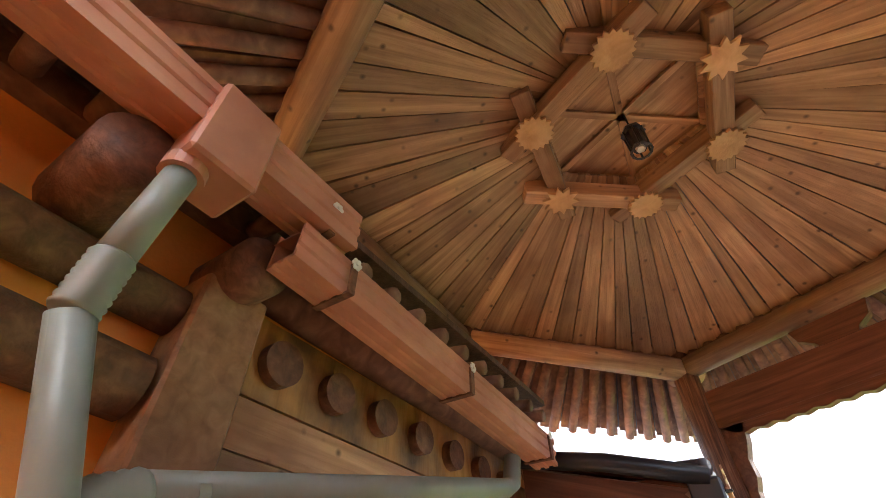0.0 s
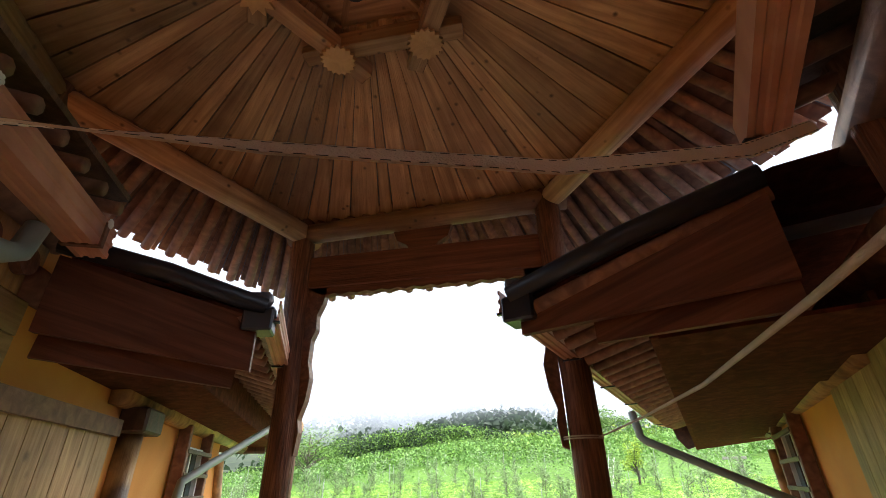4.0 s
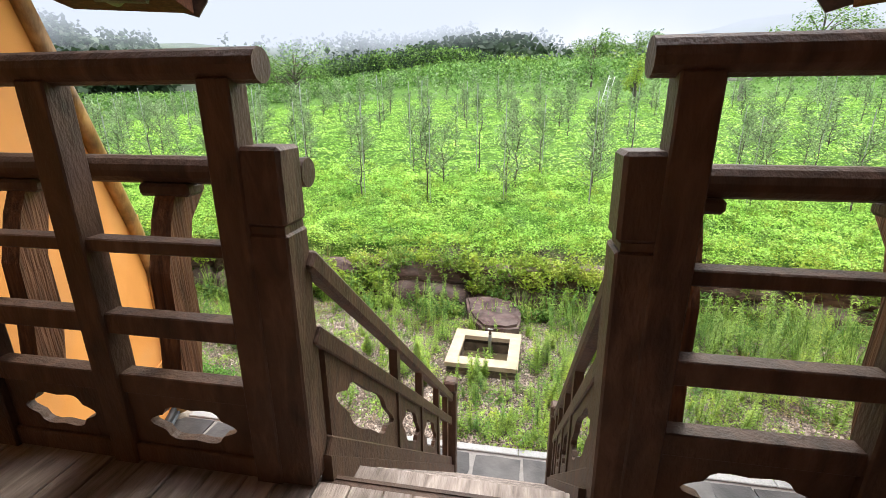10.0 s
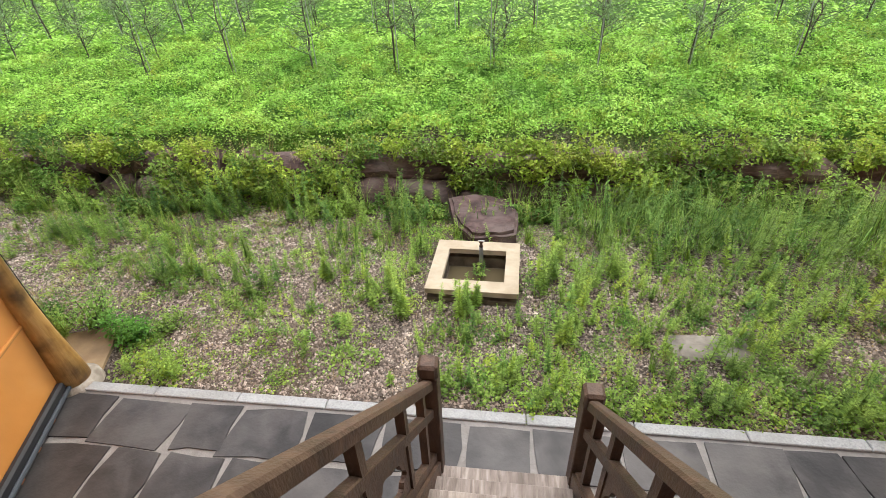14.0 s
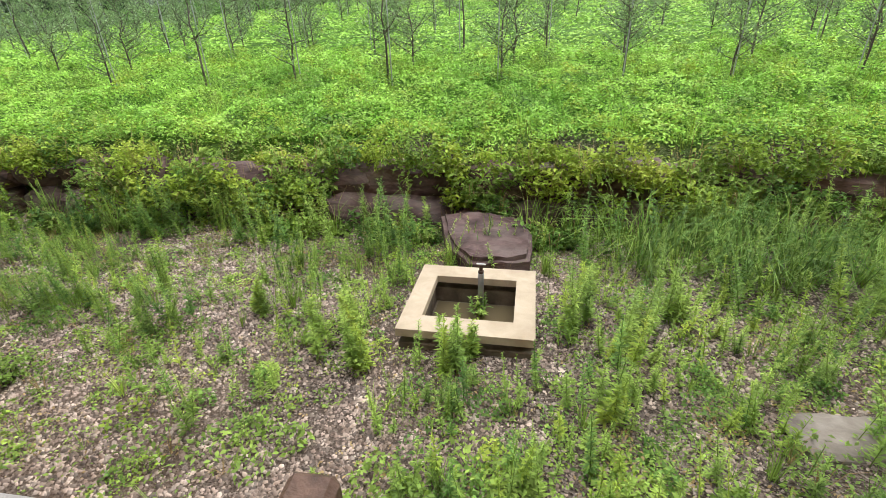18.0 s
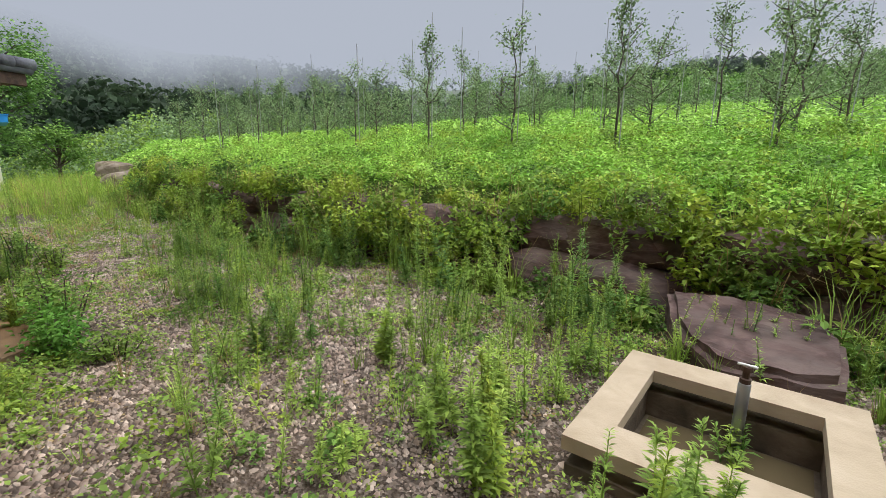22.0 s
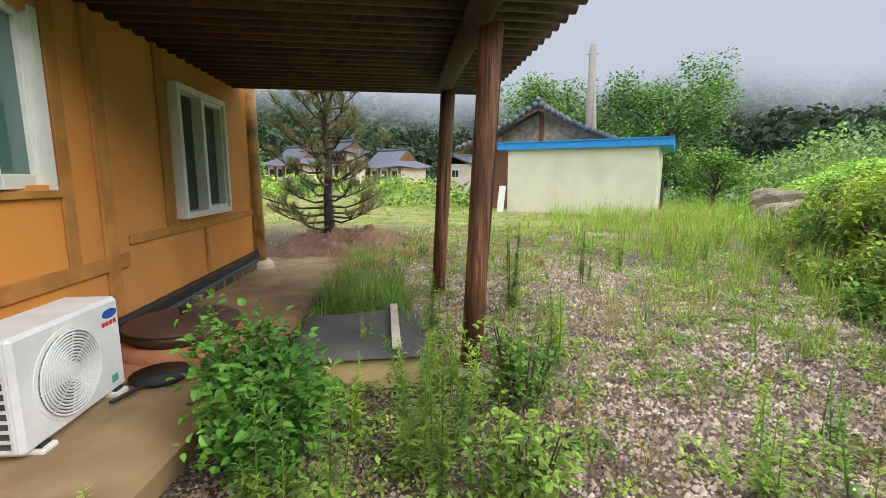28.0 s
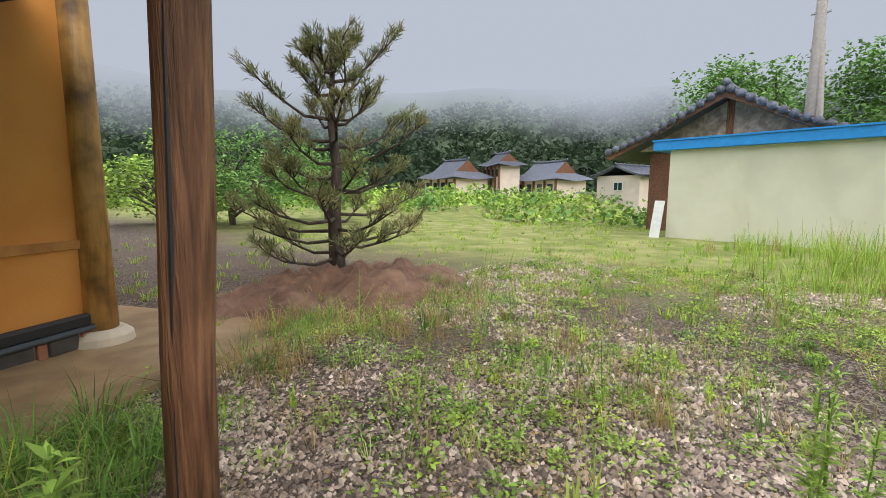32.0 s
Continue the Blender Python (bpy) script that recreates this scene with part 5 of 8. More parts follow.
def ribbon(pts, tw, w, off=0.0, dash=None):
    fine = []
    for i in range(len(pts) - 1):
        for k in range(6):
            f = k / 6
            fine.append((pts[i].lerp(pts[i + 1], f), tw[i] + (tw[i + 1] - tw[i]) * f))
    fine.append((pts[-1], tw[-1]))
    bm = bmesh.new()
    prev = None
    for i, (p, a) in enumerate(fine):
        sd = Vector((0, math.cos(radians(a)), math.sin(radians(a))))
        nm = Vector((0, -sd.z, sd.y))
        cur = [bm.verts.new(p + sd * (off + w / 2) + nm * 0.0015), bm.verts.new(p + sd * (off - w / 2) + nm * 0.0015), bm.verts.new(p + sd * (off - w / 2) - nm * 0.0015), bm.verts.new(p + sd * (off + w / 2) - nm * 0.0015)]
        if prev:
            for j in range(4):
                bm.faces.new((prev[j], prev[(j + 1) % 4], cur[(j + 1) % 4], cur[j]))
        prev = cur
    bmesh.ops.recalc_face_normals(bm, faces=bm.faces[:])
    return bm


part("webbing", ribbon(pts, tw, 0.042), STRAP, strap)
bm = bmesh.new()
for i in range(len(pts) - 1):
    for k in range(16):
        f = (k + 0.2) / 16
        p, a = pts[i].lerp(pts[i + 1], f), radians(tw[i] + (tw[i + 1] - tw[i]) * f)
        sd = Vector((0, math.cos(a), math.sin(a)))
        d = (pts[i + 1] - pts[i]) / 16 * 0.55
        for off in (0.0175, -0.0175):
            tube(bm, [p + sd * off, p + sd * off + d], 0.0024, 4)
part("stitching", bm, BLACK, strap, "dark stitched edge")
rope = thing("tie_rope", "thin pale rope tied round the front post", "rope")
part("cord", newtube([(1.30, -0.66, 2.28), (1.40, -0.9, 2.28), (1.62, -1.4, 2.35), (1.80, -2.0, 2.42), (1.88, -3.0, 2.52), (1.80, -3.7, 2.52)], [0.004, 0.006, 0.008, 0.012, 0.016, 0.016], 8), STRAP, rope, smooth=True)
bm = bmesh.new()
for k in range(2):
    tube(bm, [(1.27 + 0.15 * math.cos(t), -0.76 + 0.15 * math.sin(t), 2.27 + 0.015 * k) for t in steps(0, 6.28, 16)], 0.006, 6, False)
part("knot_turns", bm, STRAP, rope)

lan = thing("hanging_lantern", "dark green six-sided metal lantern hanging from the roof crown", "lantern", pose(0.11, -3.02, 4.78))
part("chain", newtube([(0, 0, 0.2), (0, 0, 0.5)], 0.006, 6), BLACK, lan)
part("cap", newtube([(0, 0, 0.10), (0, 0, 0.13), (0, 0, 0.20)], [0.085, 0.075, 0.02], 6), GUTTER_DARK, lan)
part("glass", newtube([(0, 0, -0.085), (0, 0, 0.10)], [0.03, 0.045], 6), WHITE_FRAME, lan, "frosted white glass")
part("body", newtube([(0, 0, -0.06), (0, 0, 0.10)], 0.056, 6), GUTTER_DARK, lan)
bm = bmesh.new()
for k in range(6):
    t = math.pi / 3 * k
    tube(bm, [(0.07 * math.cos(t), 0.07 * math.sin(t), 0.11), (0.062 * math.cos(t), 0.062 * math.sin(t), -0.10)], 0.007, 6)
part("cage", bm, GUTTER_DARK, lan)
bm = bmesh.new()
for i in range(12):
    t0, t1 = 2 * math.pi * i / 12, 2 * math.pi * (i + 1) / 12
    tube(bm, [(0.066 * math.cos(t0), 0.066 * math.sin(t0), -0.10), (0.066 * math.cos(t1), 0.066 * math.sin(t1), -0.10)], 0.009, 6)
part("bottom_ring", bm, GUTTER_DARK, lan)

# ---------- tiled canopy on the north wall, in the frame of the west wing ----------
def wing(u, v, z=0.0):
    """u: metres west along the north wall, v: metres out from it."""
    return ML @ Vector((-u, v, z))


canopy = thing("tiled_canopy", "lean-to canopy with dark round rafters and grey tiles", "canopy", ML)
CU0, CU1, CV = 3.1, 6.62, 3.15
part("roof_board", newbox(-CU1, -CU0, 0.0, CV - 0.05, -0.30, -0.27), W_CANOPY, canopy)
nr = 21
for i in range(nr):
    a = -CU0 - 0.06 - (CU1 - CU0 - 0.12) * i / (nr - 1)
    part("rafter", newtube([(a, 0.0, -0.34), (a, CV + 0.02, -0.37)], [0.055, 0.05], 10), W_CANOPY, canopy, smooth=True)
for a, low in ((-CU0, -0.43), (-CU1, -0.35)):
    part("edge_board", newbox(a - 0.035, a + 0.035, 0.0, CV + 0.06, low, -0.20, bevel=0.012), W_CANOPY, canopy)
part("eave_beam", newtube([(-CU0 + 0.12, 2.5, -0.50), (-5.64, 2.5, -0.50)], 0.085, 14), W_CANOPY, canopy, smooth=True)
for u, vm, r, cx_, cy_ in ((3.5, 2.53, 0.074, 0.55, 0.83), (5.52, 2.48, 0.076, 0.97, 0.22)):
    part("post", newtube([(-u, vm - 0.055, -2.74), (-u + 0.01, vm - 0.02, -2.0), (-u, vm, -1.6), (-u + 0.006, vm + 0.03, -1.0), (-u, vm + 0.05, -0.55)], [r * 0.97, r * 0.96, r, r * 1.0, r * 1.02], 20), W_POST, canopy, smooth=True)
    part("crack", newtube([(-u + cx_ * r, vm + 0.05 * k - 0.01 + cy_ * r, z) for k, z in ((-0.7, -2.5), (-0.5, -2.2), (0.1, -1.7), (0.6, -1.2), (1.2, -0.7))], [0.003, 0.006, 0.008, 0.007, 0.003], 6), BLACK, canopy, "dark drying crack")
    part("base_stone", newtube([(-u, vm - 0.055, -2.83), (-u, vm - 0.055, -2.75), (-u, vm - 0.055, -2.73)], [0.17, 0.15, 0.11], 10), ROCK_PALE, canopy)
bm = bmesh.new()
nt_ = 26
for i in range(nt_):
    a = -CU0 + 0.04 - (CU1 - CU0 + 0.08) * i / (nt_ - 1)
    tube(bm, [(a, -0.0, -0.20), (a, CV + 0.12, -0.21)], 0.065, 10)
part("roof_tiles", bm, TILE_ROOF, canopy, smooth=True)
bm = bmesh.new()
nseg = 13
for i in range(nseg):
    y0 = (CV + 0.15) * i / nseg
    tube(bm, [(-CU0 + 0.06, y0, -0.145), (-CU0 + 0.06, y0 + (CV + 0.15) / nseg * 0.97, -0.15)], [0.075, 0.08], 12)
part("verge_tiles", bm, TILE_ROOF, canopy, smooth=True)

# ---------- cream shed with a blue roof edge ----------
MS = pose(-23.55, 1.7, 0, 0, 0, 79.7)   # local x runs along its east face to the north
shed = thing("shed", "cream painted block shed with a bright blue metal roof edge", "shed", MS)
part("wall", newbox(0.30, 5.62, -0.0, 4.0, -3.1, -0.38), CREAM_WALL, shed)
bm = newbox(-0.12, 6.05, -0.15, 4.2, -0.38, -0.12, bevel=0.01)
part("roof_edge", bm, BLUE_ROOF, shed, "bright blue metal fascia")
part("roof_lip", newbox(-0.14, 6.08, -0.18, 4.22, -0.13, -0.09), BLUE_ROOF, shed)
part("leaning_board", newbeam((0.12, -0.40, -3.05), (0.14, -0.10, -1.75), 0.26, 0.04, up=(0, 1, 0)), WHITE_FRAME, shed, "white board leaning on the wall")

# ---------- corner posts, plinths, slabs and panels of the west wing ----------
def corner_log(M, x, y, r, name_label, lean=0.0):
    th = thing("corner_post", name_label, "post", M @ pose(x, y, 0), group="corner posts")
    rg_ = random.Random(5)
    zs = [-2.50, -2.40, -2.2, -1.9, -1.5, -1.0, -0.5, 0.1, 1.2, 2.35]
    rr_ = [1.00, 0.98, 0.86, 0.70, 0.59, 0.54, 0.51, 0.50, 0.50, 0.50]
    part("log", newtube([(0.012 * math.sin(2.1 * z), 0.015 * math.cos(1.7 * z) - lean * max(0.0, z + 0.35), z) for z in zs], [r * k for k in rr_], 22), W_YEL, th, smooth=True)
    if lean:
        part("crack", newtube([(0.79 * r * k, 0.57 * r * k, z) for z, k in ((-2.45, 0.98), (-2.2, 0.86), (-1.9, 0.70), (-1.5, 0.59), (-1.0, 0.54), (-0.6, 0.515))], [0.003, 0.006, 0.005, 0.0038, 0.0035, 0.0015], 6), BLACK, th, "dark drying crack")
    bm = bmesh.new()
    tube(bm, [(0, 0, -2.74), (0, 0, -2.66), (0, 0, -2.53), (0, 0, -2.49)], [r * 1.5, r * 1.62, r * 1.5, r * 1.15], 24)
    for v in bm.verts:
        v.co.x *= 1 + 0.06 * noise.noise(v.co * 6)
        v.co.y *= 1 + 0.06 * noise.noise(v.co * 6 + Vector((5, 0, 0)))
    part("base_stone", bm, BASE_STONE, th, "pale weathered granite base", True)
    return th


corner_log(ML, 0.035, -0.05, 0.158, "thick varnished yellow log corner post on a stone base", 0.50)
corner_log(MR, -0.035, -0.045, 0.158, "thick varnished yellow log corner post on a stone base")
th = thing("corner_post", "slim varnished log corner post at the west end", "post", ML @ pose(-7.1, 0.0, 0), group="corner posts")
part("log", newtube([(0, 0.0, -2.62), (0.0, 0, -1.6), (0, 0, 2.8)], [0.125, 0.11, 0.10], 18), W_YEL, th, smooth=True)
part("base_stone", newtube([(0, 0, -2.80), (0, 0, -2.66), (0, 0, -2.61)], [0.24, 0.22, 0.16], 16), PALE_LIME, th)

pl = thing("plinth", "black plinth trim over small stone blocks along the house wall", "plinth", ML, kind="structure")
part("trim", newbox(0.0, 0.07, -9.0, -0.22, -2.46, -2.36, bevel=0.02), BLACK, pl)
part("trim_lip", newtube([(0.07, -9.0, -2.47), (0.07, -0.2, -2.47)], 0.022, 8), DARK_PLASTIC, pl)
part("backing", newbox(-0.01, 0.025, -9.0, -0.2, -2.62, -2.46), MORTAR, pl)
part("trim", newbox(-7.0, -0.2, 0.0, 0.07, -2.56, -2.46, bevel=0.02), BLACK, pl)
part("trim_lip", newtube([(-7.0, 0.07, -2.57), (-0.2, 0.07, -2.57)], 0.022, 8), DARK_PLASTIC, pl)
part("backing", newbox(-7.0, -0.2, -0.01, 0.025, -2.76, -2.56), MORTAR, pl)
stone_me = mesh_of("plinth_stone", newbox(0.0, 0.042, -0.10, 0.10, -0.055, 0.055, bevel=0.006), BASALT)
brick_me = mesh_of("plinth_brick", newbox(0.0, 0.045, -0.028, 0.028, -0.055, 0.055, bevel=0.004), RED_CLAY)
for i in range(26):
    b = -0.42 - 0.30 * i
    piece("plinth_stone", stone_me, pl, pose(0.01, b, -2.545))
    piece("plinth_brick", brick_me, pl, pose(0.01, b - 0.15, -2.545))
for i in range(22):
    a = -0.5 - 0.30 * i
    piece("plinth_stone", stone_me, pl, pose(a, 0.01, -2.655, 0, 0, 90))
    piece("plinth_brick", brick_me, pl, pose(a - 0.15, 0.01, -2.655, 0, 0, 90))

bt = thing("wall_battens", "brown plaster ridges and battens across the orange wall", "battens", ML, kind="structure")
BATTEN = material("brown_stained_batten", [(0.33, 0.14, 0.036), (0.43, 0.195, 0.05), (0.52, 0.25, 0.066)], scale=6, rough=(0.6, 0.8), bump=0.2, spread=0.1)
part("ridge", newtube([(0.004, -9.0, -1.69), (0.004, -0.14, -1.68)], 0.016, 8), PLASTER, bt)
part("seam", newtube([(0.004, -9.0, -1.715), (0.004, -0.14, -1.705)], 0.006, 6), BATTEN, bt)
part("batten", newbox(-7.0, -4.15, 0.0, 0.022, -1.97, -1.90, bevel=0.004), BATTEN, bt)
part("batten", newbox(-4.12, -2.98, 0.0, 0.022, -2.12, -2.02, bevel=0.004), BATTEN, bt)
part("batten", newbox(-4.0, -3.86, 0.0, 0.024, -2.45, -0.4, bevel=0.004), BATTEN, bt)
part("batten", newbox(-3.62, -3.52, 0.0, 0.02, -2.1, -0.4, bevel=0.004), BATTEN, bt)
part("batten", newbox(-5.52, -5.46, 0.0, 0.02, -2.45, -1.97, bevel=0.004), BATTEN, bt)
part("batten", newbox(-4.86, -4.72, 0.0, 0.02, -1.93, -0.4, bevel=0.004), BATTEN, bt)
part("batten", newbox(-0.9, -0.85, 0.0, 0.016, -2.4, 0.5, bevel=0.004), BATTEN, bt)

slab = thing("concrete_slab", "tan concrete walkway slab along the house wall", "slab", ML, kind="structure")


def sheet_box(bm, q, h):
    vs = [bm.verts.new(p) for p in q] + [bm.verts.new(Vector(p) - Vector((0, 0, h))) for p in q]
    bm.faces.new(vs[:4])
    bm.faces.new(vs[7:3:-1])
    for j in range(4):
        bm.faces.new((vs[j], vs[4 + j], vs[4 + (j + 1) % 4], vs[(j + 1) % 4]))
    bmesh.ops.recalc_face_normals(bm, faces=bm.faces[:])
    return bm


part("slab_field", sheet_box(bmesh.new(), [(0.22, 0.0, -2.585), (0.18, 0.87, -2.60), (-3.2, 1.08, -2.66), (-3.2, 0.0, -2.63)], 0.22), SLAB, slab)
part("slab_field", sheet_box(bmesh.new(), [(-3.21, 0.0, -2.63), (-3.21, 1.08, -2.66), (-6.6, 1.12, -2.72), (-6.6, 0.0, -2.69)], 0.22), SLAB, slab)
part("slab_field", sheet_box(bmesh.new(), [(-6.61, -1.6, -2.70), (-6.61, 1.32, -2.72), (-8.05, 1.34, -2.74), (-8.05, -1.6, -2.73)], 0.22), SLAB, slab)


# ---------- windows of the north wall ----------
def wall_window(name, u0, u1, z0, z1, fr, mat, glass, label, depth=0.06, mullion=True, proud=0.05):
    w = thing(name, label, "window", ML, kind="structure")
    x0, x1 = -u1, -u0
    y0, y1 = -depth, proud
    for xx in (x0, x1 - fr):
        part("frame_side", newbox(xx, xx + fr, y0, y1, z0, z1, bevel=0.005), mat, w)
    for zz in (z0, z1 - fr):
        part("frame_bar", newbox(x0 + fr, x1 - fr, y0, y1, zz, zz + fr, bevel=0.005), mat, w)
    if mullion:
        xm = (x0 + x1) / 2
        part("sash_stile", newbox(xm - 0.03, xm + 0.03, y0 + 0.02, y1 - 0.02, z0 + fr, z1 - fr), mat, w)
        for zz in (z0 + fr, z1 - fr - 0.035):
            part("sash_rail", newbox(x0 + fr, xm - 0.03, y0 + 0.02, y1 - 0.03, zz, zz + 0.035), mat, w)
        part("sash_side", newbox(x0 + fr, x0 + fr + 0.035, y0 + 0.02, y1 - 0.03, z0 + fr + 0.035, z1 - fr - 0.035), mat, w)
        part("pane", newbox(x0 + fr, xm - 0.03, y0 + 0.03, y0 + 0.036, z0 + fr, z1 - fr), glass, w)
        part("pane", newbox(xm + 0.03, x1 - fr, y0 + 0.01, y0 + 0.016, z0 + fr, z1 - fr), glass, w)
    else:
        part("pane", newbox(x0 + fr, x1 - fr, y0 + 0.02, y0 + 0.026, z0 + fr, z1 - fr), glass, w)
    return w


big = wall_window("window_3", 1.20, 2.82, -2.04, -0.38, 0.09, CREAM_FRAME, GLASS_TEAL, "large window in a cream wooden frame, teal curtain inside", 0.05, False, 0.035)
part("curtain_band", newbox(-2.70, -1.6, -0.028, -0.022, -1.26, -1.23), BLUE_ROOF, big, "thin blue band")
part("inner_post", newbox(-2.62, -2.50, -0.13, -0.06, -1.95, -0.47), W_YEL, big)
wall_window("window_4", 4.92, 6.04, -1.85, -0.64, 0.06, WHITE_FRAME, GLASS, "white sliding window with dark panes", 0.05, True, 0.09)
sw = thing("window_5", "narrow white casement window standing open", "window", ML @ pose(-3.02, 0.03, 0, 0, 0, 14), kind="structure")
part("frame_side", newbox(-0.46, -0.40, -0.02, 0.035, -1.54, -0.54, bevel=0.005), WHITE_FRAME, sw)
part("frame_side", newbox(-0.06, 0.0, -0.02, 0.035, -1.54, -0.54, bevel=0.005), WHITE_FRAME, sw)
part("frame_bar", newbox(-0.40, -0.06, -0.02, 0.035, -1.54, -1.46, bevel=0.005), WHITE_FRAME, sw)
part("frame_bar", newbox(-0.40, -0.06, -0.02, 0.035, -0.62, -0.54, bevel=0.005), WHITE_FRAME, sw)
part("pane", newbox(-0.40, -0.06, 0.0, 0.006, -1.46, -0.62), GLASS_TEAL, sw)
sf = thing("window_frame", "white fixed frame of the narrow window", "window frame", ML, kind="structure")
for x in (-3.50, -3.05):
    part("jamb", newbox(x, x + 0.05, -0.1, 0.015, -1.55, -0.55), WHITE_FRAME, sf)
part("sill", newbox(-3.53, -2.97, -0.1, 0.03, -1.59, -1.55), BATTEN, sf)
part("dark_room", newbox(-3.45, -3.05, -0.20, -0.19, -1.55, -0.55), GLASS, sf)

# ---------- air conditioner ----------
ac = thing("outdoor_unit", "white outdoor air conditioner unit with a round fan grille", "air conditioner", ML @ pose(-3.17, 0.2, -2.66))
part("casing", newbox(0.0, 0.70, 0.0, 0.27, 0.045, 0.55, bevel=0.018), WHITE_PLASTIC, ac)
fcx, fcz = 0.40, 0.29
part("fan_recess", newtube([(fcx, 0.269, fcz), (fcx, 0.274, fcz)], 0.215, 36), WHITE_PLASTIC, ac)
part("fan_dark", newtube([(fcx, 0.2745, fcz), (fcx, 0.277, fcz)], 0.195, 36), plain("grey_fan", (0.24, 0.25, 0.26), 0.5), ac, "grey fan opening")
for i in range(11):
    r = 0.045 + 0.0148 * i
    bm = bmesh.new()
    tube(bm, [(fcx + r * math.cos(t), 0.285, fcz + r * math.sin(t)) for t in steps(0, 2 * math.pi, 32)], 0.0048, 6, False)
    part("grille_ring", bm, WHITE_PLASTIC, ac)
part("grille_hub", newtube([(fcx, 0.277, fcz), (fcx, 0.290, fcz)], 0.038, 20), WHITE_PLASTIC, ac)
bm = bmesh.new()
for k in range(10):
    t = 2 * math.pi * k / 10
    tube(bm, [(fcx + 0.035 * math.cos(t), 0.284, fcz + 0.035 * math.sin(t)), (fcx + 0.20 * math.cos(t + 0.5), 0.284, fcz + 0.20 * math.sin(t + 0.5))], 0.0035, 5)
part("grille_spokes", bm, WHITE_PLASTIC, ac)
part("side_dark", newbox(0.7005, 0.702, 0.03, 0.24, 0.08, 0.51), DARK_PLASTIC, ac, "dark coil behind the side grille")
for i in range(11):
    z = 0.08 + 0.043 * i
    part("side_bar", newbox(0.702, 0.710, 0.025, 0.245, z - 0.006, z + 0.006), WHITE_PLASTIC, ac)
for y in (0.025, 0.10, 0.17, 0.24):
    part("side_bar", newbox(0.702, 0.711, y - 0.006, y + 0.006, 0.07, 0.52), WHITE_PLASTIC, ac)
bm = bmesh.new()
prism(bm, [(0.085 + 0.058 * math.cos(t), 0.475 + 0.024 * math.sin(t)) for t in steps(0, 2 * math.pi, 24)[:-1]], 0.2705, 0.274)
part("badge", bm, plain("badge_blue", (0.02, 0.10, 0.42), 0.4), ac, "oval blue badge")
RED_INK = plain("red_ink", (0.55, 0.03, 0.03), 0.5)
for i in range(4):
    part("badge_bar", newbox(0.13 - 0.03 * i, 0.152 - 0.03 * i, 0.2705, 0.273, 0.415, 0.437), RED_INK, ac, "small red printed mark")
part("sticker", newbox(0.07, 0.12, 0.2705, 0.2725, 0.10, 0.14), plain("green_ink", (0.10, 0.42, 0.22), 0.5), ac, "small green printed mark")
for x in (0.08, 0.60):
    for y in (0.0, 0.25):
        part("foot", newbox(x - 0.045, x + 0.045, y - 0.03, y + 0.05, 0.0, 0.045, bevel=0.008), WHITE_FRAME, ac)
        part("foot_pad", newbox(x - 0.03, x + 0.03, y - 0.01, y + 0.03, 0.0455, 0.058), BLACK, ac)

# ---------- iron pot on its clay hearth, frying pan, covered box ----------
hearth = thing("clay_hearth", "low round red clay hearth beside the wall", "hearth", ML @ pose(-3.85, 0.48, -2.68))
part("ring", newtube([(0, 0, 0.0), (0, 0, 0.09), (0, 0, 0.12)], [0.42, 0.41, 0.37], 28), RED_CLAY, hearth, smooth=True)
part("apron", newbox(0.25, 0.62, -0.3, 0.22, 0.0, 0.05, bevel=0.02), RED_CLAY, hearth)
pot = thing("iron_pot", "rusty cast iron cauldron with a flat lid and knob", "pot", ML @ pose(-3.85, 0.48, -2.56))
part("rim", newtube([(0, 0, 0.0), (0, 0, 0.055), (0, 0, 0.085)], [0.33, 0.37, 0.365], 28), CAST_IRON, pot, smooth=True)
part("lid", newtube([(0, 0, 0.085), (0, 0, 0.10), (0, 0, 0.125), (0, 0, 0.135)], [0.375, 0.36, 0.2, 0.03], 28), CAST_IRON, pot, "flat dark iron lid", True)
part("knob", newtube([(0, 0, 0.13), (0, 0, 0.165), (0, 0, 0.19)], [0.018, 0.02, 0.028], 12), BLACK, pot)
pan = thing("frying_pan", "black frying pan with a handle on the slab", "pan", ML @ pose(-3.28, 0.60, -2.655, 0, 0, 10))
part("bowl", newtube([(0, 0, 0.0), (0, 0, 0.045), (0, 0, 0.043), (0, 0, 0.008)], [0.12, 0.165, 0.155, 0.11], 28), BLACK, pan, smooth=True)
part("handle", newbeam((0.15, -0.05, 0.04), (0.36, -0.12, 0.055), 0.03, 0.015, bevel=0.004), BLACK, pan)
bx = thing("covered_sand_box", "low wooden box under a black rubber mat with a pale strap", "box", ML)
BXW = [(-3.22, 1.32), (-4.02, 1.30), (-4.10, 2.12), (-3.28, 2.12)]
part("box_frame", sheet_box(bmesh.new(), [(x, y, -2.535) for x, y in BXW], 0.26), CREAM_FRAME, bx, "pale timber box sides")
bm = bmesh.new()
nx_, ny_ = 14, 12
gv = []
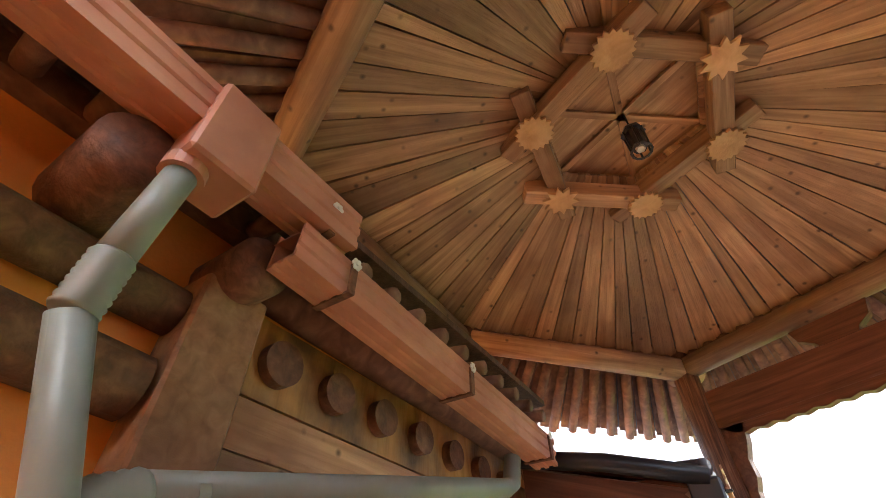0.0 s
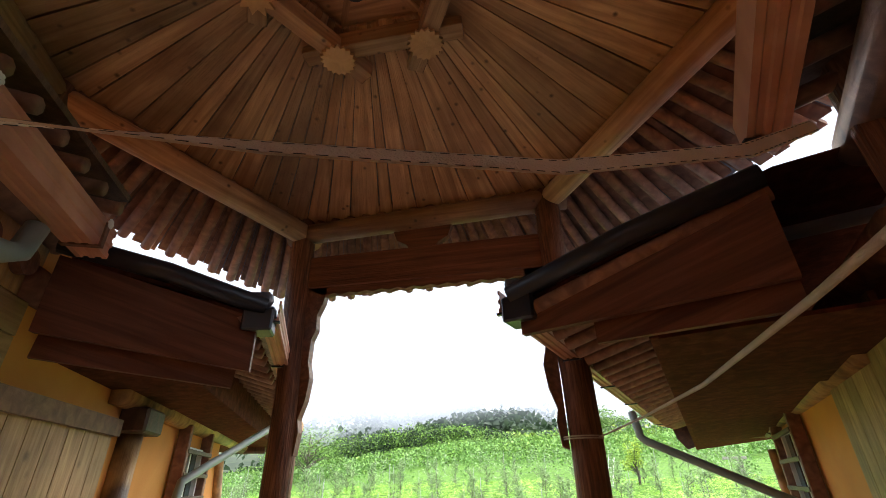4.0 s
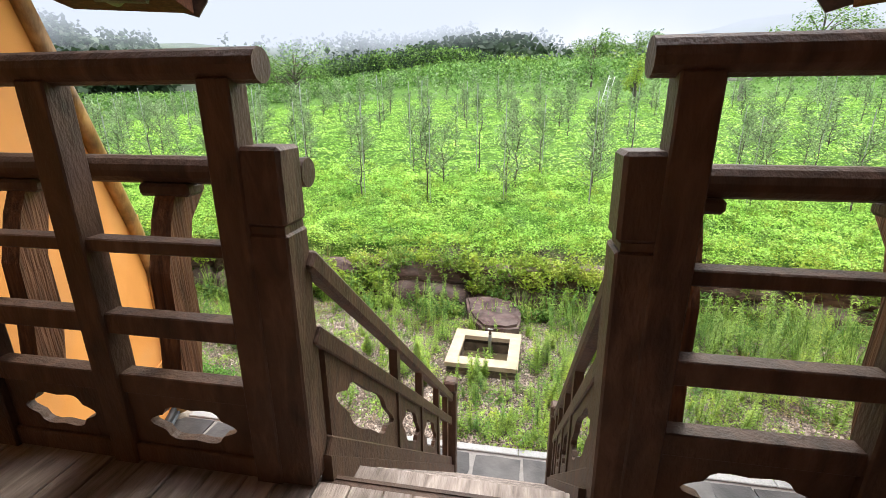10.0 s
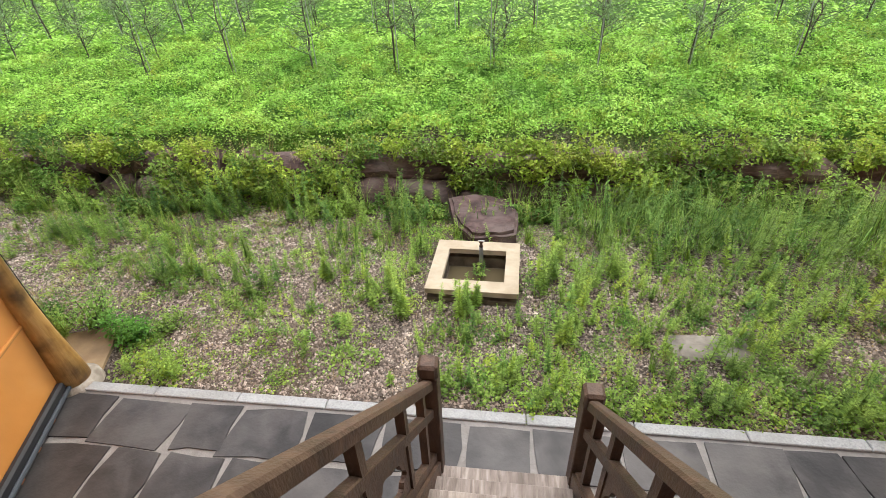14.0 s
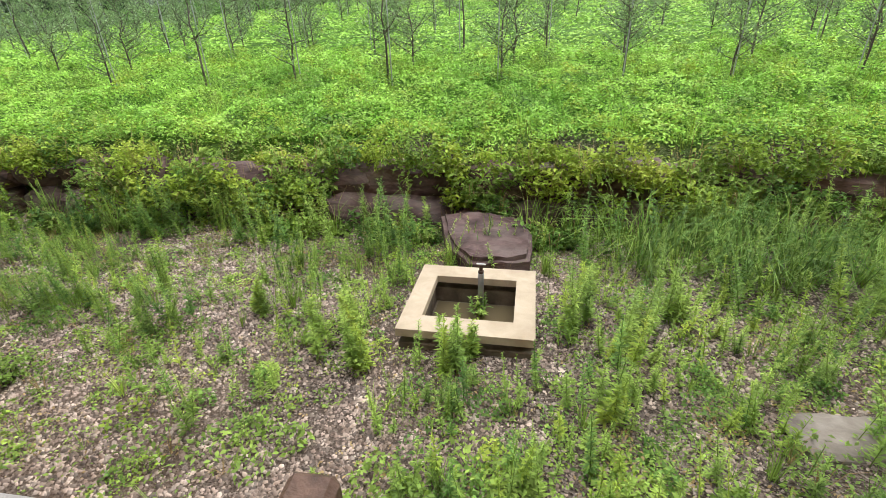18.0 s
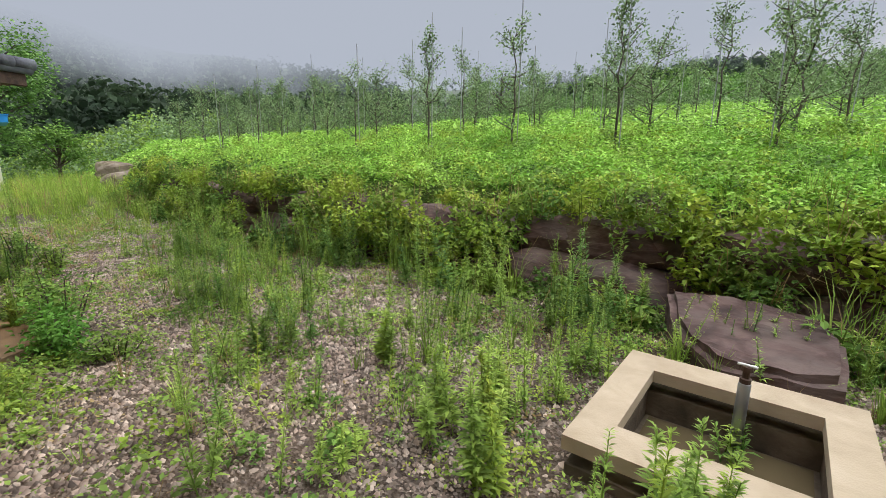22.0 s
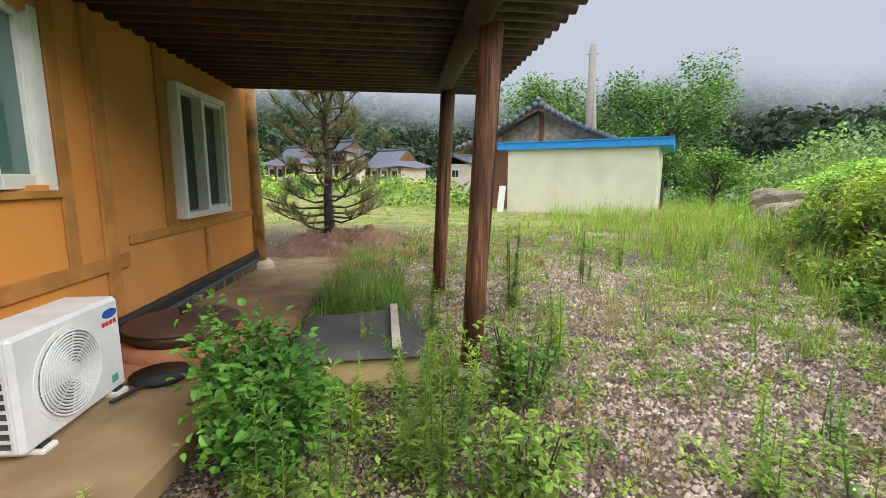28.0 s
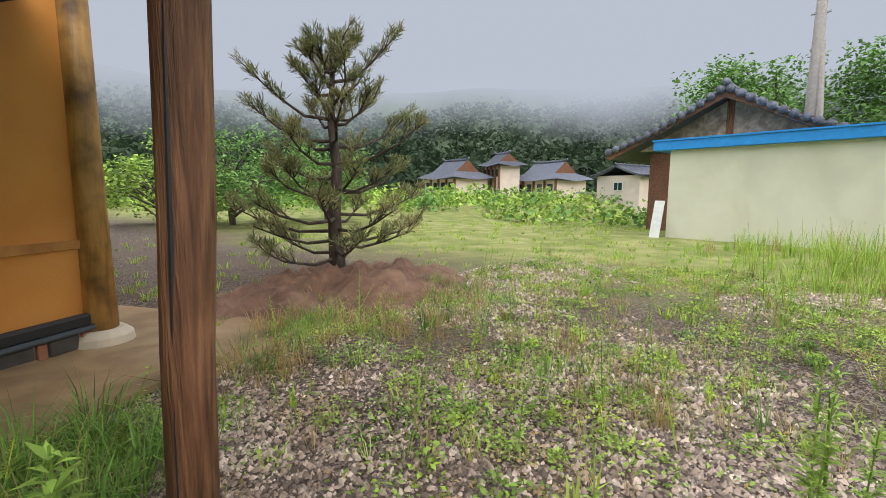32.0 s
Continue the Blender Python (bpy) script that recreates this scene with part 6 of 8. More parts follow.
for j in range(ny_ + 1):
    row = []
    for i in range(nx_ + 1):
        fx, fy = i / nx_, j / ny_
        p0 = Vector((*BXW[0], 0)).lerp(Vector((*BXW[1], 0)), fx)
        p1 = Vector((*BXW[3], 0)).lerp(Vector((*BXW[2], 0)), fx)
        c = (p0.lerp(p1, fy) - Vector((-3.65, 1.7, 0))) * 1.09 + Vector((-3.65, 1.7, 0))
        edge = max(abs(fx - 0.5), abs(fy - 0.5)) * 2
        z = -2.505 + 0.02 * noise.noise(c * 3.0) - 0.05 * max(0, (edge - 0.86) / 0.14)
        row.append(bm.verts.new((c.x, c.y, z)))
    gv.append(row)
for j in range(ny_):
    for i in range(nx_):
        bm.faces.new((gv[j][i], gv[j][i + 1], gv[j + 1][i + 1], gv[j + 1][i]))
ext = bmesh.ops.extrude_face_region(bm, geom=bm.faces[:])
bmesh.ops.translate(bm, vec=(0, 0, -0.012), verts=[v for v in ext["geom"] if isinstance(v, bmesh.types.BMVert)])
bmesh.ops.recalc_face_normals(bm, faces=bm.faces[:])
part("mat", bm, MAT_BLACK, bx, "wrinkled black rubber mat", True)
part("strap", newbeam((-3.20, 1.98, -2.474), (-4.14, 1.95, -2.474), 0.055, 0.012), STRAP, bx, "pale tie strap")

# ---------- basin, slab rock and spout ----------
bas = thing("stone_basin", "square sandstone water basin set in the gravel", "basin", pose(-0.255, 5.515, -2.567, 0, 0, -2.2))
# dirty concrete below the rim, with the rim's shade put into its colour
SAND_DARK = material("dirty_shaded_concrete", [(0.075, 0.055, 0.036), (0.13, 0.098, 0.066), (0.21, 0.165, 0.115)], scale=7, rough=(0.8, 0.95), bump=0.3, bump_scale=50, stain=(0.05, 0.045, 0.03), stain_scale=4, spread=0.03)
bm = bmesh.new()
prism(bm, [(-0.585, -0.585), (0.585, -0.585), (0.585, 0.585), (-0.585, 0.585)], 0.0, 0.075, Matrix.Rotation(radians(90), 4, "X"), [[(-0.40, -0.36), (0.40, -0.36), (0.40, 0.36), (-0.40, 0.36)]])
bmesh.ops.bevel(bm, geom=[e for e in bm.edges if e.is_manifold and e.calc_face_angle(0) > 1], offset=0.012, segments=2, affect="EDGES")
part("rim", bm, SAND, bas)
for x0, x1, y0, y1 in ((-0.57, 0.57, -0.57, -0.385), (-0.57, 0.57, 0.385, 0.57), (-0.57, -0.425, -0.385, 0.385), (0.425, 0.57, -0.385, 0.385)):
    part("side", newbox(x0, x1, y0, y1, -0.30, -0.075, bevel=0.006), SAND_DARK, bas, "dirty basin side, darkened in colour as shade under the rim")
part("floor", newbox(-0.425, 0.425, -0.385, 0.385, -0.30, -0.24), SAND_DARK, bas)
part("water", newbox(-0.398, 0.398, -0.358, 0.358, -0.239, -0.23), glass_material("murky_water", (0.14, 0.11, 0.06), 0.04), bas, "shallow murky water")
sp = thing("water_spout", "short grey metal standpipe with a brass tap in the basin", "water pipe", pose(-0.19, 5.78, -2.76))
part("pipe", newtube([(0, 0, -0.05), (0, -0.005, 0.38), (0, -0.005, 0.39)], [0.03, 0.03, 0.024], 12), STEEL, sp, smooth=True)
part("tap", newtube([(0, -0.005, 0.38), (0, -0.005, 0.41), (0, -0.005, 0.415), (0, -0.005, 0.45), (0, -0.005, 0.455), (0, -0.005, 0.48)], [0.026, 0.028, 0.018, 0.018, 0.03, 0.028], 12), CAST_IRON, sp, "rusty brass tap head")
part("tap_handle", newbeam((-0.045, -0.005, 0.485), (0.045, -0.015, 0.485), 0.016, 0.012, bevel=0.003), WHITE_FRAME, sp)
bm = bmesh.new()
o = [(-0.80, 7.6), (-0.35, 7.75), (0.24, 7.55), (0.36, 7.1), (0.31, 6.45), (0.05, 6.33), (-0.35, 6.30), (-0.55, 6.6), (-0.72, 7.1)]
o = [(x, 6.3 + 0.78 * (y - 6.3)) for x, y in o]
top = [bm.verts.new((x + 0.03 * noise.noise(Vector((x, y, 0)) * 4), y, -2.50 + 0.13 * (y - 6.3))) for x, y in o]
bot = [bm.verts.new((x * 1.03, y, -2.9)) for x, y in o]
bm.faces.new(top)
for i in range(len(o)):
    bm.faces.new((top[i], bot[i], bot[(i + 1) % len(o)], top[(i + 1) % len(o)]))
bmesh.ops.bevel(bm, geom=[e for e in bm.edges if all(v in top for v in e.verts)], offset=0.05, segments=2, affect="EDGES")
bmesh.ops.triangulate(bm, faces=bm.faces[:])
bmesh.ops.subdivide_edges(bm, edges=bm.edges[:], cuts=5, use_grid_fill=True)
for v in bm.verts:
    v.co += Vector((0.03 * noise.noise(v.co * 3), 0.03 * noise.noise(v.co * 3 + Vector((9, 0, 0))), 0.028 * noise.noise(v.co * 5) + 0.012 * noise.noise(v.co * 14)))
bmesh.ops.recalc_face_normals(bm, faces=bm.faces[:])
sr = new("slab_rock", mesh_of("slab_rock", bm, ROCK))
tagged(sr, "flat reddish slab rock leaning behind the basin", "rock")
for (x, y, z, sx, sy, sz, lab, mt) in ((2.38, 4.33, -2.69, 0.95, 0.40, 0.12, "flat pale stone half sunk in the weeds", ROCK_PALE), (0.62, 7.85, -1.86, 0.45, 0.3, 0.12, "pale rounded stone on top of the wall", ROCK_PALE),
                                    (-21.3, 10.5, -2.2, 1.5, 1.1, 0.75, "large tan-brown boulder at the edge of the slope", ROCK_TAN), (-19.2, 9.9, -2.35, 1.4, 0.9, 0.62, "large tan-brown boulder at the edge of the slope", ROCK_TAN),
                                    (-16.9, 9.6, -2.4, 1.2, 0.8, 0.5, "large tan-brown boulder at the edge of the slope", ROCK_TAN), (-23.8, 11.0, -2.15, 1.3, 1.1, 0.7, "large tan-brown boulder at the edge of the slope", ROCK_TAN),
                                    (-6.4, 7.7, -2.58, 0.7, 0.5, 0.42, "brown-grey rock at the foot of the wall", ROCK_TAN)):
    r_ = new("boulder", rock_mesh("boulder", int(10 * abs(x)), mt, 3))
    r_.matrix_basis = Matrix.LocRotScale((x, y, z), Euler((0.05, 0.08, 0.12 if x > 0 else 0.4 * x)), (sx, sy, sz))
    tagged(r_, lab, "rock")

# ---------- things on the deck ----------
ch = thing("plastic_chair", "dark grey plastic armchair tipped back beside the fence", "chair", pose(2.02, -0.58, 0.0, 0, 0, -8))
bm = bmesh.new()
prism(bm, [(-0.34, 0.36), (-0.27, 0.62), (-0.16, 0.74), (0.06, 0.66), (0.17, 0.58), (0.26, 0.33), (0.12, 0.29), (-0.2, 0.28)], -0.018, 0.018, Matrix.Rotation(radians(-14), 4, "X"),
      [[(0.04, 0.48), (0.12, 0.47), (0.12, 0.485), (0.04, 0.495)], [(0.04, 0.43), (0.12, 0.42), (0.12, 0.435), (0.04, 0.445)]])
part("backrest", bm, DARK_PLASTIC, ch)
part("seat", newbeam((-0.04, 0.04, 0.36), (0.0, 0.46, 0.46), 0.46, 0.03, bevel=0.012), DARK_PLASTIC, ch)
part("arm", newtube([(-0.20, 0.14, 0.62), (-0.17, 0.17, 0.78), (-0.10, 0.19, 0.82), (0.10, 0.20, 0.79), (0.28, 0.20, 0.74), (0.37, 0.19, 0.66), (0.36, 0.16, 0.55), (0.27, 0.13, 0.47)], [0.03, 0.032, 0.034, 0.034, 0.036, 0.034, 0.03, 0.028], 12), DARK_PLASTIC, ch, smooth=True)
part("front_arm", newtube([(-0.24, 0.30, 0.44), (-0.27, 0.26, 0.60), (-0.29, 0.18, 0.68)], [0.028, 0.03, 0.028], 10), WHITE_PLASTIC, ch, "pale worn edge of the second arm", True)
for (x0, y0, z0), (x1, y1) in (((-0.31, -0.06, 0.38), (-0.40, -0.14)), ((0.06, -0.05, 0.34), (0.16, -0.16)), ((0.24, 0.10, 0.50), (0.44, 0.10)), ((-0.20, 0.36, 0.40), (-0.24, 0.42))):
    part("leg", newbeam((x0, y0, z0), (x1, y1, 0.0), 0.06, 0.045, up=(0, 1, 0), bevel=0.01), DARK_PLASTIC, ch)
cb = thing("cardboard_box", "open empty cardboard box standing by the fence", "box", pose(2.76, -0.66, 0.19, 0, 0, -14))
for x0, x1, y0, y1 in ((-0.18, 0.18, -0.14, -0.13), (-0.18, 0.18, 0.13, 0.14), (-0.18, -0.17, -0.13, 0.13), (0.17, 0.18, -0.13, 0.13)):
    part("side", newbox(x0, x1, y0, y1, 0.0, 0.40), CARDBOARD, cb)
part("bottom", newbox(-0.18, 0.18, -0.14, 0.14, -0.006, 0.0), CARDBOARD, cb)
part("flap", newbeam((-0.17, -0.14, 0.40), (-0.30, -0.14, 0.33), 0.24, 0.006, up=(0, 0, 1)), CARDBOARD, cb)
part("tape", newbox(-0.025, 0.025, -0.1425, -0.1405, 0.02, 0.39), STRAP, cb, "strip of pale parcel tape")
st = thing("crate", "dark plastic crate under the cardboard box", "crate", pose(2.76, -0.66, 0.0, 0, 0, -14))
part("body", newbox(-0.20, 0.20, -0.16, 0.16, 0.0, 0.183, bevel=0.015), DARK_PLASTIC, st)
part("rim", newbox(-0.212, 0.212, -0.172, 0.172, 0.15, 0.172, bevel=0.006), DARK_PLASTIC, st)
tb = thing("black_tub", "round black rubber tub full of cartons and cables", "tub", pose(2.60, -1.27, 0.0))
part("wall", newtube([(0, 0, 0.0), (0, 0, 0.26), (0, 0, 0.28), (0, 0, 0.265), (0, 0, 0.04)], [0.32, 0.39, 0.42, 0.38, 0.31], 32), BLACK, tb, smooth=True)
part("cable", newtube([(0.1, -0.1, 0.26), (0.05, 0.0, 0.36), (-0.05, 0.05, 0.40), (-0.15, 0.0, 0.34), (-0.18, -0.08, 0.26)], 0.006, 6), BLACK, tb)
for i, (x, y, z, a) in enumerate(((0.02, 0.14, 0.21, 8), (0.24, -0.08, 0.19, -24), (-0.14, -0.06, 0.16, 14))):
    c = thing("carton", "flat printed cardboard carton in the tub", "carton", pose(2.60 + x, -1.27 + y, z, 0, 0, a), group="cartons in the tub")
    part("body", newbox(-0.12, 0.12, -0.05, 0.05, -0.145, 0.15, bevel=0.004), WHITE_FRAME if i == 1 else CARDBOARD, c)
    part("print", newbox(-0.09, 0.09, -0.054, -0.0505, 0.02, 0.10), RED_CLAY, c, "printed panel")
bl = thing("grey_bucket", "small dark plastic bucket with a pale grey lid beside the chair", "bucket", pose(2.33, -0.74, 0.0))
part("wall", newtube([(0, 0, 0.0), (0, 0, 0.27)], [0.085, 0.11], 20), DARK_PLASTIC, bl, smooth=True)
part("lid", newtube([(0, 0, 0.27), (0, 0, 0.29), (0, 0, 0.298)], [0.118, 0.118, 0.09], 20), STEEL, bl, "pale grey lid")

# ---------- pine on its earth mound ----------
PX, PY = -13.62, 0.0
bm = bmesh.new()
bmesh.ops.create_grid(bm, x_segments=40, y_segments=30, size=1.0)
for v in bm.verts:
    r = math.hypot(v.co.x, v.co.y)
    k = max(0, 1 - r * r)
    p = Vector((v.co.x * 2.2, v.co.y * 1.5, 0))
    v.co = Vector((p.x, p.y, -0.06 + 0.46 * k * (0.7 + 0.6 * noise.noise(p * 2.0)) + 0.22 * k * noise.noise(p * 7) + 0.10 * k * noise.noise(p * 15)))
mo = new("earth_mound", mesh_of("earth_mound", bm, EARTH, True))
mo.matrix_basis = pose(PX + 0.1, PY + 0.45, -2.80)
tagged(mo, "mound of red earth and dead leaves round the pine", "mound")

pine = thing("pine_tree", "young garden pine with tiered open branches", "tree", pose(PX, PY, -2.75))
rg = random.Random(9)
rs = np.random.RandomState(9)
spine = [Vector((0, 0, -0.15)), Vector((0.0, 0.0, 0.35)), Vector((0.03, 0.0, 0.9)), Vector((-0.02, 0.02, 1.5)), Vector((0.03, -0.01, 2.1)), Vector((0.0, 0.0, 2.7)), Vector((0.02, 0, 3.15))]
part("trunk", newtube(spine, [0.14, 0.105, 0.085, 0.07, 0.05, 0.03, 0.012], 12), BARK_PINE, pine, smooth=True)
heap = Heap()


def needle_tuft(p, d, n, ln):
    pts = np.repeat(np.array(p)[None], n, 0) + rs.normal(size=(n, 3)) * 0.018
    tang = np.array(d)[None] * 0.9 + rs.normal(size=(n, 3)) * 0.55
    tang[:, 2] += 0.25
    heap.add(leaf_quads(rs, pts, ln * 0.75, ln * 1.25, 0.10, 0, tang))


for tier, (z, ln, nb, rise) in enumerate(((0.45, 1.4, 7, 0.10), (0.85, 1.32, 7, 0.16), (1.28, 1.22, 7, 0.24), (1.7, 1.08, 7, 0.34), (2.1, 0.9, 6, 0.46), (2.45, 0.68, 6, 0.6), (2.78, 0.45, 5, 0.8))):
    for k in range(nb):
        a = 2 * math.pi * (k + 0.4 * rg.random()) / nb + tier * 0.6
        L = ln * rg.uniform(0.55, 1.22)
        base = Vector((0.02, 0, z + rg.uniform(-0.16, 0.16)))
        d = Vector((math.cos(a), math.sin(a), 0))
        cps = [base, base + d * L * 0.35 + Vector((0, 0, -0.06 + 0.2 * L * rise)), base + d * L * 0.7 + Vector((rg.uniform(-0.06, 0.06), rg.uniform(-0.06, 0.06), L * rise * 0.5)), base + d * L + Vector((0, 0, L * rise + 0.08))]
        bm = bmesh.new()
        tube(bm, cps, [0.026, 0.02, 0.014, 0.007], 7)
        for j in range(10):
            t = rg.uniform(0.5, 1.0)
            q = cps[int(t * 3)] .lerp(cps[min(3, int(t * 3) + 1)], t * 3 - int(t * 3))
            aa = a + rg.choice((-1, 1)) * rg.uniform(0.4, 1.2)
            dd = Vector((math.cos(aa), math.sin(aa), rg.uniform(0.5, 1.8))).normalized()
            tl = rg.uniform(0.12, 0.32) * (1.1 - 0.4 * t)
            e = q + dd * tl
            tube(bm, [q, e], [0.008, 0.004], 5)
            for f in (0.6, 0.85, 1.0):
                needle_tuft(q.lerp(e, f), dd, 9, 0.115)
        for f in (0.75, 0.85, 0.95, 1.0):
            needle_tuft(cps[2].lerp(cps[3], f), (cps[3] - cps[2]).normalized(), 8, 0.11)
        part("branch", bm, BARK_PINE, pine)
for k in range(8):
    needle_tuft(spine[5].lerp(spine[6], k / 7), Vector((rg.uniform(-0.4, 0.4), rg.uniform(-0.4, 0.4), 1)), 16, 0.12)
piece("needles", heap.mesh("needles", [LEAF_PINE]), pine)


# ---------- broad trees and shrubs ----------
def broad_tree(x, y, z, h, r, n, leaf, seed, label, mat=LEAF_TREE):
    th = thing("broadleaf_tree", label, "tree", pose(x, y, field_z(x, y) - 0.1 if y > 20 else z))
    rg = random.Random(seed)
    rs = np.random.RandomState(seed)
    bm = bmesh.new()
    tube(bm, [(0, 0, -0.3), (0.1, 0, h * 0.25), (0, 0.1, h * 0.55), (0.1, 0, h * 0.85)], [h * 0.035, h * 0.028, h * 0.018, h * 0.006], 10)
    hp = Heap()
    for j in range(26):
        t = rg.uniform(0.25, 0.85)
        a = rg.uniform(0, 6.28)
        rad = r * (0.55 + 0.45 * math.sin(math.pi * min(1, t * 1.05))) * rg.uniform(0.55, 1.05)
        e = Vector((math.cos(a) * rad, math.sin(a) * rad, h * (t + rg.uniform(0.0, 0.18))))
        s = Vector((0.05, 0.05, h * t * 0.7))
        tube(bm, [s, s.lerp(e, 0.5) + Vector((0, 0, 0.05 * h)), e], [h * 0.012, h * 0.008, h * 0.003], 6)
        for c in range(4):
            cc = np.array(e) + np.clip(rs.normal(size=3), -1.2, 1.2) * np.array([r * 0.2, r * 0.2, h * 0.07])
            m = n // 104
            pts = cc + np.clip(rs.normal(size=(m, 3)), -1.4, 1.4) * np.array([r * 0.15, r * 0.15, h * 0.055])
            hp.add(leaf_quads(rs, pts, leaf * 0.6, leaf * 1.2, 0.6, 0.4))
    part("trunk", bm, BARK, th)
    piece("crown", hp.mesh("crown", [mat]), th)
    return th


broad_tree(-41.5, 3.5, -3.6, 9.6, 4.2, 13000, 0.28, 1, "tall leafy green tree behind the grey tiled house")
broad_tree(-41.0, 10.0, -3.6, 9.0, 3.8, 11000, 0.28, 2, "tall leafy green tree behind the grey tiled house")
broad_tree(-26.5, 9.9, -2.8, 2.5, 1.15, 2600, 0.16, 3, "small dark tree at the corner of the shed", LEAF_DARK)
broad_tree(-17.2, -9.6, -3.0, 3.4, 1.9, 4000, 0.16, 4, "spreading green garden tree on the lawn")
broad_tree(-20.5, -9.0, -3.0, 3.2, 1.8, 3600, 0.16, 5, "spreading green garden tree on the lawn")
broad_tree(-15.4, -10.5, -3.0, 2.8, 1.6, 3000, 0.16, 6, "spreading green garden tree on the lawn", LEAF_WEED)
broad_tree(-29.0, 56.0, 1.6, 7.0, 4.2, 4000, 0.24, 7, "dark round tree among the orchard rows", LEAF_DARK)
broad_tree(-44.0, 78.0, 3.0, 9.0, 4.6, 4000, 0.3, 8, "dark round tree at the edge of the orchard", LEAF_DARK)
broad_tree(12.4, 92.0, 7.6, 7.0, 3.6, 3000, 0.4, 10, "round tree on the far ridge", LEAF_DARK)
broad_tree(20.0, 94.0, 7.9, 6.4, 4.0, 3000, 0.4, 11, "round tree on the far ridge", LEAF_DARK)
broad_tree(45.0, 84.0, 7.0, 9.5, 6.0, 3600, 0.4, 12, "round tree on the far ridge", LEAF_DARK)
broad_tree(8.2, 36.1, 1.45, 3.1, 0.85, 1500, 0.15, 13, "bright yellow-green young tree on the slope", LEAF_YEL)
broad_tree(7.3, 53.9, 3.5, 3.6, 1.5, 1800, 0.2, 14, "small green tree on the slope", LEAF_TREE)
ld = thing("white_ladder", "white ladder leaning among the orchard trees", "ladder", pose(5.9, 35.2, field_z(5.9, 35.2) - 0.05, -10, 14, 0))
for x in (-0.2, 0.2):
    part("rail", newbox(x - 0.03, x + 0.03, -0.02, 0.02, -0.1, 2.2), WHITE_FRAME, ld)
for i in range(7):
    part("rung", newbox(-0.17, 0.17, -0.015, 0.015, 0.2 + 0.3 * i, 0.24 + 0.3 * i), WHITE_FRAME, ld)
tp = thing("concrete_stand", "pale concrete post with a short cross bar on the slope", "post", pose(16.2, 37.8, field_z(16.2, 37.8)))
part("post", newbox(-0.17, 0.17, -0.15, 0.15, -0.2, 1.45, bevel=0.02), MORTAR, tp)
part("cross_bar", newbox(-1.15, 0.55, -0.12, 0.12, 1.45, 1.65, bevel=0.02), MORTAR, tp)

# bush beside the air conditioner, single tall weeds, grass by the slab
def leafy_bush(m, h, r, n, leaf, seed, label, mat=LEAF_WEED):
    th = thing("leafy_bush", label, "bush", m)
    rs = np.random.RandomState(seed)
    bm = bmesh.new()
    hp = Heap()
    for k in range(11):
        a = rs.uniform(0, 6.28)
        q = np.sqrt(rs.uniform()) * r
        e = Vector((q * math.cos(a), q * math.sin(a), h * rs.uniform(0.55, 1.0)))
        tube(bm, [(0.3 * e.x, 0.3 * e.y, -0.05), (0.7 * e.x, 0.7 * e.y, e.z * 0.55), e], [0.009, 0.006, 0.003], 6)
        m_ = n // 11
        t = rs.uniform(0.25, 1.05, m_)[:, None]
        pts = np.array([0.5 * e.x, 0.5 * e.y, 0])[None] * (1 - t) + np.array(e)[None] * t + rs.normal(size=(m_, 3)) * 0.06
        hp.add(leaf_ovals(rs, pts, leaf * 0.6, leaf * 1.25, 0.72, 0.6))
    part("stalk", bm, BARK, th)
    piece("leaves", hp.mesh("leaves", [mat]), th)
    return th


leafy_bush(ML @ pose(-2.62, 1.36, -2.74), 0.5, 0.36, 1900, 0.052, 1, "bright green leafy weed bush beside the slab", LEAF_BUSH)
leafy_bush(ML @ pose(-2.82, 1.22, -2.74), 0.66, 0.24, 1000, 0.052, 2, "bright green leafy weed bush by the rubber mat", LEAF_BUSH)
leafy_bush(ML @ pose(-0.1, 1.0, -2.66), 0.50, 0.28, 900, 0.04, 3, "dark leafy shrub beside the slab corner", LEAF_DARK)
leafy_bush(ML @ pose(-0.75, 1.18, -2.68), 0.35, 0.26, 700, 0.038, 4, "dark leafy shrub beside the slab corner", LEAF_DARK)
leafy_bush(pose(-4.22, 3.88, -2.74), 0.46, 0.27, 1300, 0.042, 7, "leafy green bush at the foot of the log corner post", LEAF_BUSH)
leafy_bush(pose(-3.92, 4.2, -2.74), 0.26, 0.22, 700, 0.036, 8, "low leafy bush beside the slab corner", LEAF_WEED)
leafy_bush(ML @ pose(-3.0, 2.7, -2.76), 0.55, 0.2, 600, 0.042, 5, "upright leafy weeds at the canopy post", LEAF_DARK)
leafy_bush(ML @ pose(-2.2, 2.5, -2.74), 0.34, 0.2, 420, 0.045, 6, "pale leafy weed near the mat", LEAF_WEED)
rs = np.random.RandomState(77)
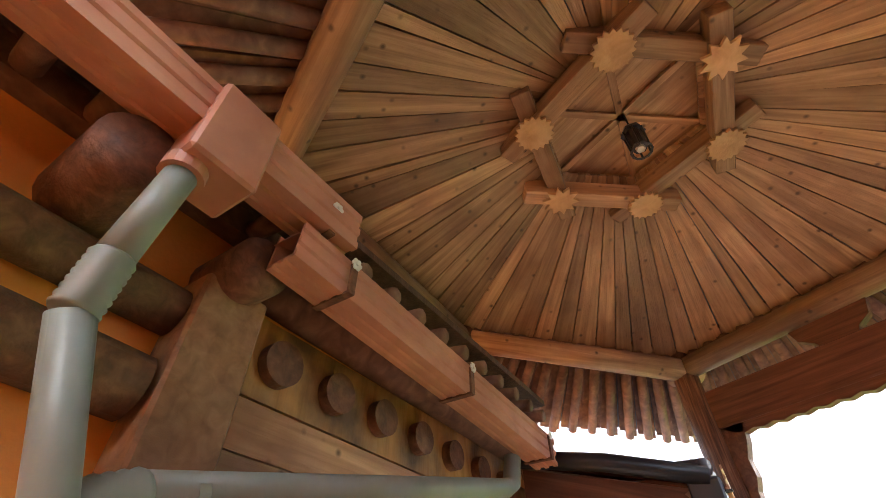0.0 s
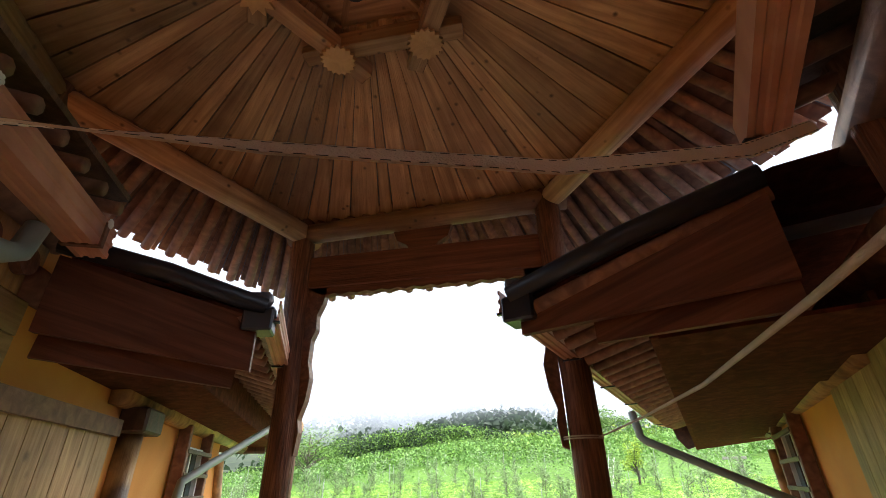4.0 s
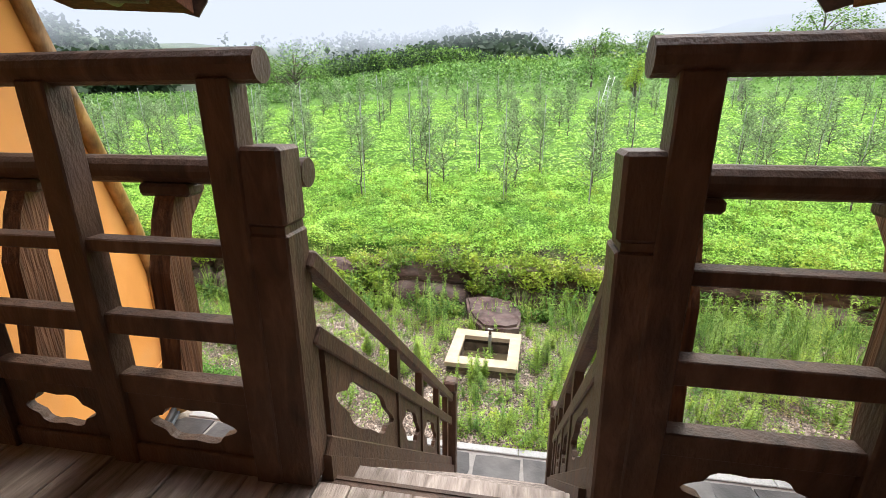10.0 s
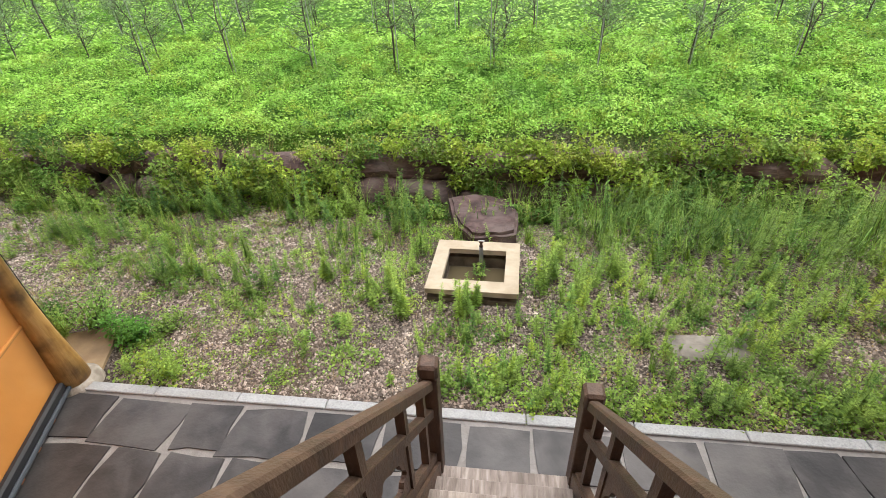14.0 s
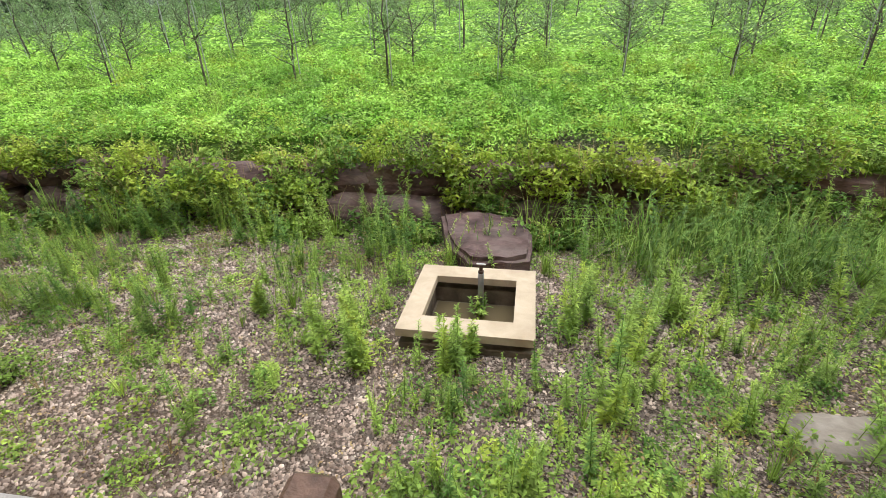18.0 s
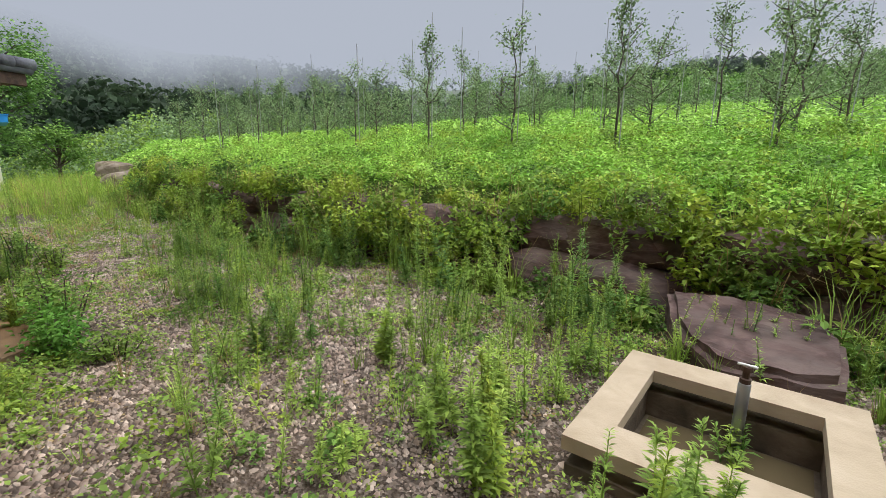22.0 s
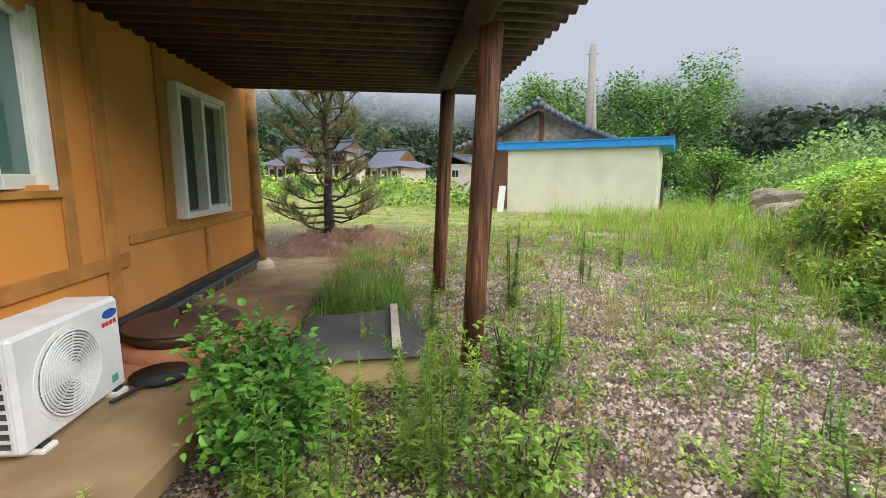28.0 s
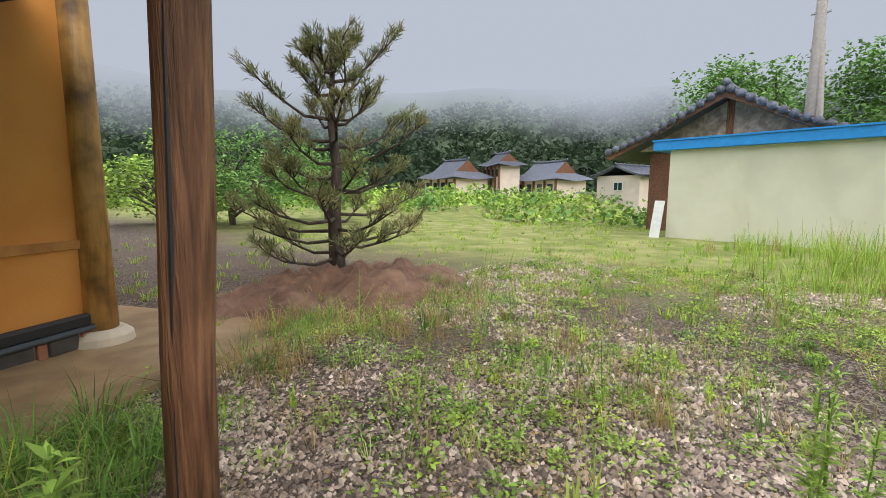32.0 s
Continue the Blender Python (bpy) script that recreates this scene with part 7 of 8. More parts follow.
for (x, y, h, nl) in ((-9.85, 4.22, 1.0, 170), (-9.1, 3.7, 0.55, 90), (-7.3, 4.3, 0.75, 130), (-8.75, 4.75, 0.6, 100), (-11.3, 4.9, 0.8, 120), (-12.4, 5.4, 0.9, 120), (-5.0, 3.9, 0.5, 90), (-6.8, 6.0, 0.7, 110), (-3.6, 5.6, 0.55, 90)):
    hp = Heap()
    for j in range(3):
        hp.add(weed(rs, np.array([rs.normal() * 0.04, rs.normal() * 0.04, 0.0]), h * rs.uniform(0.75, 1.0), nl, 0.075, 0.06))
    o = thing("tall_weed", "single tall feathery green weed in the gravel", "weed", pose(x, y, ground_z(x, y) - 0.01), group="tall weeds")
    piece("leaves", hp.mesh("leaves", [LEAF_WEED]), o)
    part("stem", newtube([(0, 0, -0.03), (0.01, 0.005, h * 0.5), (0.02, -0.01, h * 0.9)], [0.007, 0.005, 0.002], 6), LEAF_DARK, o)
heap = Heap()
for i in range(52):
    u_, v_ = rs.uniform(4.5, 6.1), rs.uniform(1.25, 2.05)
    p = ML @ Vector((-u_, v_, 0))
    heap.add(blades(rs, np.array([p.x, p.y, -2.77]), 44, rs.uniform(0.25, 0.48), 0.28, 0.007, 1.2), 0)
    if rs.uniform() < 0.35:
        heap.add(blades(rs, np.array([p.x, p.y, -2.77]), 9, rs.uniform(0.42, 0.66), 0.25, 0.004, 0.9), 1)
for i in range(170):
    a, q = rs.uniform(0, 6.28), np.sqrt(rs.uniform())
    x, y = -12.6 + 1.9 * q * math.cos(a), 1.6 + 0.9 * q * math.sin(a)
    if on_slab(x, y):
        continue
    heap.add(blades(rs, np.array([x, y, ground_z(x, y)]), 20, rs.uniform(0.14, 0.3), 0.3, 0.006, 1.0), 1 if rs.uniform() < 0.5 else 0)
for i in range(500):
    x, y = rs.uniform(-13, -5), rs.uniform(2.2, 7.2)
    if in_house(x, y) or on_slab(x, y) or not off_path(x, y, 0.25):
        continue
    if noise.noise(Vector((x * 0.5, y * 0.5, 12))) < 0.05:
        continue
    heap.add(blades(rs, np.array([x, y, ground_z(x, y)]), 16, rs.uniform(0.08, 0.28), 0.2, 0.005, 0.9), 1 if rs.uniform() < 0.55 else 0)
sg = new("seeding_grass", heap.mesh("seeding_grass", [LEAF_DARK, LEAF_DRY]))
tagged(sg, "rank green and dry seeding grass beside the slab", "grass", kind="stuff")

# ---------- buildings to the west ----------
def tiled_roof(parent, x0, x1, y0, y1, z0, z1, ridge, nrib):
    """A gabled tile roof with its ridge along x at y = ridge, ribs of round tiles, and capped edges."""
    bm = bmesh.new()
    e = [Vector((x0, y0, z0)), Vector((x1, y0, z0)), Vector((x1, ridge, z1)), Vector((x0, ridge, z1)), Vector((x1, y1, z0)), Vector((x0, y1, z0))]
    sag = 0.10 * (z1 - z0)
    def half(a, b, c, d):
        n = 6
        prev = None
        for i in range(n + 1):
            t = i / n
            dz = Vector((0, 0, -sag * math.sin(math.pi * t)))
            cur = [bm.verts.new(a.lerp(d, t) + dz), bm.verts.new(b.lerp(c, t) + dz)]
            cur += [bm.verts.new(v.co - Vector((0, 0, 0.14))) for v in cur]
            if prev:
                bm.faces.new((prev[0], prev[1], cur[1], cur[0]))
                bm.faces.new((prev[2], cur[2], cur[3], prev[3]))
                bm.faces.new((prev[0], cur[0], cur[2], prev[2]))
                bm.faces.new((prev[1], prev[3], cur[3], cur[1]))
            prev = cur
    half(e[0], e[1], e[2], e[3])
    half(e[4], e[5], e[3], e[2])
    part("roof_body", bm, TILE_ROOF, parent)
    bm = bmesh.new()
    for i in range(nrib + 1):
        x = x0 + (x1 - x0) * i / nrib
        for yy in (y0, y1):
            ps = []
            for k in range(5):
                t = k / 4
                ps.append((x, yy + (ridge - yy) * t, z0 + (z1 - z0) * t - sag * math.sin(math.pi * t) + 0.05))
            tube(bm, ps, 0.075, 6)
    part("tile_ribs", bm, TILE_ROOF, parent, smooth=True)
    bm = bmesh.new()
    tube(bm, [(x0 - 0.1, ridge, z1 + 0.22), (x0 + 0.4, ridge, z1 + 0.12), (x1 - 0.4, ridge, z1 + 0.12), (x1 + 0.1, ridge, z1 + 0.22)], 0.13, 8)
    part("ridge_tiles", bm, TILE_ROOF, parent, smooth=True)


gh = thing("tiled_house", "old house with a grey tiled gable roof and timber gable", "house", pose(-29.6, 2.6, 0, 0, 0, 172))
part("wall", newbox(0.5, 8.0, -2.9, 2.9, -3.4, 0.1), W_BEAM, gh, "dark timber walls in shade")
tiled_roof(gh, -0.5, 8.8, -4.4, 4.4, 0.05, 2.2, 0.0, 34)
bm = bmesh.new()
prism(bm, [(-3.3, 0.2), (3.3, 0.2), (0, 1.95)], 0, 0.1, Matrix.Translation((0.45, 0, 0)) @ Matrix.Rotation(radians(90), 4, "Z"))
part("gable", bm, W_GREY, gh, "weathered timber gable")
for sy in (-1, 1):
    part("barge_board", newbeam((-0.48, sy * 4.3, -0.06), (-0.48, 0, 2.02), 0.06, 0.26), W_BEAM, gh)
    bm = bmesh.new()
    for i in range(14):
        p = Vector((-0.52, sy * 4.4, 0.1)).lerp(Vector((-0.52, 0, 2.22)), (i + 0.5) / 14) + Vector((0, 0, -0.2 * math.sin(math.pi * (i + 0.5) / 14)))
        tube(bm, [p + Vector((-0.10, 0, 0.03)), p + Vector((0.3, 0, 0.03))], 0.15, 8)
    part("verge_tiles", bm, TILE_ROOF, gh, smooth=True)
part("gable_post", newbox(0.30, 0.42, -0.12, 0.12, 0.2, 1.9), W_POST, gh)
po = thing("concrete_pole", "grey concrete utility pole behind the house", "utility pole", pose(-32.65, 5.0, 0))
part("shaft", newtube([(0, 0, -3.6), (0, 0, 5.7)], [0.26, 0.17], 12), MORTAR, po, smooth=True)
part("second_shaft", newtube([(0.25, 0.5, -3.6), (0.05, 0.12, 4.2)], [0.16, 0.10], 10), MORTAR, po, smooth=True)
part("cross_arm", newbox(-0.05, 0.05, -0.3, 0.3, 5.2, 5.27), STEEL, po)

pk = thing("pink_house", "two-storey pale pink rendered house with a low tiled roof", "house", pose(-59.5, -10.3, 0, 0, 0, 163))
part("wall", newbox(0.0, 6.5, -2.55, 2.55, -5.2, 0.3), PINK_WALL, pk)
tiled_roof(pk, -0.5, 7.0, -3.1, 3.1, 0.25, 1.35, 0.0, 16)
part("string_course", newbox(-0.04, 0.0, -2.55, 2.55, -2.35, -2.2), PINK_WALL, pk)
for y, z0, z1, w, lab in ((-0.1, -1.35, -0.35, 0.55, "upper window"), (-1.9, -4.4, -3.3, 0.3, "lower window")):
    w_ = part("window", newbox(-0.05, -0.01, y - w, y + w, z0, z1), WHITE_FRAME, pk)
    part("pane", newbox(-0.07, -0.052, y - w + 0.08, y - 0.04, z0 + 0.1, z1 - 0.1), GLASS, w_)
    part("pane", newbox(-0.07, -0.052, y + 0.04, y + w - 0.08, z0 + 0.1, z1 - 0.1), GLASS, w_)
part("doorway", newbox(-0.06, -0.01, 0.35, 1.0, -5.1, -3.35), GLASS, pk, "dark open doorway")
part("lean_to", newbox(0.5, 4.0, 2.55, 5.2, -5.2, -1.6), W_GREY, pk)
part("lean_to_roof", newbox(0.2, 4.2, 2.5, 5.6, -1.6, -1.45), KERB, pk)


def hip_hall(name, m, w, d, zb, ze, zr, label):
    th = thing(name, label, "hall", m)
    part("wall", newbox(-w / 2 + 0.9, w / 2 - 0.9, -d / 2 + 0.9, d / 2 - 0.9, zb, ze + 0.1), PINK_WALL, th)
    bm = bmesh.new()
    c = [bm.verts.new((sx * w / 2, sy * d / 2, ze + (0.35))) for sx, sy in ((-1, -1), (1, -1), (1, 1), (-1, 1))]
    mids = [bm.verts.new(p) for p in ((0, -d / 2, ze), (w / 2, 0, ze), (0, d / 2, ze), (-w / 2, 0, ze))]
    k = 0.62
    up_ = [bm.verts.new((sx * w / 2 * k, sy * d / 2 * 0.55, ze + (zr - ze) * 0.42)) for sx, sy in ((-1, -1), (1, -1), (1, 1), (-1, 1))]
    r0, r1 = bm.verts.new((-w / 2 * k, 0, zr)), bm.verts.new((w / 2 * k, 0, zr))
    for fv in ((c[0], mids[0], up_[0]), (mids[0], up_[1], up_[0]), (mids[0], c[1], up_[1]), (c[1], mids[1], up_[1]), (mids[1], up_[2], up_[1]), (mids[1], c[2], up_[2]), (c[2], mids[2], up_[2]), (mids[2], up_[3], up_[2]), (mids[2], c[3], up_[3]),
               (c[3], mids[3], up_[3]), (mids[3], up_[0], up_[3]), (mids[3], c[0], up_[0]), (up_[0], up_[1], r1, r0), (up_[2], up_[3], r0, r1)):
        bm.faces.new(fv)
    gx = [bm.faces.new((up_[1], up_[2], r1)), bm.faces.new((up_[3], up_[0], r0))]
    for f in gx:
        f.material_index = 1
    part("roof", bm, [TILE_ROOF, W_BEAM], th)
    bm = bmesh.new()
    tube(bm, [(-w / 2 * k - 0.2, 0, zr + 0.35), (-w / 2 * k + 0.4, 0, zr + 0.1), (w / 2 * k - 0.4, 0, zr + 0.1), (w / 2 * k + 0.2, 0, zr + 0.35)], 0.18, 8)
    part("ridge_tiles", bm, TILE_ROOF, th)
    for i in range(5):
        x = -w / 2 + 0.8 + (w - 1.6) * i / 4
        part("column", newbox(x - 0.13, x + 0.13, -d / 2 + 0.62, -d / 2 + 0.88, zb, ze + 0.1), W_POST, th)
    part("balcony", newbox(-w / 2 + 0.5, w / 2 - 0.5, -d / 2 + 0.3, -d / 2 + 0.9, (zb + ze) / 2 - 0.6, (zb + ze) / 2 - 0.35), W_POST, th)
    for i in range(4):
        x = -w / 2 + 0.95 + (w - 1.9) * (i + 0.5) / 4
        part("window", newbox(x - 0.5, x + 0.5, -d / 2 + 0.86, -d / 2 + 0.9, ze - 1.5, ze - 0.4), GLASS, th)
        part("window", newbox(x - 0.5, x + 0.5, -d / 2 + 0.86, -d / 2 + 0.9, zb + 0.3, zb + 1.5), GLASS, th)
    return th


hip_hall("timber_hall", pose(-66.0, -36.5, 0, 0, 0, 62 + 12), 9.5, 8.0, -5.2, 0.3, 3.2, "far traditional hall with grey tiled roof and dark gable")
hip_hall("timber_hall", pose(-74.5, -25.0, 0, 0, 0, 62 + 8), 10.5, 8.0, -5.2, 0.1, 3.0, "far traditional hall with grey tiled roof and timber columns")
hip_hall("timber_tower", pose(-70.5, -31.0, 0, 0, 0, 64), 6.0, 5.4, -5.2, 2.3, 4.3, "small raised pavilion tower between two halls")

# ---------- wooded hills in fog ----------
FOREST = material("far_forest", [(0.022, 0.04, 0.022), (0.04, 0.065, 0.032), (0.065, 0.095, 0.045)], scale=0.16, detail=9, rough=(0.9, 1.0), bump=1.0, bump_scale=0.5, spread=0)


def hill_z(a, r):
    """Height of the hills by heading (degrees left of north) and distance."""
    west = max(0.0, min(1.0, (a - 42) / 36))
    s = 0.17 + 0.18 * west
    base = -6.0 * west + (1 - west) * (4.0 + 5.0 * math.exp(-((a - 6) / 10) ** 2))
    return base + s * (r - 105) + 5.0 * noise.noise(Vector((a * 0.06, r * 0.012, 0))) * (r - 95) / 60 + 2.0 * noise.noise(Vector((a * 0.3, r * 0.06, 3)))


verts, faces = [], []
angs = steps(-60, 205, 90)
rads = [97, 100, 106, 114, 124, 138, 155, 175, 200, 230, 270]
for a in angs:
    for r in rads:
        verts.append((-r * math.sin(radians(a)), r * math.cos(radians(a)), hill_z(a, r) if r > 98 else -9.0))
nr_ = len(rads)
for i in range(len(angs) - 1):
    for j in range(nr_ - 1):
        faces.append((i * nr_ + j, i * nr_ + j + 1, (i + 1) * nr_ + j + 1, (i + 1) * nr_ + j))
hills = new("backdrop", from_data("backdrop", verts, faces, FOREST, True))
tagged(hills, "dark green wooded hills", "hills", kind="structure")


def on_hill(rs):
    a = rs.uniform(40, 200) if rs.uniform() < 0.88 else rs.normal() * 9 + 9
    r = 104 + 120 * rs.uniform() ** 1.6
    return -r * math.sin(radians(a)), r * math.cos(radians(a)), hill_z(a, r) - 1.0, 3.2, rs.uniform(4.0, 7.0)


FOREST_LEAF = leaf_material("far_forest_leaves", [(0.03, 0.055, 0.028), (0.05, 0.085, 0.042), (0.08, 0.125, 0.06)], spread=0.35, scale=0.05)
forest("hill_forest", 4200, on_hill, 1.0, 2.3, 63, [FOREST_LEAF], "dense dark green forest on the hills", 22)


def ridge_wood(rs):
    """A rounded wood on the ridge: low at its west end, highest in the middle, running out to the east."""
    y = rs.uniform(80, 95)
    x = rs.uniform(-58, -4)
    t = (x + 58) / 54
    h = 2.4 + 3.7 * min(1, t / 0.4) * (1 if t < 0.7 else 1 - 0.9 * (t - 0.7) / 0.3)
    return x, y, land_z(x, y), 1.7, h * rs.uniform(0.75, 1.1)


forest("ridge_wood", 620, ridge_wood, 0.24, 0.5, 64, [FOREST_LEAF, LEAF_DARK], "rounded wood on the far ridge", 110)


def ridge_scrub(rs):
    y = rs.uniform(84, 93)
    x = rs.uniform(-4, 75)
    return x, y, land_z(x, y), 1.4, rs.uniform(1.5, 3.6) * (1 + max(0, x - 20) * 0.025)


forest("ridge_scrub", 330, ridge_scrub, 0.3, 0.7, 66, [LEAF_TREE, LEAF_WEED, LEAF_DARK], "mixed green scrub along the ridge", 40)


def lawn_shrub(rs):
    a = rs.uniform(88, 150)
    r = rs.uniform(30, 62)
    x, y = -r * math.sin(radians(a)), r * math.cos(radians(a))
    return x, y, land_z(x, y), 0.8, rs.uniform(0.5, 1.6)


forest("rough_shrubs", 700, lawn_shrub, 0.15, 0.4, 65, [LEAF_WEED, LEAF_GRASS, LEAF_TREE], "rough green shrubs across the far lawn", 22)


def fog_sheet(name, r, a0, a1, z0, z1, lo, hi, seed):
    """Glowing sheet that paints morning fog before the hills: clear below, sky-white above."""
    m = bpy.data.materials.new(name + "_haze_glow")
    m.use_nodes = True
    n, l = m.node_tree.nodes, m.node_tree.links
    n.clear()
    geo = n.new("ShaderNodeNewGeometry")
    sep = n.new("ShaderNodeSeparateXYZ")
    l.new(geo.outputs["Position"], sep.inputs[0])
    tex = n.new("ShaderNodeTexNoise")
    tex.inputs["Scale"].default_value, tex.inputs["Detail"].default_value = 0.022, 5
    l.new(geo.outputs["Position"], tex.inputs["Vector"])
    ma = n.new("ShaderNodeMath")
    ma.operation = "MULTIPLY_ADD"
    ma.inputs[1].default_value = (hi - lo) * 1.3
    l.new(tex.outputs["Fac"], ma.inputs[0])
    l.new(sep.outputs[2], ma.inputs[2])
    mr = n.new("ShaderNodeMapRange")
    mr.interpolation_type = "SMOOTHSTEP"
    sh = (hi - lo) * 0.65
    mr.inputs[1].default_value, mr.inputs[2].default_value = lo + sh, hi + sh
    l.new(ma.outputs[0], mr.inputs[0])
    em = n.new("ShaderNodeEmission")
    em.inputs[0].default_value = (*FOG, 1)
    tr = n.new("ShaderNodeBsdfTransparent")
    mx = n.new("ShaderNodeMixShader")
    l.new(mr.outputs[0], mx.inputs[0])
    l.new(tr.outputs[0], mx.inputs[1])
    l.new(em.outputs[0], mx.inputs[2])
    out = n.new("ShaderNodeOutputMaterial")
    l.new(mx.outputs[0], out.inputs[0])
    verts, faces = [], []
    an = steps(a0, a1, 60)
    for a in an:
        for z in (z0, z1):
            verts.append((-r * math.sin(radians(a)), r * math.cos(radians(a)), z))
    for i in range(60):
        faces.append((2 * i, 2 * i + 1, 2 * i + 3, 2 * i + 2))
    ob = new("backdrop", from_data(name, verts, faces, m, True))
    ob.visible_shadow = False
    return tagged(ob, "glowing sheet painted as white morning fog over the hills", "fog", kind="structure")


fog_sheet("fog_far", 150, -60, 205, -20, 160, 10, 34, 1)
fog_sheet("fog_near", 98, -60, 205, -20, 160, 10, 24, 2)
# ---------- gravel ----------
rs = np.random.RandomState(7)


def stones(n, x0, x1, y0, y1, lo, hi, name, keep):
    """Loose pebbles: low five-sided broken stones, each turned its own way, half sunk in the ground."""
    P = []
    while len(P) < n:
        x, y = rs.uniform(x0, x1), rs.uniform(y0, y1)
        if keep(x, y):
            P.append((x, y, ground_z(x, y)))
    P = np.array(P)
    s = lo + (hi - lo) * rs.uniform(0, 1, n) ** 1.6
    t = 2 * math.pi * np.arange(5) / 5
    base = np.concatenate([np.stack([np.cos(t), np.sin(t), np.full(5, -0.35)], 1), [(0.0, 0.0, 1.0)]])
    fc = np.array([(k, (k + 1) % 5, 5) for k in range(5)])
    ang = rs.uniform(0, 2 * math.pi, n)
    c, sn = np.cos(ang), np.sin(ang)
    sc = np.stack([s, s * rs.uniform(0.55, 0.95, n), s * rs.uniform(0.5, 0.95, n)], 1)
    v = base[None] * rs.uniform(0.7, 1.25, (n, 6, 1))
    v[:, 5, :2] = rs.uniform(-0.45, 0.45, (n, 2))
    v = v * sc[:, None]
    x, y, z = v[..., 0], v[..., 1], v[..., 2]
    v = np.stack([x * c[:, None] - y * sn[:, None], x * sn[:, None] + y * c[:, None], z], 2) + (P + np.stack([0 * s, 0 * s, s * rs.uniform(0.1, 0.35, n)], 1))[:, None]
    f = (fc[None] + 6 * np.arange(n)[:, None, None]).reshape(-1, 3)
    v = v.reshape(-1, 3)
    me = bpy.data.meshes.new(name)
    me.vertices.add(len(v))
    me.vertices.foreach_set("co", v.ravel())
    me.loops.add(f.size)
    me.loops.foreach_set("vertex_index", f.ravel())
    me.polygons.add(len(f))
    me.polygons.foreach_set("loop_start", np.arange(0, f.size, 3))
    me.polygons.foreach_set("loop_total", np.full(len(f), 3))
    me.materials.append(STONE_GRAVEL)
    me.update(calc_edges=True)
    return tagged(new(name, me), "loose pale pink gravel between the weeds", "gravel", kind="stuff")


def gravel_here(x, y):
    if in_house(x, y, 0.1) or on_slab(x, y) or (abs(x + 0.255) < 0.6 and abs(y - 5.515) < 0.6):
        return False
    if y < 3.28 and x > -4.6:
        return False
    k = noise.noise(Vector((x * 0.45, y * 0.45, 9))) + 0.5 * noise.noise(Vector((x * 1.7, y * 1.7, 4)))
    return rs.uniform() < 0.72 + 1.3 * k - max(0, 0.25 * (y - 6.2)) - max(0, 0.10 * (-x - 12))


stones(66000, -6.5, 3.5, 3.0, 7.6, 0.008, 0.024, "gravel", gravel_here)
stones(64000, -12.5, -6.5, 1.0, 7.8, 0.008, 0.023, "gravel", gravel_here)
stones(8000, 3.5, 6.0, 3.3, 7.0, 0.013, 0.030, "gravel", gravel_here)

stones(20000, -17.5, -12.5, 0.8, 7.5, 0.012, 0.026, "gravel", gravel_here)

# ---------- weeds of the yard ----------
green, dark, yellow, dry = 0, 1, 2, 3
WEED_MATS = [LEAF_WEED, LEAF_DARK, LEAF_YEL, LEAF_DRY]
heap = Heap()
rs = np.random.RandomState(21)
for i in range(1500):
    x, y = rs.uniform(-8.5, 6.0), rs.uniform(3.35, 7.4)
    if in_house(x, y) or on_slab(x, y) or not off_path(x, y) or (-1.0 < x < 0.5 and 4.75 < y < 6.3):
        continue
    if noise.noise(Vector((x * 0.55, y * 0.55, 2))) < rs.uniform(-0.6, 0.35):
        continue
    b = np.array([x, y, ground_z(x, y)])
    k = rs.uniform()
    if k < 0.50:
        for j in range(rs.randint(1, 5)):
            bb = b + np.append(rs.normal(size=2) * 0.06, 0)
            heap.add(weed(rs, bb, rs.uniform(0.16, 0.52), rs.randint(30, 70), rs.uniform(0.035, 0.07)), green if rs.uniform() < 0.75 else (yellow if rs.uniform() < 0.5 else dark))
    elif k < 0.8:
        heap.add(mound(rs, b, rs.uniform(0.08, 0.26), rs.uniform(0.05, 0.16), rs.randint(50, 170), 0.045), green if rs.uniform() < 0.6 else dark)
    elif k < 0.92:
        heap.add(blades(rs, b, rs.randint(14, 40), rs.uniform(0.15, 0.4), 0.12, 0.006), green)
    else:
        heap.add(mound(rs, b, rs.uniform(0.12, 0.3), 0.05, 80, 0.035), dry)
# low creeping cover, litter and thin stalks between the stones
for i in range(9500):
    x, y = rs.uniform(-18.0, 6.0), rs.uniform(1.0, 7.7)
    if y < 3.3 and x > -4.5 or in_house(x, y) or on_slab(x, y) or (-0.9 < x < 0.4 and 4.85 < y < 6.2):
        continue
    k = noise.noise(Vector((x * 0.7, y * 0.7, 2))) + 0.6 * noise.noise(Vector((x * 2.1, y * 2.1, 6)))
    if k < rs.uniform(-0.5, 0.3) + (0.08 if x < -7.5 and y < 5.6 else 0):
        continue
    b = np.array([x, y, ground_z(x, y)])
    q = rs.uniform()
    if q < 0.62:
        heap.add(mound(rs, b, rs.uniform(0.05, 0.2), rs.uniform(0.03, 0.11), rs.randint(24, 70), rs.uniform(0.022, 0.045)), green if rs.uniform() < 0.62 else (dark if rs.uniform() < 0.5 else yellow))
    elif q < 0.78:
        heap.add(mound(rs, b, rs.uniform(0.08, 0.25), 0.02, rs.randint(14, 40), 0.03), dry)
    elif q < 0.9:
        heap.add(blades(rs, b, rs.randint(5, 14), rs.uniform(0.08, 0.3), 0.10, 0.004, 0.9), green if rs.uniform() < 0.6 else dry)
    elif off_path(x, y):
        heap.add(weed(rs, b, rs.uniform(0.18, 0.5), rs.randint(18, 40), rs.uniform(0.03, 0.055), 0.25), green if rs.uniform() < 0.6 else yellow)
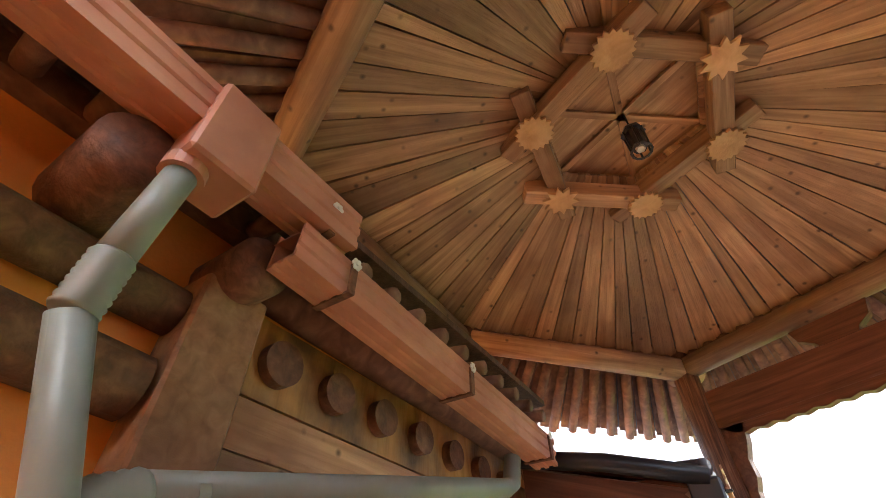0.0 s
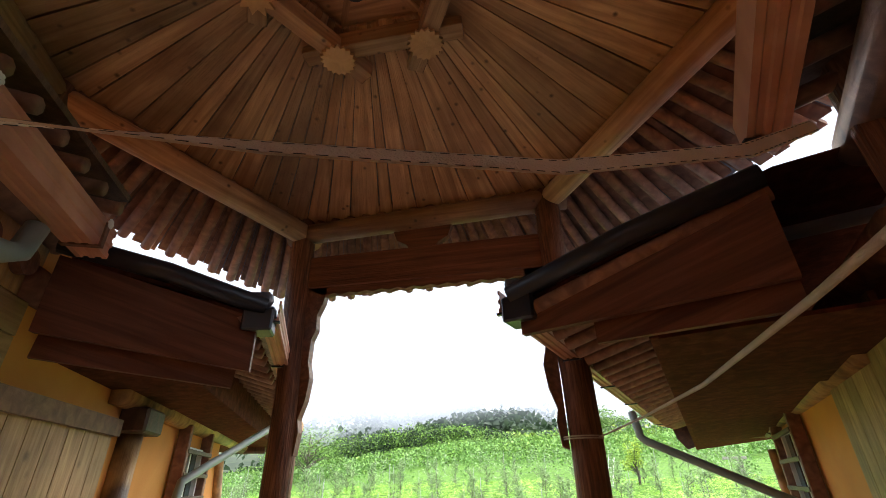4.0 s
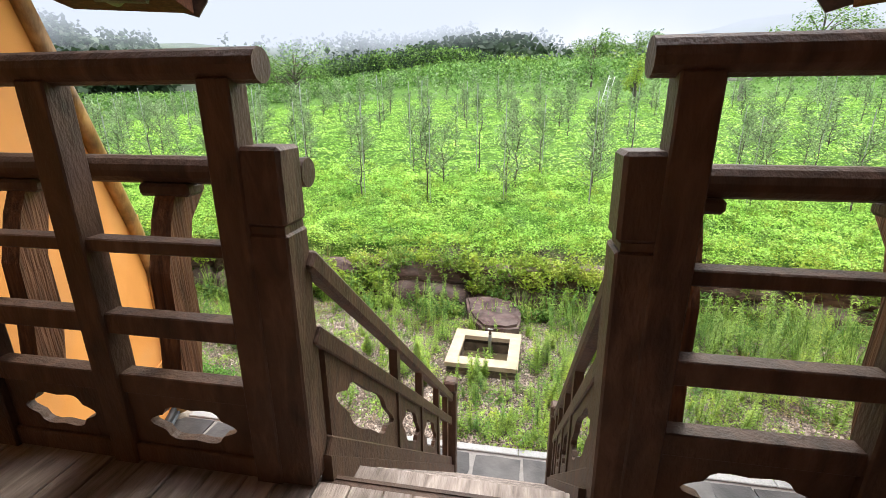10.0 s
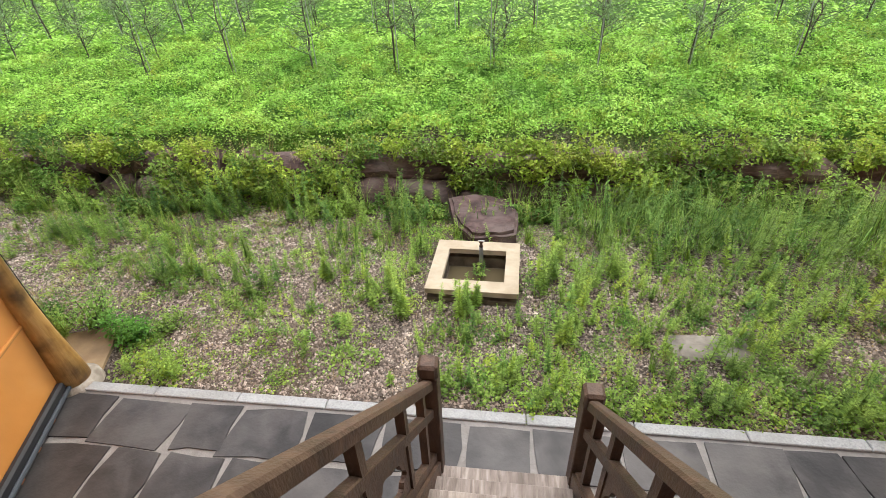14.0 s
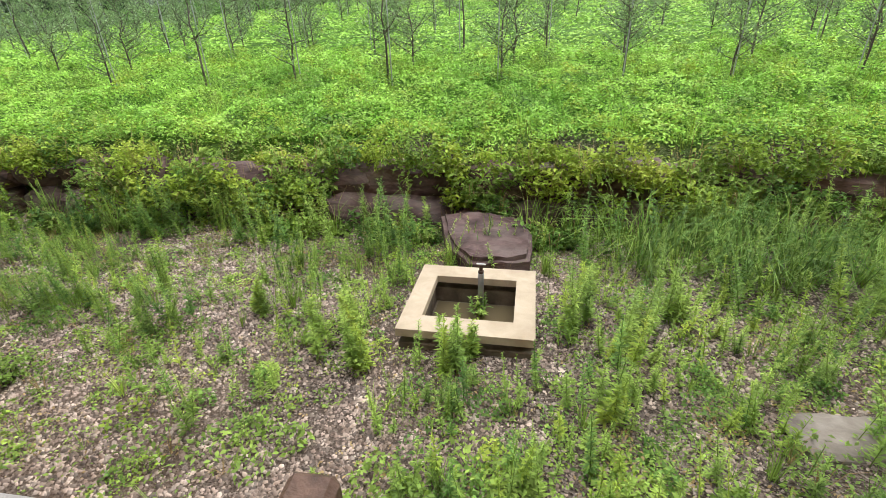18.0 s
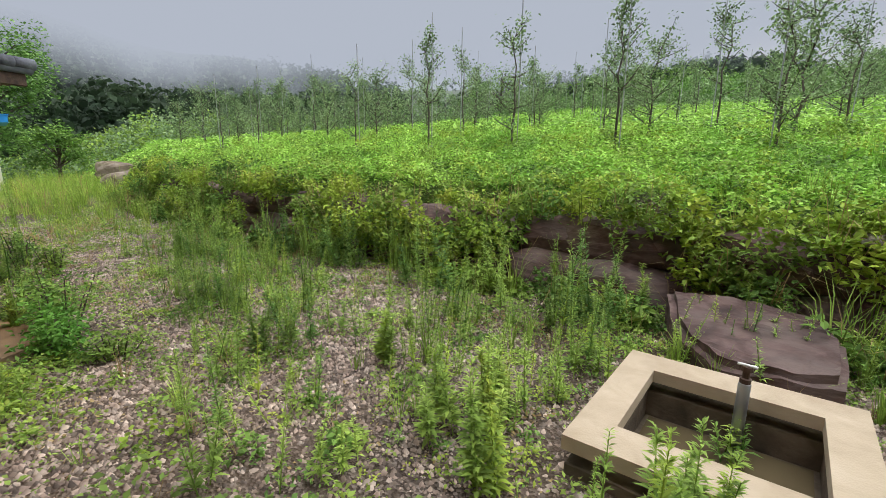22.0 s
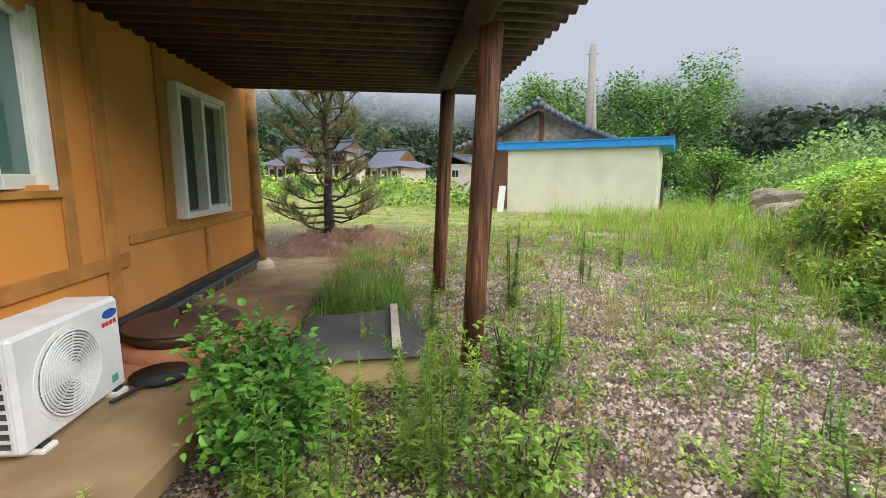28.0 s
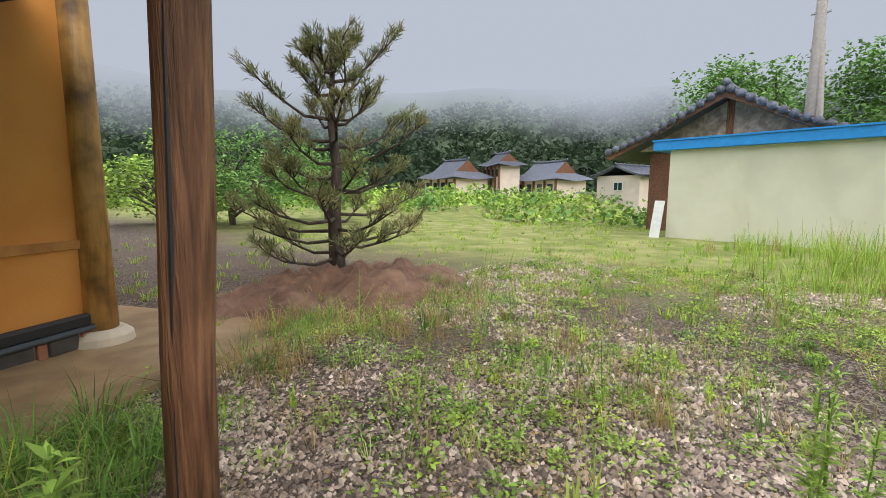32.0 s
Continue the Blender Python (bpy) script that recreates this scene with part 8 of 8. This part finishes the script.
for i in range(2600):     # thin olive and straw-coloured growth over the western gravel
    x, y = rs.uniform(-18.0, -5.5), rs.uniform(1.4, 7.6)
    if in_house(x, y) or on_slab(x, y) or noise.noise(Vector((x * 0.5, y * 0.5, 12))) < rs.uniform(-0.45, 0.3):
        continue
    b = np.array([x, y, ground_z(x, y)])
    if rs.uniform() < 0.6:
        heap.add(blades(rs, b, rs.randint(6, 16), rs.uniform(0.06, 0.22), 0.25, 0.004, 1.1), dry if rs.uniform() < 0.5 else yellow)
    else:
        heap.add(mound(rs, b, rs.uniform(0.08, 0.22), 0.04, rs.randint(16, 40), 0.026), dry if rs.uniform() < 0.35 else (yellow if rs.uniform() < 0.5 else green))
# along the kerb
for cx_, cy_, nn in ((-7.55, 4.3, 4), (-8.15, 4.4, 3), (-6.9, 4.0, 3), (-6.2, 6.1, 8), (-4.6, 5.2, 10), (-7.0, 6.4, 9), (-3.0, 5.0, 8)):
    for j in range(nn):     # leafy stands of mugwort
        b = np.array([cx_ + rs.normal() * 0.14, cy_ + rs.normal() * 0.12, ground_z(cx_, cy_)])
        heap.add(weed(rs, b, rs.uniform(0.3, 0.68), 80, 0.075, 0.16), green if rs.uniform() < 0.7 else dark)
for i in range(170):
    x = rs.uniform(-4.0, 4.2)
    y = 3.33 + abs(rs.normal()) * 0.22
    b = np.array([x, y, ground_z(x, y)])
    if not off_path(x, y, 0.3):
        continue
    if rs.uniform() < 0.6:
        heap.add(mound(rs, b, rs.uniform(0.1, 0.28), rs.uniform(0.08, 0.2), rs.randint(70, 180), 0.05), green if rs.uniform() < 0.75 else yellow)
    else:
        heap.add(weed(rs, b, rs.uniform(0.15, 0.38), 50, 0.06), green)
# tall stand by the east side of the yard
for i in range(60):
    x, y = rs.uniform(2.8, 6.5), rs.uniform(4.2, 7.4)
    b = np.array([x, y, ground_z(x, y)])
    heap.add(weed(rs, b, rs.uniform(0.5, 1.25) * (0.7 + 0.3 * (x > 3.4)), rs.randint(80, 150), 0.085, 0.08), green if rs.uniform() < 0.8 else yellow)
# plants round the basin
for x, y, h in ((0.62, 5.2, 0.75), (0.75, 5.45, 0.6), (1.05, 5.0, 0.8), (1.2, 5.35, 0.55), (-0.35, 4.72, 0.55), (-0.3, 4.8, 0.4), (-1.25, 5.0, 0.65), (-1.35, 5.15, 0.5), (-1.1, 4.7, 0.6), (-1.5, 4.85, 0.45),
                (-2.3, 5.2, 0.4), (0.75, 4.3, 0.5), (1.5, 5.6, 0.6), (0.9, 6.0, 0.5)):
    for j in range(4):
        b = np.array([x + rs.normal() * 0.06, y + rs.normal() * 0.06, ground_z(x, y)])
        heap.add(weed(rs, b, h * rs.uniform(0.7, 1.1), 95, 0.085), green if j else yellow)
for j in range(5):     # growth round the standpipe
    heap.add(weed(rs, np.array([-0.19 + rs.normal() * 0.05, 5.74 + rs.normal() * 0.04, -2.80]), rs.uniform(0.12, 0.3), 24, 0.07, 0.3), dark if j % 2 else green)
heap.add(mound(rs, np.array([-0.2, 5.5, -2.79]), 0.16, 0.02, 40, 0.04), yellow)
for i in range(24):
    x, y = rs.uniform(0.9, 4.2), rs.uniform(4.4, 6.9)
    b = np.array([x, y, ground_z(x, y)])
    h = rs.uniform(0.3, 0.75)
    for j in range(3):
        heap.add(weed(rs, b + np.append(rs.normal(size=2) * 0.07, 0), h * rs.uniform(0.7, 1.1), 55, rs.uniform(0.05, 0.09), 0.22), rs.choice([green, green, dark, yellow]))
weeds = new("yard_weeds", heap.mesh("yard_weeds", WEED_MATS))
tagged(weeds, "upright mugwort and low weeds growing through gravel", "weeds", kind="stuff")

# ---------- western yard: tall grass, weeds by the canopy ----------
heap = Heap()
rs = np.random.RandomState(5)
for i in range(2600):
    x, y = rs.uniform(-26, -6.5), rs.uniform(0.5, 10.5)
    if in_house(x, y) or on_slab(x, y) or not off_path(x, y, 0.5) or (x < -22 and y < 8):
        continue
    lush = max(0.0, min(1.0, (y - 5.9 + 0.33 * (-x - 10)) / 2.8)) * (1 if x < -8 else 0.3)
    if rs.uniform() > 0.10 + 0.9 * lush:
        continue
    b = np.array([x, y, ground_z(x, y)])
    h = 0.10 + 0.62 * lush * rs.uniform(0.5, 1.2)
    heap.add(blades(rs, b, rs.randint(6, 20), h, 0.28, rs.uniform(0.006, 0.012), 0.5), 0 if rs.uniform() < 0.7 else rs.randint(1, 4))
    if rs.uniform() < 0.10 * lush:
        heap.add(weed(rs, b, rs.uniform(0.5, 0.9), 70, 0.08), green)
for i in range(900):
    x, y = rs.uniform(-34, -10), rs.uniform(-8, 7)
    if in_house(x, y) or on_slab(x, y) or (x < -22 and 1 < y < 8):
        continue
    b = np.array([x, y, ground_z(x, y)])
    heap.add(blades(rs, b, 12, rs.uniform(0.06, 0.16), 0.4, 0.014, 0.8), green if rs.uniform() < 0.6 else yellow)
tall = new("tall_grass", heap.mesh("tall_grass", [LEAF_GRASS, LEAF_WEED, LEAF_YEL, LEAF_DRY]))
tagged(tall, "bright green tall grass and weeds in the yard", "grass", kind="stuff")

# ---------- clover on the slope ----------
def slope_cover(name, n, x0, x1, y0, y1, lo, hi, hmax, seed, mats, mat_fn, up=0.5):
    rs = np.random.RandomState(seed)
    x = rs.uniform(x0, x1, n)
    y = y0 + (y1 - y0) * rs.uniform(0, 1, n) ** 1.25
    hp = Heap()
    z = np.empty(n)
    k = np.empty(n)
    for i in range(n):
        z[i] = land_z(x[i], y[i])
        k[i] = noise.noise(Vector((x[i] * 0.9, y[i] * 0.9, 1))) + 0.5 * noise.noise(Vector((x[i] * 2.7, y[i] * 2.7, 4)))
    z += np.clip(0.30 + 0.95 * k, 0.02, 1.2) * hmax * rs.uniform(0.25, 1.0, n)
    mi = mat_fn(k, y, rs)
    for m in range(len(mats)):
        sel = mi == m
        if sel.any():
            hp.add(leaf_quads(rs, np.stack([x, y, z], 1)[sel], lo, hi, 0.7, up), m)
    ob = new(name, hp.mesh(name, mats))
    return tagged(ob, "lush bright green clover covering the slope", "ground cover", kind="stuff")


slope_cover("clover_cover", 150000, -14, 11, 8.3, 14, 0.03, 0.075, 0.32, 3, [LEAF_FIELD, LEAF_WEED, LEAF_YEL],
            lambda k, y, r: np.where(r.uniform(size=len(k)) < 0.10, 1, np.where((y < 9.2) & (r.uniform(size=len(k)) < 0.3), 2, 0)))
slope_cover("clover_cover", 110000, -34, 26, 13, 40, 0.07, 0.16, 0.36, 4, [LEAF_FIELD, LEAF_WEED],
            lambda k, y, r: (r.uniform(size=len(k)) < 0.10).astype(int), 1.1)
slope_cover("clover_cover", 16000, -30, -13, 9.0, 16, 0.08, 0.16, 0.22, 6, [LEAF_FIELD, LEAF_WEED],
            lambda k, y, r: (r.uniform(size=len(k)) < 0.15).astype(int))

heap = Heap()
rs = np.random.RandomState(44)
for i in range(1500):     # grasses and taller weeds standing out of the clover
    x, y = rs.uniform(-13, 10), 8.4 + 6.5 * rs.uniform() ** 1.4
    b = np.array([x, y, land_z(x, y)])
    if rs.uniform() < 0.55:
        heap.add(blades(rs, b, rs.randint(8, 20), rs.uniform(0.2, 0.5), 0.3, 0.007, 0.8), rs.choice([0, 3, 2]))
    else:
        heap.add(mound(rs, b + np.array([0, 0, 0.08]), rs.uniform(0.12, 0.35), rs.uniform(0.15, 0.4), rs.randint(60, 130), 0.07), rs.choice([0, 3, 3, 1, 2]))
tagged(new("slope_weeds", heap.mesh("slope_weeds", [LEAF_WEED, LEAF_DARK, LEAF_YEL, LEAF_FIELD])), "grasses and darker weeds among the clover", "weeds", kind="stuff")

# ---------- dry stone wall, overgrown ----------
swall = thing("stone_wall", "low dry wall of dark red-brown field rocks, overgrown with vines", "retaining wall", kind="structure")
rocks_ = [rock_mesh("rock", s, ROCK) for s in range(6)]
rr = random.Random(12)
x = -15.0
while x < 9.0:
    wy = 8.1 + (min(6.0, (-9 - x) * 0.14) if x < -9 else 0)
    for lvl in range(2):
        w, h = rr.uniform(0.55, 1.2), rr.uniform(0.45, 0.66)
        m = Matrix.LocRotScale((x + rr.uniform(-0.15, 0.15), wy - 0.18 + 0.22 * lvl + rr.uniform(-0.06, 0.06), -2.60 + 0.44 * lvl), Euler((rr.uniform(-0.12, 0.12), rr.uniform(-0.1, 0.1), rr.uniform(-0.3, 0.3))), (w, rr.uniform(0.5, 0.75), h))
        piece("rock", rr.choice(rocks_), swall, m)
    x += rr.uniform(0.5, 0.85)

heap = Heap()
rs = np.random.RandomState(31)


def wall_y(x):
    return 8.1 + (min(6.0, (-9 - x) * 0.14) if x < -9 else 0)


def vine_clump(x, y, z, r, n, mat, lo=0.04, hi=0.095):
    """A hanging cushion of leaves, thickest at its outer skin, with a few bare runners."""
    d = rs.normal(size=(n, 3))
    d /= np.linalg.norm(d, axis=1)[:, None]
    d[:, 1] = -np.abs(d[:, 1])
    q = rs.uniform(0.55, 1.08, n)[:, None] * (1 + 0.25 * np.sin(5 * d[:, :1] + 4 * d[:, 2:]))
    pts = np.array([x, y, z]) + d * q * np.array([r, r * 0.7, r * 0.72])
    pts = pts[pts[:, 2] > -2.74]
    if len(pts):
        heap.add(leaf_ovals(rs, pts, lo, hi, 0.62, 0.35), mat)
    for j in range(rs.randint(1, 4)):
        heap.add(blades(rs, np.array([x + rs.normal() * r * 0.5, y - r * 0.5, max(-2.7, z - r * 0.2)]), 2, rs.uniform(0.3, 0.7), 0.2, 0.006, 1.3), 3)


x = -15.0
while x < 8.5:
    k = noise.noise(Vector((x * 0.8, 0, 7)))
    wy = wall_y(x)
    # shrubs along the top edge
    if rs.uniform() < 0.55:
        r = rs.uniform(0.12, 0.30)
        vine_clump(x, wy + rs.uniform(-0.5, 0.2), -1.84 + rs.uniform(-0.16, 0.10), r, int(720 * r), 2 if rs.uniform() < 0.55 else 0)
    # hanging masses on the face, with gaps where the rock shows
    if k > 0.08 or rs.uniform() < 0.1:
        r = rs.uniform(0.18, 0.42)
        vine_clump(x, wy - 0.36 + rs.uniform(-0.15, 0.1), rs.uniform(-2.45, -2.05), r, int(620 * r), 1 if rs.uniform() < 0.42 else (0 if rs.uniform() < 0.7 else 2))
    # cushions at the foot
    if rs.uniform() < 0.45:
        r = rs.uniform(0.10, 0.28)
        vine_clump(x, wy - 0.72 + rs.uniform(-0.3, 0.2), -2.66 + 0.3 * r, r, int(800 * r), 0 if rs.uniform() < 0.6 else 1)
    x += rs.uniform(0.05, 0.13)
# larger shrubs that break the line of the wall
for i in range(42):
    x = -14.5 + 0.55 * i + rs.uniform(-0.3, 0.3)
    r = rs.uniform(0.28, 0.52)
    up = rs.uniform() < 0.55
    if -1.0 < x < 0.5 and not up:
        continue
    vine_clump(x, wall_y(x) - (0.15 if up else 0.5), (-1.74 if up else -2.3) + rs.uniform(-0.1, 0.12), r, int(1000 * r), 2 if rs.uniform() < 0.42 else rs.randint(0, 2), 0.04, 0.085)
    heap.add(blades(rs, np.array([x, wall_y(x) - 0.3, -1.95]), 10, rs.uniform(0.3, 0.7), 0.5, 0.007, 0.9), 3 if rs.uniform() < 0.5 else 0)
for i in range(85):     # reeds and tall weeds at its foot
    x = rs.uniform(-9, 7)
    b = np.array([x, 7.35 + rs.normal() * 0.18, -2.7])
    if -1.0 < x < 0.3:
        continue
    if rs.uniform() < 0.5:
        heap.add(weed(rs, b, rs.uniform(0.4, 0.85), 90, 0.09), 0)
    else:
        heap.add(blades(rs, b, 26, rs.uniform(0.4, 0.9), 0.3, 0.010, 0.9), 0)
for i in range(46):     # tall leafy weeds before the wall, beside the slab rock
    x = rs.uniform(-3.4, -0.9) if i % 2 else rs.uniform(0.7, 4.6)
    b = np.array([x, rs.uniform(6.5, 7.45), -2.7])
    heap.add(weed(rs, b, rs.uniform(0.45, 1.0), rs.randint(80, 130), rs.uniform(0.06, 0.095), 0.16), 1 if rs.uniform() < 0.6 else 0)
for i in range(26):     # darker stand at the foot of the wall farther west
    x = rs.uniform(-6.2, -3.2)
    b = np.array([x, rs.uniform(6.85, 7.5), -2.7])
    heap.add(weed(rs, b, rs.uniform(0.5, 1.05), rs.randint(80, 130), rs.uniform(0.06, 0.095), 0.16), 1 if rs.uniform() < 0.75 else 0)
for i in range(110):     # drooping reeds east of the slab
    x = rs.uniform(1.2, 6.0)
    b = np.array([x, rs.uniform(6.2, 7.5), -2.7])
    if rs.uniform() < 0.45:
        heap.add(blades(rs, b, rs.randint(12, 34), rs.uniform(0.5, 1.25), 0.35, 0.010, 1.6), 1 if rs.uniform() < 0.5 else 0)
    else:
        heap.add(weed(rs, b, rs.uniform(0.35, 0.9), rs.randint(60, 120), rs.uniform(0.05, 0.09), 0.2), 1 if rs.uniform() < 0.5 else 0)
vines = new("wall_vines", heap.mesh("wall_vines", [LEAF_WEED, LEAF_DARK, LEAF_YEL, LEAF_DRY]))
tagged(vines, "dark vines and yellow-green shrubs over the stone wall", "vines", kind="stuff")

# ---------- apple trees ----------
def tree_parts(seed, h, n_leaf, bushy, leaf=(0.05, 0.09)):
    rs = np.random.RandomState(seed)
    rg = random.Random(seed)
    bm = bmesh.new()
    trunk = [Vector((0, 0, -0.1))]
    for i in range(1, 7):
        trunk.append(Vector((rg.uniform(-0.05, 0.05) * i * 0.4, rg.uniform(-0.05, 0.05) * i * 0.4, h * i / 6.6)))
    tube(bm, trunk, [0.023 * (1 - 0.13 * i) for i in range(7)], 7)
    twigs = []
    nl = 26 if bushy else 20
    for j in range(nl):
        t = rg.uniform(0.14, 0.98)
        k = t * 6
        p = trunk[int(k)].lerp(trunk[min(6, int(k) + 1)], k - int(k))
        a = rg.uniform(0, 2 * math.pi)
        ln = (0.74 if bushy else 0.42) * (1.15 - 0.6 * t) * rg.uniform(0.6, 1.2)
        q = p + Vector((math.cos(a) * ln, math.sin(a) * ln, ln * rg.uniform(0.35, 1.0)))
        mid = p.lerp(q, 0.5) + Vector((0, 0, -0.03))
        tube(bm, [p, mid, q], [0.009, 0.006, 0.003], 5)
        twigs.append((p, q))
    wood = mesh_of("trunk", bm, BARK)
    per = n_leaf // (nl + 3)
    hp = Heap()
    for p, q in twigs + [(trunk[4], trunk[6])] * 3:
        t = rs.uniform(0.05, 1.05, per)[:, None]
        pts = np.array(p)[None] * (1 - t) + np.array(q)[None] * t + rs.normal(size=(per, 3)) * 0.07
        hp.add(leaf_quads(rs, pts, leaf[0], leaf[1], 0.5, 0.1))
    return wood, hp.mesh("crown", [LEAF_APPLE])


KINDS = [tree_parts(1, 2.3, 850, False, (0.04, 0.075)), tree_parts(2, 2.0, 1500, True, (0.04, 0.075)), tree_parts(3, 2.5, 850, False, (0.04, 0.075)), tree_parts(4, 1.9, 1450, True, (0.04, 0.075)), tree_parts(5, 2.2, 900, False, (0.04, 0.075))]
FARK = [tree_parts(11, 2.2, 420, False, (0.065, 0.11)), tree_parts(12, 2.0, 700, True, (0.065, 0.12)), tree_parts(13, 2.4, 460, False, (0.065, 0.11))]
stake_me = mesh_of("stake", newtube([(0.09, 0.03, -0.1), (0.09, 0.03, 2.6)], 0.011, 6), STEEL)
rr = random.Random(3)
protos = []
for kk, (wood, crown_me) in enumerate(KINDS + FARK):
    t = thing("apple_tree", "young staked apple tree with sparse grey-green leaves" if kk in (0, 2, 4, 5, 7) else "bushy young apple tree with grey-green leaves", "tree", group="orchard trees")
    piece("trunk", wood, t)
    piece("crown", crown_me, t)
    if kk in (0, 2, 4, 5):
        piece("stake", stake_me, t, label="thin grey metal stake")
    protos.append(t)
used = [False] * len(protos)
rows_y = [11.25, 12.65, 14.6, 16.5, 19.0, 21.4, 24.0, 27.0, 30.0, 33.5, 37.0]
for j, ry in enumerate(rows_y):
    x0, x1 = -8.0 - ry * 1.0, 4.5 + ry * 0.6
    x = x0
    while x < x1:
        px_, py_ = x + rr.uniform(-0.15, 0.15), ry + rr.uniform(-0.2, 0.2)
        x += (2.12 if j % 2 == 0 else 2.3) * (1 if ry < 18 else 1.15)
        if rr.random() < 0.08 or px_ < -17 and ry < 11.5:
            continue
        near = ry < 17
        k = (rr.choice([0, 2, 4]) if j % 2 == 0 else rr.choice([1, 3])) if near else rr.choice([5, 6, 7])
        s = rr.uniform(0.85, 1.15)
        m = Matrix.LocRotScale((px_, py_, field_z(px_, py_) - 0.02), Euler((0, 0, rr.uniform(0, 6.28))), (s, s, s))
        if used[k]:
            o = copy_thing(protos[k], m)
            o.scale = (s, s, s)
        else:
            protos[k].matrix_basis = m
            used[k] = True

# dense far orchard and wooded hills
def far_row(rs):
    y = rs.uniform(58, 84)
    x = rs.uniform(-95, 62)
    return x, y, land_z(x, y), 1.0, rs.uniform(1.9, 2.7)


def mid_row(rs):
    j = rs.randint(6)
    y = 40.0 + 3.2 * j + rs.normal() * 0.25
    x = rs.uniform(-60, 40)
    return x, y, land_z(x, y), 0.4, rs.uniform(1.7, 2.4)


forest("far_orchard", 520, mid_row, 0.14, 0.3, 60, [LEAF_APPLE, LEAF_TREE], "rows of young orchard trees farther up the slope", 22)
forest("far_orchard", 2500, far_row, 0.25, 0.5, 61, [LEAF_DARK, LEAF_TREE], "dense dark orchard rows on the far slope", 24)


def nw_row(rs):
    y = rs.uniform(11.5, 34)
    x = rs.uniform(-75, -24 - y * 0.3)
    return x, y, land_z(x, y), 0.45, rs.uniform(1.4, 2.3)


forest("far_orchard", 1700, nw_row, 0.12, 0.28, 62, [LEAF_APPLE, LEAF_WEED], "rows of young orchard trees far along the slope", 16)

# ---------- pieces: deck boards, paving stones ----------
rr = random.Random(17)
board_cache = {}


def deck_board(w, ln):
    key = (round(w, 2), round(ln, 1))
    if key not in board_cache:
        board_cache[key] = mesh_of("deck_board", newbox(-key[0] / 2, key[0] / 2, 0, key[1], -0.035, 0.0, bevel=0.005), W_GREY)
    return board_cache[key], key


def lay(x0, x1, y0, y1, keep=None):
    x = x0
    while x < x1 - 0.05:
        w = rr.choice((0.11, 0.13, 0.15))
        me, key = deck_board(w, y1 - y0)
        piece("deck_board", me, deck, pose(x + w / 2, y0, rr.uniform(-0.006, 0.0), 0, 0, rr.uniform(-0.15, 0.15)))
        x += w + 0.006


lay(-2.95, 3.0, -0.60, 0.02)
lay(-1.15, 1.25, -2.8, -0.78)
lay(-1.15, 1.25, -4.9, -2.8)
for s in (-1, 1):
    y = -0.80
    while y > -3.4:
        w = rr.choice((0.12, 0.14))
        x_in = 1.22 if s > 0 else -1.16
        ln = 1.9
        me, key = deck_board(w, ln)
        piece("deck_board", me, deck, Matrix.Translation((x_in + s * 0.0, y, rr.uniform(-0.006, 0))) @ Matrix.Rotation(radians(-90 * s), 4, "Z"))
        y -= w + 0.006
for p, q in (((-1.16, -0.69), (1.25, -0.69)),):
    part("frame_board", newbeam((*p, -0.012), (*q, -0.012), 0.15, 0.05, bevel=0.006), W_GREY, deck)
for p, q in (((-1.2, -0.72), (-2.2, -2.75)), ((1.28, -0.72), (2.3, -2.75))):
    part("frame_board", newbeam((*p, 0.004), (*q, 0.004), 0.14, 0.02, bevel=0.004), W_GREY, deck)

pave = thing("pavement", "dark wet basalt flagstones with pale mortar joints", "paving", kind="structure")
part("mortar_bed", newbox(-4.35, 4.5, -0.4, 3.12, -2.75, -2.548), MORTAR, pave)
rows_ = [3.10, 2.58, 1.98, 1.42, 0.8, 0.2, -0.35]
for j in range(len(rows_) - 1):
    y1, y0 = rows_[j], rows_[j + 1]
    x = -4.3 + 0.2 * (j % 2)
    while x < 4.4:
        w = rr.uniform(0.45, 0.85)
        bm = bmesh.new()
        g = 0.018
        def jt():
            return rr.uniform(-0.045, 0.045)
        out = [(x + g + jt(), y0 + g + jt()), (x + w * 0.5 + jt(), y0 + g + jt() * 0.6), (x + w - g + jt(), y0 + g + jt()), (x + w - g + jt() * 0.5, (y0 + y1) / 2), (x + w - g + jt(), y1 - g - abs(jt())), (x + w * 0.5, y1 - g - abs(jt()) * 0.6), (x + g + jt(), y1 - g - abs(jt())), (x + g + jt() * 0.4, (y0 + y1) / 2)]
        z = -2.532 + rr.uniform(-0.004, 0.004)
        top = [bm.verts.new((px_, py_, z)) for px_, py_ in out]
        low = [bm.verts.new((px_, py_, -2.56)) for px_, py_ in out]
        bm.faces.new(top)
        for i in range(8):
            bm.faces.new((top[i], low[i], low[(i + 1) % 8], top[(i + 1) % 8]))
        bmesh.ops.recalc_face_normals(bm, faces=bm.faces[:])
        part("flagstone", bm, BASALT, pave)
        x += w
x = -4.25
while x < 4.4:
    w = rr.uniform(0.85, 1.0)
    part("kerb_stone", newbox(x + 0.004, min(x + w, 4.45) - 0.004, 3.115, 3.225, -2.75, -2.522, bevel=0.008), KERB, pave)
    x += w
